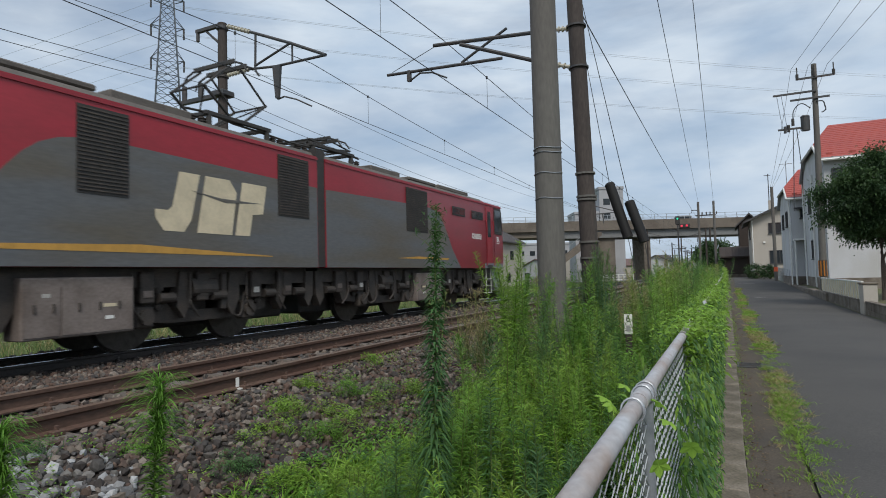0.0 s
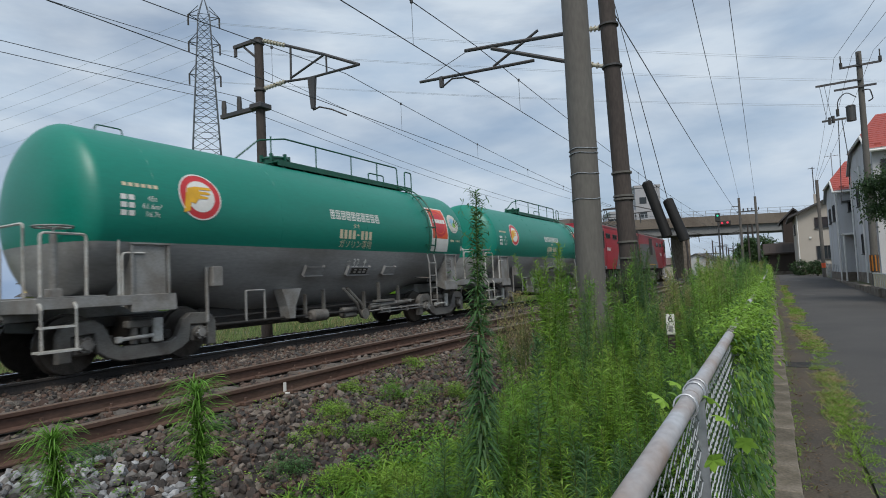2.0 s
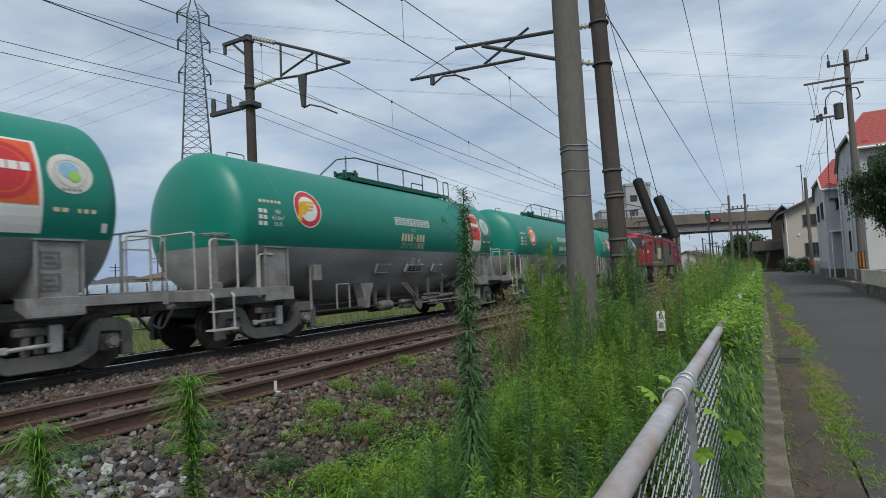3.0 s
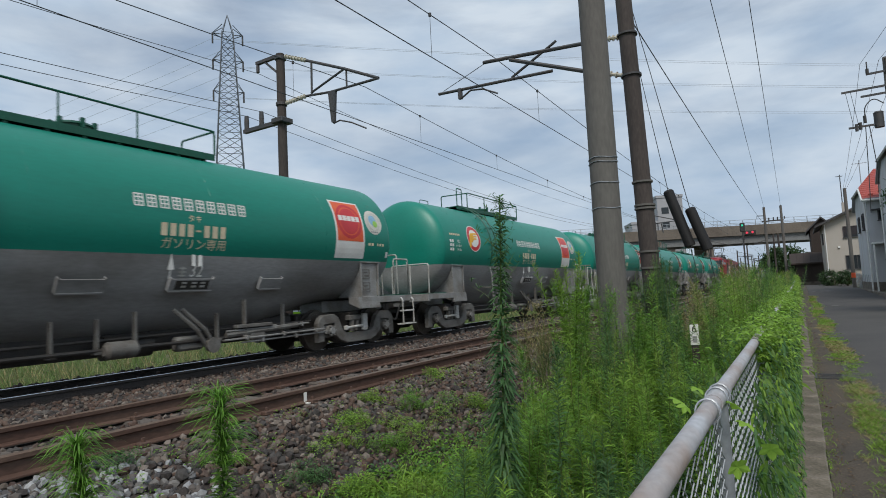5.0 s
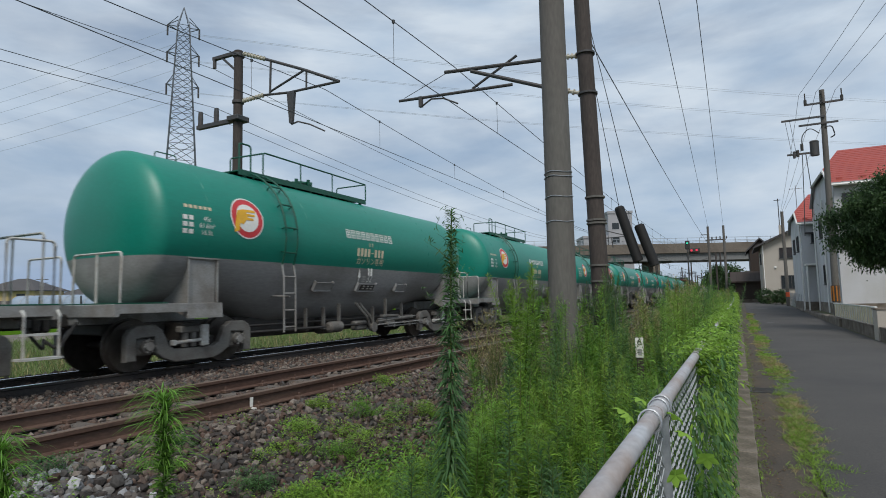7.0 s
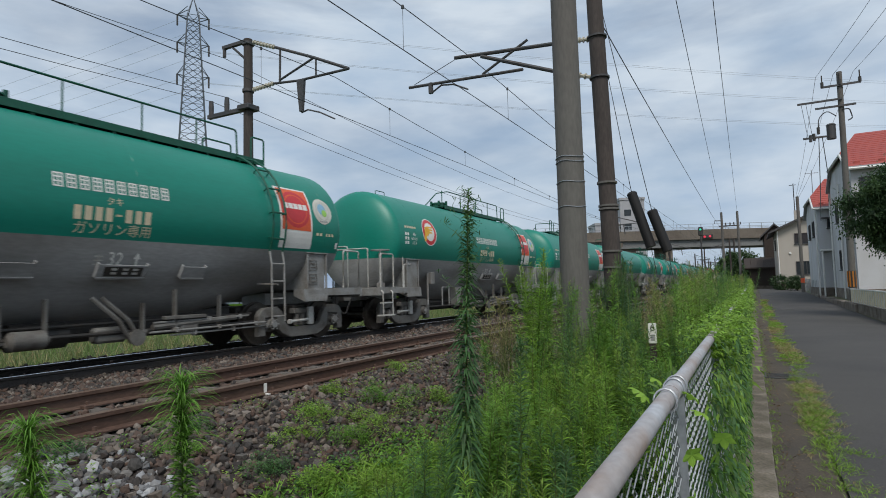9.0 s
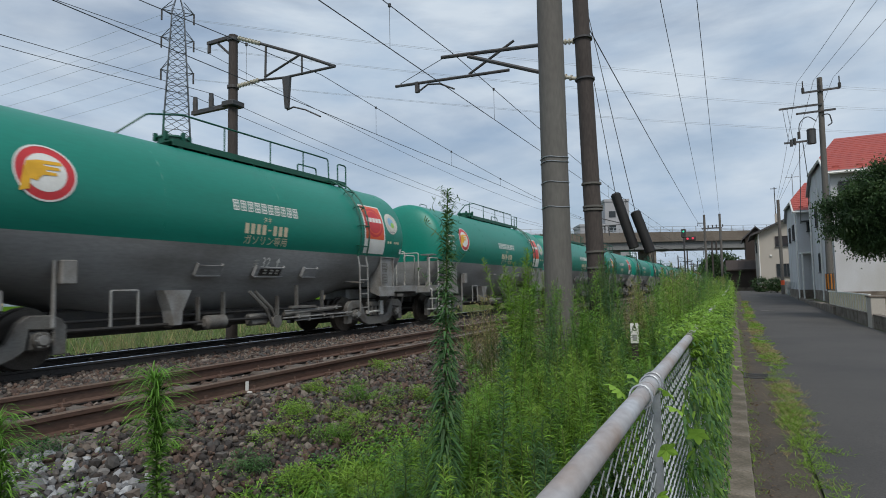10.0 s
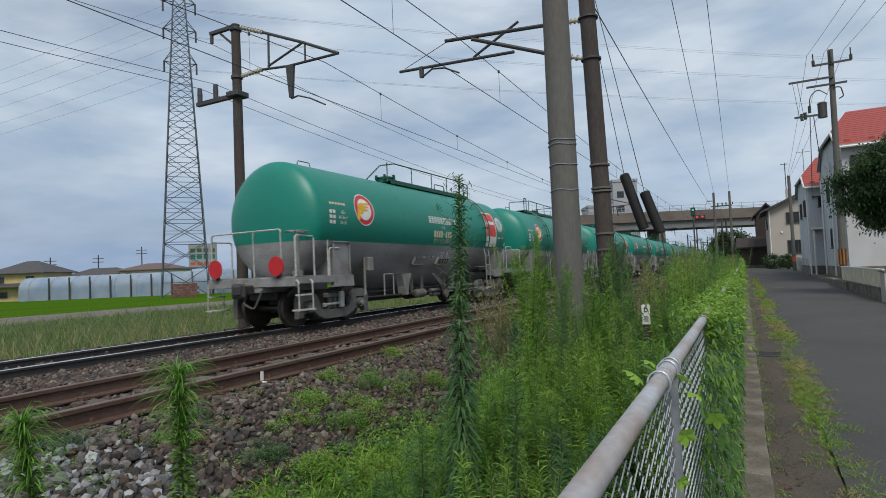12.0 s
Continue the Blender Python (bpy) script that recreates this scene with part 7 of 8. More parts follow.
    # far blocks beyond the line
    for x, y, w, d, z, lab in ((-23.4, 122, 5, 7, 19.3, "grey concrete apartment block beyond the bridge"), (-28.2, 120, 5, 7, 14.2, "pale lower wing beside the apartment block"), (-58, 150, 22, 12, 10, "distant grey flat-roofed building"), (-16, 190, 12, 8, 5, "distant pale low building beyond the bridge")):
        o = thing("far_building", lab, "building", at=pose(x, y, -0.3, 0, 0, 25))
        part("wall", box(bmesh.new(), 0, w, 0, d, 0, z), HAZEGREY, o)
        part("roof_parapet", box(bmesh.new(), -0.15, w + 0.15, -0.15, d + 0.15, z, z + 0.5), HAZEGREY, o)
        for i in range(int(w / 3)):
            for j in range(int(z / 3)):
                part("window", box(bmesh.new(), 0.8 + i * 3, 2.2 + i * 3, -0.06, 0.0, 1.0 + j * 3, 2.3 + j * 3), GLASS, o)
    rnd = random.Random(8)
    for i in range(15):
        x, y = -64 + i * 5.0 + rnd.uniform(-1, 1), rnd.uniform(140, 200)
        e = rnd.uniform(3.0, 5.2)
        gable_house("far_house", "small distant pale house beyond the bridge", x, y, rnd.uniform(6, 9), 7, -0.3, e, e + 1.8, rnd.choice([HAZEGREY, PLASTER, BEIGE]), rnd.choice([DARKROOF, MAUVEROOF]), 0.4, rnd.choice("xy"), rnd.uniform(-20, 20), (("S", 1.0, 1.0, 1.5, 1.2),))
    for i in range(12):
        y = rnd.uniform(115, 190)
        fp = pole("thin_pole", -0.06 * y - 5 + i * 1.1, y, 0, rnd.uniform(6, 8.5), 0.16, 0.12, POLEDARK, "thin distant utility pole beyond the bridge", "utility pole", group="far poles")
        part("cross_arm", box(bmesh.new(), -0.9, 0.9, -0.06, 0.06, 6.0, 6.14), STEELDARK, fp)
    wf = thing("trackside_fence", "low white pipe fence beyond the far track", "fence", at=pose(-17.5, 84, -0.1, 0, 0, 62))
    for k in range(9):
        part("post", box(bmesh.new(), k * 1.2 - 0.05, k * 1.2 + 0.05, -0.04, 0.04, 0, 1.3), WHITEPAINT, wf)
    for z in (0.5, 0.9, 1.25):
        part("rail", box(bmesh.new(), 0, 9.6, -0.03, 0.03, z, z + 0.07), WHITEPAINT, wf)
    bw = thing("block_wall", "low weathered red-brown block wall at the field edge", "wall", at=pose(-75.4, 58.8, -0.35, 0, 0, 40))
    for i in range(6):
        for j in range(5):
            part("wall_block", box(bmesh.new(), -1.9 + 0.62 * i + 0.3 * (j % 2), -1.3 + 0.62 * i + 0.3 * (j % 2), 0, 0.3 + rnd.uniform(0, 0.06), 0.42 * j, 0.42 * j + 0.4, 0.02), REDBLOCK, bw)
    for bear, h in ((62.1, 8.2), (58.7, 8.6), (55.4, 10.6)):
        x, y = -172 * math.sin(radians(bear)), 172 * math.cos(radians(bear))
        fp = pole("thin_pole", x, y, -0.4, h + 1.5, 0.17, 0.13, POLEDARK, "thin distant utility pole behind the farmhouses", "utility pole", group="far field poles")
        for z in (h, h + 0.9):
            part("cross_arm", box(bmesh.new(), -1.3, 1.3, -0.08, 0.08, z, z + 0.16, 0, Matrix.Rotation(0.9, 4, "Z")), STEELDARK, fp)
    sg = thing("field_sign", "pale roadside signboard with green and red writing in the field", "sign", at=pose(-87.0, 72.0, 1.2, 0, 0, 50))
    part("board", box(bmesh.new(), -2.4, 2.4, -0.1, 0.1, 3.2, 7.7), HAZEGREY, sg)
    for x in (-2.0, 2.0):
        part("post", box(bmesh.new(), x - 0.12, x + 0.12, 0.1, 0.3, -1.6, 7.2), GALV, sg)
    for z, h, m in ((6.1, 0.7, LEAF_DARK), (4.9, 0.8, GREEN), (3.8, 0.5, ORANGE)):
        for k in range(4):
            part("writing_bar", box(bmesh.new(), -2.1 + k * 1.1, -1.3 + k * 1.1, -0.115, -0.1, z, z + h), m, sg)


def build_epole():
    p = pole("utility_pole", 4.27, 34.2, 0.05, 11.9, 0.165, 0.12, POLECON, "grey concrete utility pole with transformer and cross-arms", "utility pole", lean=(0.1, 0))
    for z, x0, x1, y in ((11.1, -0.5, 1.15, 0), (10.4, -1.55, 0.35, 0), (10.05, -0.8, 0.9, 0), (8.6, -1.4, -0.4, 0)):
        part("cross_arm", box(bmesh.new(), x0 - 0.22, x1 - 0.22, -0.2, -0.12, z, z + 0.09), STEELDARK, p)
    for x in (-0.66, 0.07, 0.9):
        b = bmesh.new()
        tube(b, (x, -0.16, 11.15), (x, -0.16, 11.4), 0.07, seg=8)
        tube(b, (x, -0.16, 11.4), (x, -0.16, 11.75), 0.03, seg=6)
        part("insulator", b, DARK, p)
    tf = bmesh.new()
    tube(tf, (-0.4, -0.05, 8.5), (-0.4, -0.05, 9.2), 0.2, seg=18)
    tube(tf, (-0.4, -0.05, 9.2), (-0.4, -0.05, 9.27), 0.22, 0.16, seg=18)
    part("transformer", tf, STEELDARK, p, "dark grey pole transformer")
    for x, z in ((-1.3, 8.6), (-1.15, 8.65), (-0.95, 8.95)):
        part("fuse_cutout", tube(bmesh.new(), (x, -0.16, z - 0.15), (x, -0.16, z + 0.2), 0.07, seg=8), STEELDARK if x < -1.2 else DARK, p)
    wl = bmesh.new()
    run(wl, bent([(-0.95, -0.2, 8.9), (-0.92, -0.2, 9.6), (-0.55, -0.2, 9.95), (-0.15, -0.15, 9.6)], 0.3), 0.025, 5)
    run(wl, bent([(0.1, -0.15, 9.9), (0.4, -0.2, 9.9), (0.5, -0.2, 9.4), (0.3, -0.2, 9.3)], 0.2), 0.03, 5)
    for x in (-1.6, -1.4):
        tube(wl, (x, -0.16, 10.4), (x + 0.2, -0.16, 8.6), 0.01, seg=4)
    run(wl, [(-0.95, -0.16, 8.6), (-1.05, -0.3, 6.0), (-1.15, -0.6, 4.4)], 0.02, 5)
    run(wl, [(-0.8, -0.16, 8.6), (-0.6, 0.3, 6.4), (-0.5, 2.0, 5.6)], 0.02, 5)
    part("service_cable", wl, WIRE, p)
    bd = bmesh.new()
    tube(bd, (0.01, 0, 1.1), (0.015, 0, 1.9), 0.18, 0.178, seg=20)
    band = part("warning_band", bd, DARK, p, "black warning band with orange stripes")
    stripe = mat("orange_stripe", (0.42, 0.15, 0.012), 0.5, var=0.2)
    for k in range(8):
        a = k * math.pi / 4
        st = bmesh.new()
        box(st, 0.17, 0.188, -0.03, 0.03, 1.12, 1.88, 0, Matrix.Rotation(a + 0.2, 4, "Z") )
        part("stripe", st, stripe, band)
    for x in (-0.66, 0.07, 0.9):
        cable("distribution_wire", [(4.02 + x, 34.0, 11.75), (7.5 + x * 1.2, 4, 13.0), (9, -20, 12.5)], 0.009, 0.5, WIRE, "dark distribution wire over the lane")
        cable("distribution_wire", [(4.02 + x, 34.0, 11.75), (3.8 + x * 0.15, 58, 8.7)], 0.009, 0.3, WIRE, "dark distribution wire over the lane")
    q = pole("utility_pole", 3.8, 58.0, 0.4, 8.75, 0.15, 0.12, POLECON, "slim grey concrete pole beside the lane", "utility pole")
    bd = bmesh.new()
    tube(bd, (0, 0, 0.9), (0, 0, 1.3), 0.155, seg=16)
    part("warning_band", bd, ORANGE, q)


# ---- fence ----
def build_fence():
    f = thing("chain_link_fence", "grey chain-link fence with rust-stained pipe top rail", "fence", kind="structure")
    X, top = -0.245, 1.295
    for y0, y1 in ((-2.2, 3.36), (3.36, 3.4), (3.42, 9.0), (9.0, 40.0)):
        if y1 - y0 < 0.1:
            continue
        n = 8
        bm = run(bmesh.new(), [(X, y0 + (y1 - y0) * k / n, top + road_z(y0 + (y1 - y0) * k / n) * 0.8) for k in range(n + 1)], 0.0225, 14)
        part("top_rail", bm, RUSTGALV, f, "galvanised top rail with rust patches", smooth=True)
    jo = bmesh.new()
    tube(jo, (X, 1.72, top), (X, 1.95, top), 0.0252, seg=14)
    part("rail_sleeve", jo, RUSTGALV, f, smooth=True)
    wr = bmesh.new()
    for y in (1.62, 1.8, 1.86):
        run(wr, [(X + 0.029 * math.cos(k * math.pi / 8), y + 0.01 * math.sin(k * math.pi / 8), top + 0.029 * math.sin(k * math.pi / 8)) for k in range(17)], 0.003, 5)
    part("tie_wire", wr, GALV, f)
    for k in range(-1, 16):
        y = 1.86 + k * 2.0
        part("post", tube(bmesh.new(), (X, y, -0.1), (X, y, top + road_z(y) * 0.8), 0.021, seg=12), GALV, f, smooth=True)
    # woven mesh
    V, F = [], []
    p, zb, zt = 0.085, 0.06, top - 0.02
    n = int((zt - zb) / (p / 2))
    def seg3(a, b, r=0.0017):
        a, b = np.array(a), np.array(b)
        d = (b - a) / np.linalg.norm(b - a)
        s1 = np.cross(d, (1, 0, 0))
        s1 /= np.linalg.norm(s1)
        s2 = np.cross(d, s1)
        k = len(V)
        for c in (a, b):
            for q in range(3):
                V.append(tuple(c + r * (math.cos(q * 2.094) * s1 + math.sin(q * 2.094) * s2)))
        for q in range(3):
            F.append((k + q, k + (q + 1) % 3, k + 3 + (q + 1) % 3, k + 3 + q))
    m = 0
    y = 0.35
    while y < 9.0:
        for j in range(n):
            z = zb + j * p / 2
            o = p / 2 if j % 2 else 0
            seg3((X - 0.004, y + o, z), (X + 0.004, y + o + p / 2, z + p / 2))
            seg3((X + 0.004, y + o, z), (X - 0.004, y + o - p / 2, z + p / 2))
        y += p
    o = new("wire_mesh", mesh_of("wire_mesh", V, F, GALV))
    o.parent = f
    tagged(o, "galvanised diamond wire mesh", kind="stuff")


def build_signs():
    s = thing("distance_post", "small white post with the figure 6 among the weeds", "marker post", at=pose(-1.35, 8.85, 0.0, 0, 0, 12))
    part("post", box(bmesh.new(), -0.045, 0.045, -0.03, 0.03, -0.1, 0.73, 0.006), POLEDARK, s)
    part("plate", box(bmesh.new(), -0.058, 0.058, -0.045, -0.03, 0.73, 1.02, 0.006), WHITEPAINT, s)
    part("plate_back", box(bmesh.new(), -0.05, 0.05, -0.03, 0.03, 0.73, 1.0, 0.006), POLEDARK, s)
    v, f = letters("6", 0.15)
    o = new("figure", mesh_of("figure", [(a, -0.047, 0.955 + b) for a, b in v], f, DARK))
    o.parent = s
    p = bmesh.new()
    box(p, -0.03, 0.03, -0.047, -0.0455, 0.77, 0.86)
    part("lower_mark", p, TANKGREY, s)
    r = thing("rail_paint_mark", "white paint mark on the rail foot", "paint mark", at=pose(-4.44, 4.35, 0.58))
    pm = bmesh.new()
    box(pm, 0.0, 0.006, -0.02, 0.02, 0.0, 0.11)
    box(pm, 0.0, 0.07, -0.03, 0.1, 0.0, 0.012)
    part("mark", pm, WHITEPAINT, r)


# ---- plants ----
class Leaves:
    """Collects narrow bent leaves and thin stems into one mesh."""

    def __init__(self, seed):
        self.rnd, self.V, self.F, self.n = np.random.RandomState(seed), [], [], 0

    def add(self, P, D, length, width, droop):
        P, D = np.atleast_2d(P).astype(float), np.atleast_2d(D).astype(float)
        n = len(P)
        length, width, droop = (np.broadcast_to(np.asarray(v, float), (n,))[:, None] for v in (length, width, droop))
        D = D / np.linalg.norm(D, axis=1)[:, None]
        S = np.cross(D, np.array([0, 0, 1.0]) + self.rnd.normal(0, 0.35, (n, 3)))
        S /= np.linalg.norm(S, axis=1)[:, None] + 1e-9
        down = np.array([0, 0, -1.0])
        mid = P + D * length * 0.5 + down * droop * length * 0.25
        tip = P + D * length * 0.97 + down * droop * length
        v = np.stack([P - S * width * 0.25, P + S * width * 0.25, mid - S * width * 0.5, mid + S * width * 0.5, tip], 1).reshape(-1, 3)
        base = self.n + 5 * np.arange(n)[:, None]
        self.V.append(v)
        self.F += (base + np.array([0, 1, 3, 2])).tolist() + (base + np.array([2, 3, 4])).tolist()
        self.n += 5 * n

    def stalk(self, pts, r):
        pts = np.asarray(pts, float)
        ang = np.array([0, 2.094, 4.189])
        rr = np.linspace(r, r * 0.35, len(pts))
        v = np.concatenate([p + q * np.stack([np.cos(ang), np.sin(ang), 0 * ang], 1) for p, q in zip(pts, rr)])
        for i in range(len(pts) - 1):
            a = self.n + 3 * i
            self.F += [[a, a + 1, a + 4, a + 3], [a + 1, a + 2, a + 5, a + 4], [a + 2, a, a + 3, a + 5]]
        self.V.append(v)
        self.n += len(v)

    def mesh(self, name, material):
        return mesh_of(name, np.concatenate(self.V).tolist(), self.F, material)


def goldenrod(lv, st, x, y, z, h, leaf=0.1, per=48, lean=None, bare=0.15, plume=0.0, wide=0.072, sag=0.45):
    """One upright weed stem clothed in narrow leaves."""
    rnd = lv.rnd
    lean = rnd.normal(0, 0.07, 2) * h if lean is None else np.array(lean)
    t = np.linspace(0, 1, 6)
    pts = np.stack([x + lean[0] * t ** 2, y + lean[1] * t ** 2, z + h * t], 1)
    st.stalk(pts, 0.004 + 0.0022 * h)
    n = max(6, int(per * h))
    s = bare + (1 - bare) * (np.arange(n) + rnd.rand(n)) / n
    a = np.arange(n) * 2.4 + rnd.normal(0, 0.3, n)
    up = 0.25 + 0.75 * s ** 2 + rnd.normal(0, 0.15, n)
    P = np.stack([x + lean[0] * s ** 2, y + lean[1] * s ** 2, z + h * s], 1)
    D = np.stack([np.cos(a), np.sin(a), up], 1)
    size = leaf * (1.15 - 0.6 * s ** 3) * rnd.uniform(0.75, 1.25, n)
    lv.add(P, D, size, size * wide + 0.0015, sag - 0.3 * s + rnd.uniform(0, 0.3, n))
    if plume:
        m = int(10 + 26 * plume)
        for k in range(m):
            u = 1 - plume * rnd.rand() * 0.9
            b = rnd.uniform(0, 6.28)
            base = np.array([x + lean[0] * u * u, y + lean[1] * u * u, z + h * u])
            ln = 0.05 + 0.32 * (1 - u) / max(plume, 0.1) * rnd.uniform(0.5, 1.2) * plume * 2
            d = np.array([math.cos(b), math.sin(b), 1.0])
            st.stalk([base, base + d * ln * 0.5, base + d * ln * 0.9 + np.array([0, 0, -0.02])], 0.002)
            q = rnd.rand(9)
            lv.add(base + np.outer(q, d * ln), rnd.normal(0, 1, (9, 3)) + np.array([0, 0, 0.8]), 0.035, 0.005, 0.2)


def tuft(lv, x, y, z, n, length, width, spread=0.6, droop=0.5):
    rnd = lv.rnd
    P = np.stack([x + rnd.normal(0, 0.05, n), y + rnd.normal(0, 0.05, n), np.full(n, z)], 1)
    a = rnd.uniform(0, 6.28, n)
    D = np.stack([np.cos(a) * spread, np.sin(a) * spread, np.ones(n)], 1)
    L = length * rnd.uniform(0.5, 1.15, n)
    lv.add(P, D, L, width, droop * rnd.uniform(0.3, 1.2, n))


def bush(lv, x, y, z, rx, h, n, leaf):
    """A low loose clump of small leaves."""
    rnd = lv.rnd
    a, q = rnd.uniform(0, 6.28, n), np.sqrt(rnd.rand(n))
    zz = rnd.rand(n) ** 0.8
    P = np.stack([x + rx * q * np.cos(a) * (1 - 0.4 * zz), y + rx * q * np.sin(a) * (1 - 0.4 * zz), z + h * zz], 1)
    D = np.stack([np.cos(a), np.sin(a), rnd.uniform(0.1, 1.2, n)], 1)
    lv.add(P, D, leaf * rnd.uniform(0.6, 1.3, n), leaf * 0.4, 0.4)


def stuff(name, lv, material, label, category="weeds"):
    ob = new(name, lv.mesh(name, material))
    return tagged(ob, label, category, kind="stuff")


def verge_height(x, y):
    """How tall the weeds stand: low on the ballast's foot, tall towards the fence and down the line."""
    side = np.interp(x, (-3.0, -2.5, -2.0, -1.5, -0.9, -0.3), (0.14, 0.28, 0.64, 1.0, 1.2, 1.12))
    return side * np.interp(y, (1.0, 2.6, 4.0, 6.0, 12.0, 40.0), (0.42, 0.6, 0.85, 1.1, 1.2, 1.2))


def build_weeds():
    rnd = np.random.RandomState(21)
    stem, fresh, dark, pale, dry = Leaves(1), Leaves(2), Leaves(3), Leaves(4), Leaves(5)
    # stands of weeds, each of one kind and height, with gaps between them
    def clear(x, y, h):
        """The height that a stem may have here, or none beside poles and posts."""
        if (x + 2.07) ** 2 + (y - 7.45) ** 2 < 0.06 or (x + 2.27) ** 2 + (y - 11) ** 2 < 0.05 or (abs(x + 1.35) < 0.25 and 7.3 < y < 9.0):
            return 0
        if abs(x + 0.1525 * y) < 0.17 and y < 9:
            h = min(h, 1.38 - 0.097 * y)
        if math.degrees(math.atan2(-x, y)) > 37:
            h = min(h, 0.36)
        return h

    for y0, y1, stands, per, leaf in ((1.5, 4.2, 84, 230, 0.08), (4.2, 9, 112, 160, 0.1), (9, 18, 105, 70, 0.13), (18, 40, 80, 24, 0.2), (40, 75, 45, 12, 0.32)):
        for _ in range(stands):
            cy = rnd.uniform(y0, y1)
            cx = -0.44 - 2.05 * rnd.rand() ** 1.15
            if cx < -1.9 and cy > 12:
                cx += 0.5
            tall = rnd.choice((0.42, 0.55, 0.7, 0.8, 0.95, 1.22) if cy < 9 else (0.5, 0.7, 0.85, 1.0, 1.2, 1.3))
            pick = rnd.rand()
            lv = fresh if pick < 0.42 else pale if pick < 0.7 else dark if pick < 0.93 or cy < 5.5 else dry
            r = rnd.uniform(0.1, 0.24) * (1 + cy / 30)
            for _k in range(rnd.randint(7, 15)):
                x, y = cx + rnd.normal(0, r), cy + rnd.normal(0, r * 1.3)
                if x > -0.34 or x < -2.9:
                    continue
                h = clear(x, y, verge_height(x, y) * tall * rnd.uniform(0.75, 1.1))
                if h > 0.08:
                    goldenrod(lv, stem, x, y, ground_z(x, y), h, leaf * rnd.uniform(0.8, 1.3), per, plume=0.25 if lv is dry else 0.0, wide=0.07)
    # tall columns that stand out above the rest
    for x, y, h, pl in ((-1.6, 4.5, 1.35, 0.2), (-1.42, 5.0, 1.5, 0.25), (-1.75, 6.2, 1.55, 0.3), (-1.2, 4.1, 1.25, 0.2), (-2.25, 6.6, 1.85, 0.15), (-2.32, 6.9, 1.8, 0.2), (-2.2, 6.4, 1.6, 0.2), (-1.85, 6.3, 1.75, 0.3), (-1.8, 6.6, 1.7, 0.2), (-1.95, 9.6, 1.9, 0.3), (-2.1, 10.4, 2.0, 0.2), (-2.0, 10.6, 1.9, 0.2), (-2.5, 10.6, 1.8, 0.2), (-1.0, 5.6, 1.3, 0.2), (-0.8, 12.5, 1.7, 0.2), (-1.1, 15, 1.8, 0.2), (-1.4, 19, 1.9, 0.2), (-1.0, 22, 2.0, 0.2), (-0.9, 26, 2.1, 0.2)):
        for q in range(3):
            goldenrod((fresh, pale, dark)[int(10 * y + q) % 3 if y < 9 else 2], stem, x + rnd.normal(0, 0.05), y + rnd.normal(0, 0.07), ground_z(x, y), h * rnd.uniform(0.8, 1.05), 0.085, 190, plume=pl if q == 0 else 0.0, wide=0.075)
    for cx, cy, h, r, n, lv in ((-1.92, 5.5, 1.95, 0.06, 7, pale), (-2.0, 5.75, 1.6, 0.1, 8, fresh), (-1.48, 6.1, 1.72, 0.07, 5, fresh), (-1.3, 6.4, 1.25, 0.12, 6, pale), (-1.05, 5.0, 0.95, 0.15, 10, pale), (-1.75, 4.7, 1.05, 0.14, 10, fresh), (-1.5, 4.0, 0.9, 0.18, 14, pale), (-1.15, 3.2, 0.8, 0.16, 12, dark), (-2.08, 10.3, 2.1, 0.14, 14, dark), (-1.35, 13.5, 1.85, 0.3, 22, dark), (-1.3, 16.5, 2.0, 0.4, 26, dark), (-1.2, 20.0, 2.1, 0.5, 26, dark), (-1.1, 25.0, 2.2, 0.6, 24, dark)):
        for _k in range(n):
            x, y = cx + rnd.normal(0, r), cy + rnd.normal(0, r * 1.4)
            hh = clear(x, y, h * rnd.uniform(0.72, 1.03))
            if hh:
                goldenrod(lv, stem, x, y, ground_z(x, y), hh, 0.095 + 0.004 * cy, 190 if cy < 9 else 80, plume=0.22 if _k % 3 == 0 else 0.0, wide=0.075)
    for k in range(60):
        a, r = rnd.uniform(0, 6.28), rnd.uniform(0.2, 0.42)
        x, y = -2.27 + r * math.cos(a), 11 + r * math.sin(a)
        goldenrod(dark, stem, x, y, 0.05, rnd.uniform(0.8, 1.9), 0.11, 75)
    # dry reddish seed heads before the big pole
    for k in range(24):
        x, y = rnd.normal(-2.42, 0.16), rnd.normal(6.3, 0.7)
        goldenrod(dry, stem, x, y, ground_z(x, y), rnd.uniform(0.8, 1.3), 0.05, 40, plume=0.6)
    # undergrowth and grass
    for y0, y1, n in ((1.4, 4.5, 420), (4.5, 10, 420), (10, 24, 320)):
        for _ in range(n):
            y, x = rnd.uniform(y0, y1), -0.36 - 2.5 * rnd.rand()
            z, h = ground_z(x, y), verge_height(x, y)
            if rnd.rand() < 0.5:
                tuft(pale if rnd.rand() < 0.5 else fresh, x, y, z, 16, min(h * 0.8, 0.5), 0.011)
            else:
                bush(fresh if rnd.rand() < 0.75 else dark, x, y, z, 0.18, h * 0.6, 70, 0.045)
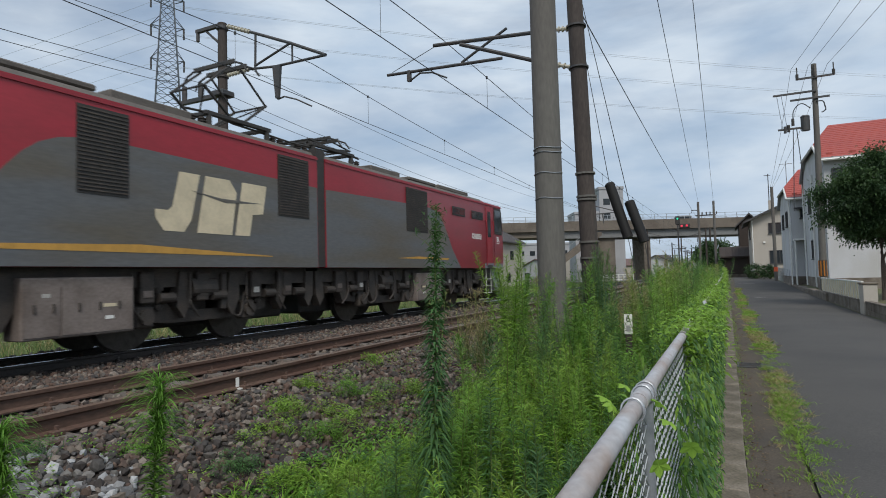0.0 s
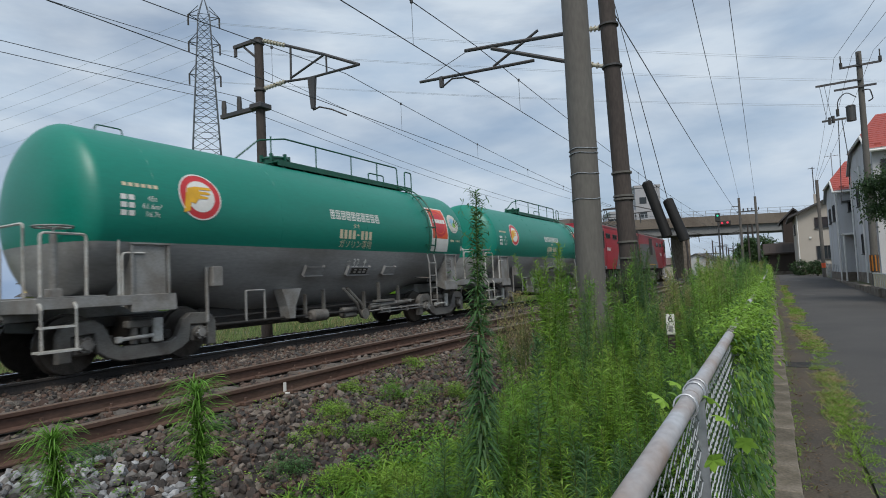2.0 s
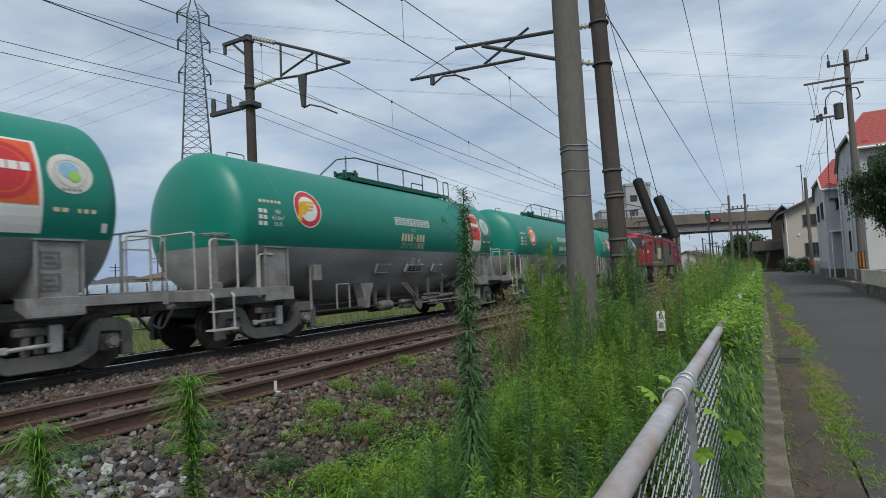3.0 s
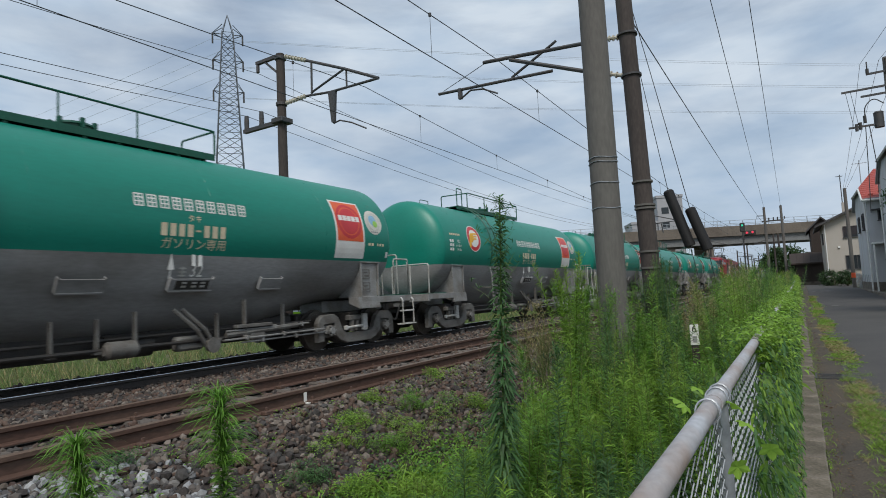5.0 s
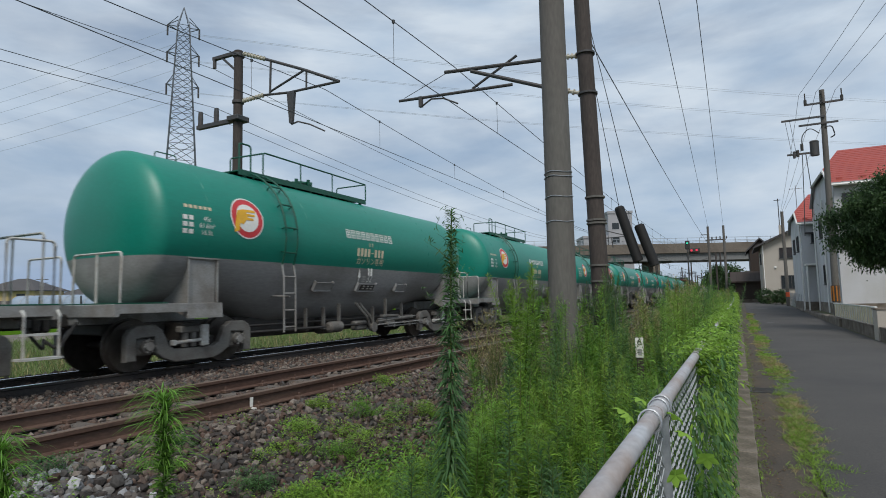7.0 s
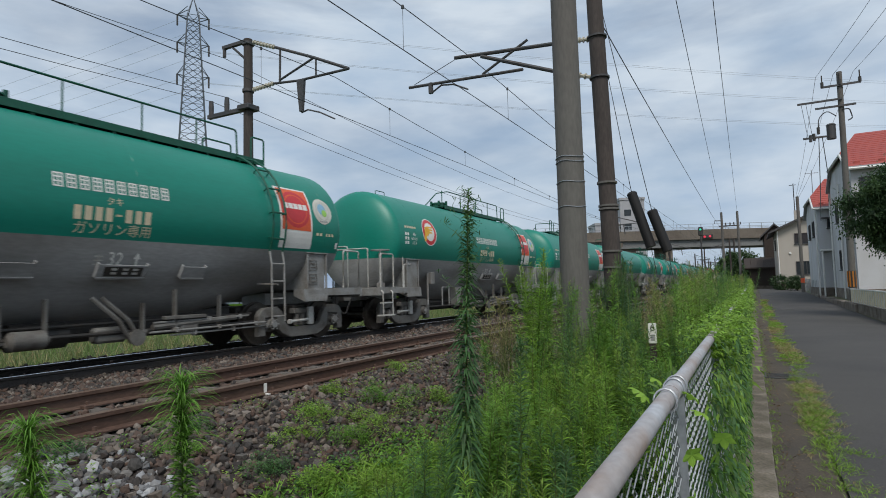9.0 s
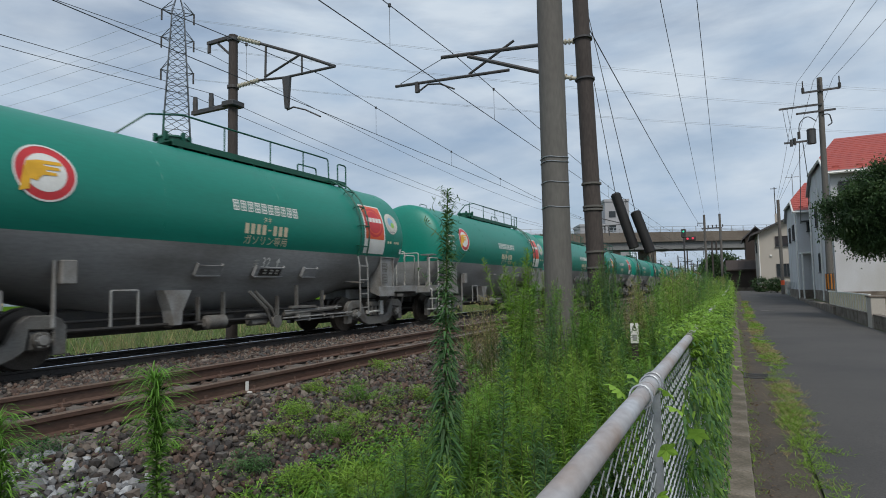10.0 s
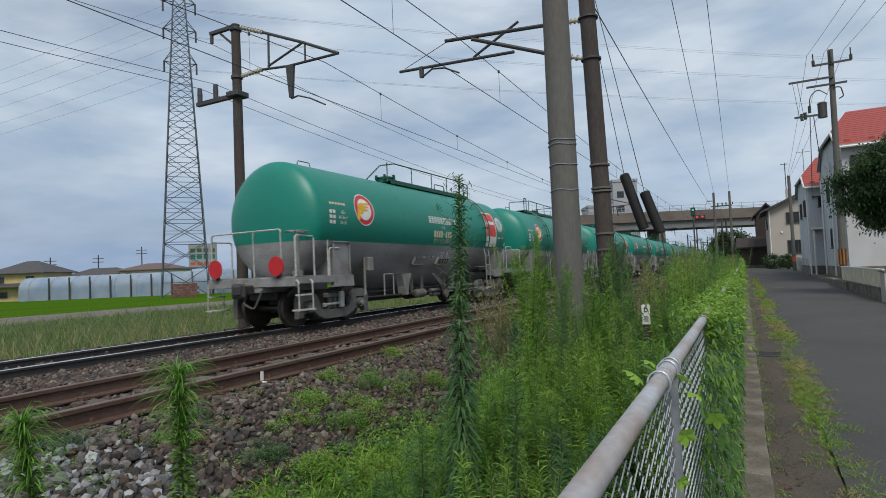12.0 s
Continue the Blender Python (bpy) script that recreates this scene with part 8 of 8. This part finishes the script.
    # sparse weeds on the ballast
    for x, y, r, h, n in ((-3.55, 4.0, 0.24, 0.2, 260), (-3.3, 3.6, 0.2, 0.15, 200), (-3.45, 4.9, 0.22, 0.26, 300), (-3.2, 4.45, 0.25, 0.22, 300), (-3.0, 3.95, 0.22, 0.2, 260), (-3.9, 4.75, 0.12, 0.2, 160), (-3.05, 5.6, 0.2, 0.25, 240), (-2.8, 3.2, 0.25, 0.25, 300), (-3.1, 3.0, 0.2, 0.15, 200), (-3.6, 2.75, 0.12, 0.12, 100), (-3.95, 3.1, 0.1, 0.1, 90), (-4.05, 2.2, 0.15, 0.2, 120), (-4.1, 6.2, 0.15, 0.2, 150), (-3.3, 7.5, 0.3, 0.35, 350)):
        kind = pale if rnd.rand() < 0.5 else fresh if rnd.rand() < 0.6 else dark
        for _k in range(4):
            bush(kind, x + rnd.normal(0, r * 0.5), y + rnd.normal(0, r * 0.6), ground_z(x, y) + 0.01, r * 0.62, h * rnd.uniform(0.4, 0.8), int(n * 1.5), 0.02)
        tuft(kind, x + 0.05, y + 0.05, ground_z(x, y), 60, h * 0.9, 0.005, 0.8)
    for _ in range(230):
        x, y = -2.6 + 1.2 * rnd.rand(), 2.0 + 1.9 * rnd.rand()
        tuft(pale if rnd.rand() < 0.6 else fresh, x, y, ground_z(x, y), 26, rnd.uniform(0.2, 0.46), 0.009, 0.75, 0.8)
    for _ in range(170):
        x, y = rnd.uniform(-4.2, -2.5), rnd.uniform(2.0, 12)
        bush(pale if rnd.rand() < 0.5 else fresh, x, y, ground_z(x, y) + 0.02, 0.09, 0.09, 34, 0.024)
    for _ in range(40):
        x, y = rnd.uniform(-8.3, -6.2), rnd.uniform(2.0, 30)
        tuft(fresh, x, y, ground_z(x, y), 14, 0.14, 0.007, 0.8)
    for x, y, h in ((-2.35, 2.75, 0.42), (-2.3, 3.1, 0.38), (-2.05, 2.35, 0.36), (-2.55, 3.5, 0.3), (-2.15, 3.6, 0.45), (-1.85, 2.9, 0.5), (-2.75, 2.6, 0.22), (-1.7, 2.2, 0.4), (-2.5, 2.2, 0.2), (-1.95, 4.3, 0.6), (-2.4, 4.3, 0.4)):
        for _k in range(9):
            tuft(pale, x + rnd.normal(0, 0.09), y + rnd.normal(0, 0.09), ground_z(x, y), 30, h * rnd.uniform(0.6, 1.1), 0.008, 0.5, 0.6)
    stuff("weed_stems", stem, STEM, "thin green stems of the verge weeds")
    stuff("verge_weeds", fresh, LEAF, "dense fresh green goldenrod-like weeds along the fence")
    stuff("dark_weeds", dark, LEAF_DARK, "darker green weeds among the verge growth")
    stuff("pale_weeds", pale, LEAF_PALE, "yellow-green grass and low weeds")
    stuff("dry_weeds", dry, LEAF_DRY, "straw-coloured seed heads among the weeds")


def single_weed(name, label, x, y, h, leaf, per, mat_leaf, lean, plume=0.0, arch=0.0, seed=1, bare=0.05):
    lv, st = Leaves(seed), Leaves(seed + 50)
    w = thing(name, label, "weed", at=pose(x, y, ground_z(x, y)))
    goldenrod(lv, st, 0, 0, 0, h, leaf, per, lean, bare, plume, 0.11, 0.8 if plume > 0.2 else 0.5)
    crown = Leaves(seed + 90)
    if arch:
        # long fine leaves arching out of the crown and hanging at their ends
        n = 340
        a = lv.rnd.uniform(0, 6.28, n)
        s = 1 - 0.24 * lv.rnd.rand(n) ** 1.2
        P = np.stack([lean[0] * s ** 2, lean[1] * s ** 2, h * s], 1)
        out = np.stack([np.cos(a), np.sin(a), lv.rnd.uniform(0.5, 1.5, n)], 1)
        out /= np.linalg.norm(out, axis=1)[:, None]
        first = arch * 0.55 * lv.rnd.uniform(0.35, 1.45, n)
        crown.add(P, out, first, 0.0045, 0.15)
        tip = P + out * first[:, None] * 0.9 - np.array([0, 0, 0.1]) * first[:, None]
        low = out * np.array([1.0, 1.0, 0.0]) + np.array([0, 0, 0.05])
        crown.add(tip, low, arch * 0.6 * lv.rnd.uniform(0.6, 1.2, n), 0.004, 0.5)
        c = new("crown_leaves", crown.mesh("crown_leaves", LEAF))
        c.parent = w
    o = new("leaves", lv.mesh("leaves", mat_leaf))
    o.parent = w
    s = new("stem", st.mesh("stem", STEM))
    s.parent = w
    return w


SWAYING = []


def build_single_weeds():
    SWAYING.append(single_weed("tall_weed", "tall dark green weed with a feathery flowering top", -1.3, 2.55, 2.08, 0.105, 520, LEAF_DARK, (0.05, 0.0), 0.4, 0, 11))
    SWAYING.append(single_weed("young_weed", "young weed with drooping grassy top leaves", -2.0, 1.53, 1.24, 0.078, 850, VINE, (-0.05, 0.02), 0, 0.155, 12))
    SWAYING.append(single_weed("young_weed", "young weed leaning over with drooping top leaves", -2.17, 1.13, 1.08, 0.078, 850, VINE, (-0.12, -0.02), 0, 0.15, 13))
    SWAYING.append(single_weed("slender_weed", "slender green weed standing among lower growth", -1.15, 2.9, 1.3, 0.085, 230, LEAF_DARK, (0.03, 0.0), 0.1, 0, 14))


def build_vines():
    rnd = np.random.RandomState(33)
    near, deep, far, pale = Leaves(41), Leaves(43), Leaves(42), Leaves(44)
    for _ in range(14000):
        y = 2.35 + 14 * rnd.rand() ** 1.3
        top = 1.2 if y < 3.2 else 1.3
        z = top * (1 - rnd.rand() ** 1.4)
        x = -0.24 + (0.02 + 0.11 * rnd.rand()) * (1 if rnd.rand() < 0.7 else -1.5)
        (near if rnd.rand() < 0.45 else pale if rnd.rand() < 0.13 else deep).add([(x, y, z + road_z(y))], [(0.35 + rnd.normal(0, 0.35), rnd.normal(-0.2, 0.7), rnd.normal(-0.2, 0.5))], rnd.uniform(0.03, 0.06), 0.013, 0.6)
    for _ in range(5200):
        y = 3.45 + 5 * rnd.rand() ** 1.2 if rnd.rand() < 0.35 else rnd.uniform(6, 45)
        if 5.2 < y < 6.9 and rnd.rand() < 0.85:
            continue
        x, z = -0.25 + rnd.normal(0, 0.1), 1.25 + rnd.normal(0, 0.05) + 0.04 * math.sin(y * 1.7)
        s = 1 if y < 12 else 1.6
        far.add([(x, y, z + road_z(y) * 0.9)], [(rnd.normal(0, 1), rnd.normal(0, 1), rnd.uniform(0, 1))], rnd.uniform(0.03, 0.06) * s, 0.014 * s, 0.6)
    for _ in range(9000):
        y = rnd.uniform(3.35, 5.5) if rnd.rand() < 0.42 else rnd.uniform(6.7, 13)
        far.add([(-0.22 + rnd.normal(0, 0.055), y, 1.31 + rnd.normal(0, 0.035) - 0.22 * rnd.rand() ** 2 + road_z(y) * 0.9)], [(rnd.normal(0.4, 1), rnd.normal(0, 1), rnd.uniform(0, 1))], rnd.uniform(0.03, 0.06), 0.015, 0.6)
    for _ in range(4500):
        y = rnd.uniform(9, 70)
        far.add([(-0.32 + rnd.normal(0, 0.12), y, rnd.uniform(0.05, 1.28) + road_z(y) * 0.9)], [(rnd.normal(0.4, 1), rnd.normal(0, 1), rnd.uniform(-0.3, 1))], rnd.uniform(0.12, 0.25), 0.05, 0.6)
    # the shade deep in the vines is put in as darker leaves
    stuff("shaded_vines", deep, LEAF_DARK, "vine leaves in darker green for the shaded gaps at the fence mesh", "vines")
    stuff("pale_vines", pale, LEAF_PALE, "yellow-green young vine leaves on the fence mesh", "vines")
    stuff("fence_vines", near, VINE, "green vines hanging over the chain-link fence", "vines")
    stuff("fence_top_growth", far, LEAF_PALE, "yellow-green creeper growing over the fence top", "vines")
    # broad lobed leaves by the rail joint
    for x, y, z, s, tilt in ((-0.33, 1.7, 1.3, 0.055, 0.3), (-0.3, 1.62, 1.3, 0.04, -0.5), (-0.2, 1.78, 1.28, 0.06, 0.6), (-0.17, 1.7, 1.25, 0.055, 0.2), (-0.19, 1.66, 1.15, 0.06, 1.2), (-0.2, 1.6, 1.05, 0.045, 1.3), (-0.12, 1.74, 1.18, 0.06, 1.0), (-0.18, 1.55, 0.95, 0.05, 1.2), (-0.3, 1.84, 1.31, 0.05, 0.2)):
        lf = thing("vine_leaf", "broad lobed pale green vine leaf at the fence rail", "leaf", "vine leaves at the rail", at=pose(x, y, z, math.degrees(tilt), 20, math.degrees(tilt * 3)))
        bm = bmesh.new()
        n, s = 20, s * 0.5
        c = bm.verts.new((0, 0, 0.006))
        ring_ = [bm.verts.new((s * (0.85 + 0.2 * math.cos(5 * a)) * math.cos(a), s * (0.85 + 0.2 * math.cos(5 * a)) * math.sin(a), -0.004 * math.cos(5 * a))) for a in (2 * math.pi * k / n for k in range(n))]
        for k in range(n):
            bm.faces.new((c, ring_[k], ring_[(k + 1) % n]))
        part("blade", bm, LEAF_PALE, lf)


def build_verge_grass():
    rnd = np.random.RandomState(55)
    lv, dr = Leaves(56), Leaves(59)
    for _ in range(1500):
        y = 3.5 + 42 * rnd.rand() ** 1.7
        k = math.sin(y * 0.9) * 0.5 + 0.5
        if rnd.rand() > 0.25 + 0.75 * k and y < 30:
            continue
        x = 0.58 + rnd.normal(0, 0.085) + 0.05 * math.sin(y * 0.6)
        tuft(lv if rnd.rand() < 0.62 + 0.33 * math.sin(y * 1.1 + 0.6) else dr, x, y, road_z(y) - 0.01, 30, 0.1 * (1 + 0.5 * k), 0.005 if y < 12 else 0.012, 0.9, 0.6)
    for _ in range(420):
        y = 2.2 + 20 * rnd.rand()
        tuft(lv, 0.06 + rnd.normal(0, 0.02), y, -0.01, 8, 0.05, 0.005, 0.9)
    lt = Leaves(60)
    n = 900
    y = 1.8 + 24 * rnd.rand(n) ** 1.5
    P = np.stack([0.1 + np.abs(rnd.normal(0, 0.09, n)), y, np.array([road_z(v) for v in y]) + 0.004], 1)
    lt.add(P, np.stack([rnd.normal(size=n), rnd.normal(size=n), rnd.uniform(0, 0.35, n)], 1), rnd.uniform(0.015, 0.05, n), 0.014, 0.1)
    stuff("leaf_litter", lt, LITTER, "dry brown leaf litter gathered along the kerb", "leaf litter")
    stuff("lane_edge_grass", lv, LEAF_PALE, "patchy yellow-green grass along the lane edge", "grass")
    stuff("lane_edge_dry_grass", dr, LEAF_DRY, "straw-brown blades among the lane edge grass", "grass")
    # bank beyond the far track
    fg = Leaves(57)
    for _ in range(19000):
        y = 2 + 85 * rnd.rand() ** 1.3
        x = -12.2 - 25 * rnd.rand() ** 1.5
        s = 1 + y / 40
        tuft(fg, x, y, ground_z(x, y) - 0.02, 9, (0.35 + 0.75 * rnd.rand() ** 2) * (1.0 if x < -13.4 else 0.6), 0.011 * s, 0.35)
    stuff("bank_grass", fg, LEAF_BANK, "rank green grass on the bank beyond the far track", "grass")
    rs = Leaves(58)
    for _ in range(500):
        y, x = 4 + 60 * rnd.rand() ** 1.4, -13.3 - 9 * rnd.rand()
        tuft(rs, x, y, ground_z(x, y), 10, 1.0, 0.012, 0.3)
    stuff("bank_reeds", rs, LEAF_DRY, "dry brown stalks in the bank grass", "grass")


def tree(name, label, x, y, z, crown_z, r, seed, n_leaf=9000, leaf=0.12, squash=0.85):
    rnd = np.random.RandomState(seed)
    t = thing(name, label, "tree", at=pose(x, y, z))
    tr = bmesh.new()
    H = crown_z - z
    run(tr, [(0, 0, -0.2), (0.05, 0.02, H * 0.35), (0.0, 0.05, H * 0.7), (0.05, 0, H * 1.1)], 0.09, 8)
    for k in range(9):
        a, b = rnd.uniform(0, 6.28), rnd.uniform(0.3, 0.75)
        run(tr, [(0, 0, H * b), (r * 0.35 * math.cos(a), r * 0.35 * math.sin(a), H * (b + 0.25)), (r * 0.75 * math.cos(a), r * 0.75 * math.sin(a), H * (b + 0.4))], 0.035, 5)
    part("trunk", tr, BARK, t)
    lv = Leaves(seed + 1)
    cl = rnd.normal(size=(130, 3))
    cl /= np.linalg.norm(cl, axis=1)[:, None]
    lobes = rnd.normal(size=(7, 3))
    lobes /= np.linalg.norm(lobes, axis=1)[:, None]
    bulge = 0.78 + 0.34 * np.max(cl @ lobes.T, axis=1) ** 3
    cl *= (r * bulge * rnd.uniform(0.4, 1.0, 130) ** 0.6)[:, None]
    cl[:, 2] *= squash
    for c in cl:
        m = n_leaf // 130
        o = rnd.normal(0, r * 0.105, (m, 3))
        lv.add(c + o + np.array([0, 0, H]), rnd.normal(size=(m, 3)), leaf * rnd.uniform(0.6, 1.3, m), leaf * 0.5, 0.4)
    o = new("crown", lv.mesh("crown", LEAF_TREE))
    o.parent = t
    return t


def build_trees():
    tree("garden_tree", "dark round-clipped garden tree behind the low wall", 5.45, 28.0, 0.25, 4.15, 2.15, 71, 60000, 0.12, 0.82)
    tree("far_tree", "dark green tree below the bridge", -1.6, 100.0, 0.0, 4.0, 3.0, 72, 5000, 0.4)
    for x, y, s in ((2.6, 66.0, 1.0), (3.6, 62.5, 0.8)):
        tree("shrub", "dark green shrub beside the beige house", x, y, 0.6, 1.3, s, 73, 2500, 0.14)


# ---- build ----
build_ground()
build_road()
build_track("near_track", NEAR_X, NEAR_Z, RAIL, RAILTOP, "rusty brown railway track on ballast", "")
build_track("far_track", FAR_X, FAR_Z, RAILDARK, RAILSHINE, "oily dark railway track with polished rail heads", "")
LOCOMOTIVE = build_loco()
TRAIN = build_train()
build_masts()
build_wires()
build_far()
build_houses()
build_epole()
build_fence()
build_signs()
build_single_weeds()
build_weeds()
build_vines()
build_verge_grass()
build_trees()
build_ballast()


# ---- what moves ----
def motions():
    """The train runs away down the far track and its wheels turn; a car crosses the bridge; weeds bend in the draught."""
    times = [0.5 * k for k in range(25)]
    for i, w in enumerate(TRAIN):
        walk(w, [(t, pose(FAR_X, rear(t) + WAGON * i, FAR_Z)) for t in times])
    walk(LOCOMOTIVE, [(t, pose(FAR_X, rear(t) + WAGON * WAGONS, FAR_Z)) for t in times])
    steps = [k / FPS for k in range(361)]
    turned = {}
    for ob, at, r in SPINNING:
        turned.setdefault((at, r), [(t, pose(*at, -math.degrees((rear(t) - rear(0)) / r), 0, 0)) for t in steps])
        walk(ob, turned[(at, r)])
    for car, a, u, n in BRIDGE_CAR:
        def spot(t):
            s = max(77.2 - 9.5 * t, 6.0)
            q = a + u * s + n * 2.2
            return pose(q.x, q.y, 9.5, 0, 0, math.degrees(math.atan2(u.y, u.x)) - 90)
        walk(car, [(t, spot(t)) for t in times])
    for k, w in enumerate(SWAYING):
        at = tuple(w.location)
        rows = []
        for j in range(61):
            t = 0.2 * j
            bend = (12.0 if k == 0 else 8.0) * math.exp(-(t / 0.62) ** 2) + 0.9 * math.sin(2.1 * t + k) + 0.5 * math.sin(4.7 * t + 2 * k)
            side = -1.0 * math.exp(-((t - 2.5) / 0.9) ** 2) + 0.6 * math.sin(1.6 * t + 1.3 * k) if t > 0.3 else 0.0
            rows.append((t, pose(*at, -bend * 0.885 - side * 0.466 * -1, -bend * 0.466 + side * 0.885, 0)))
        walk(w, rows)


motions()
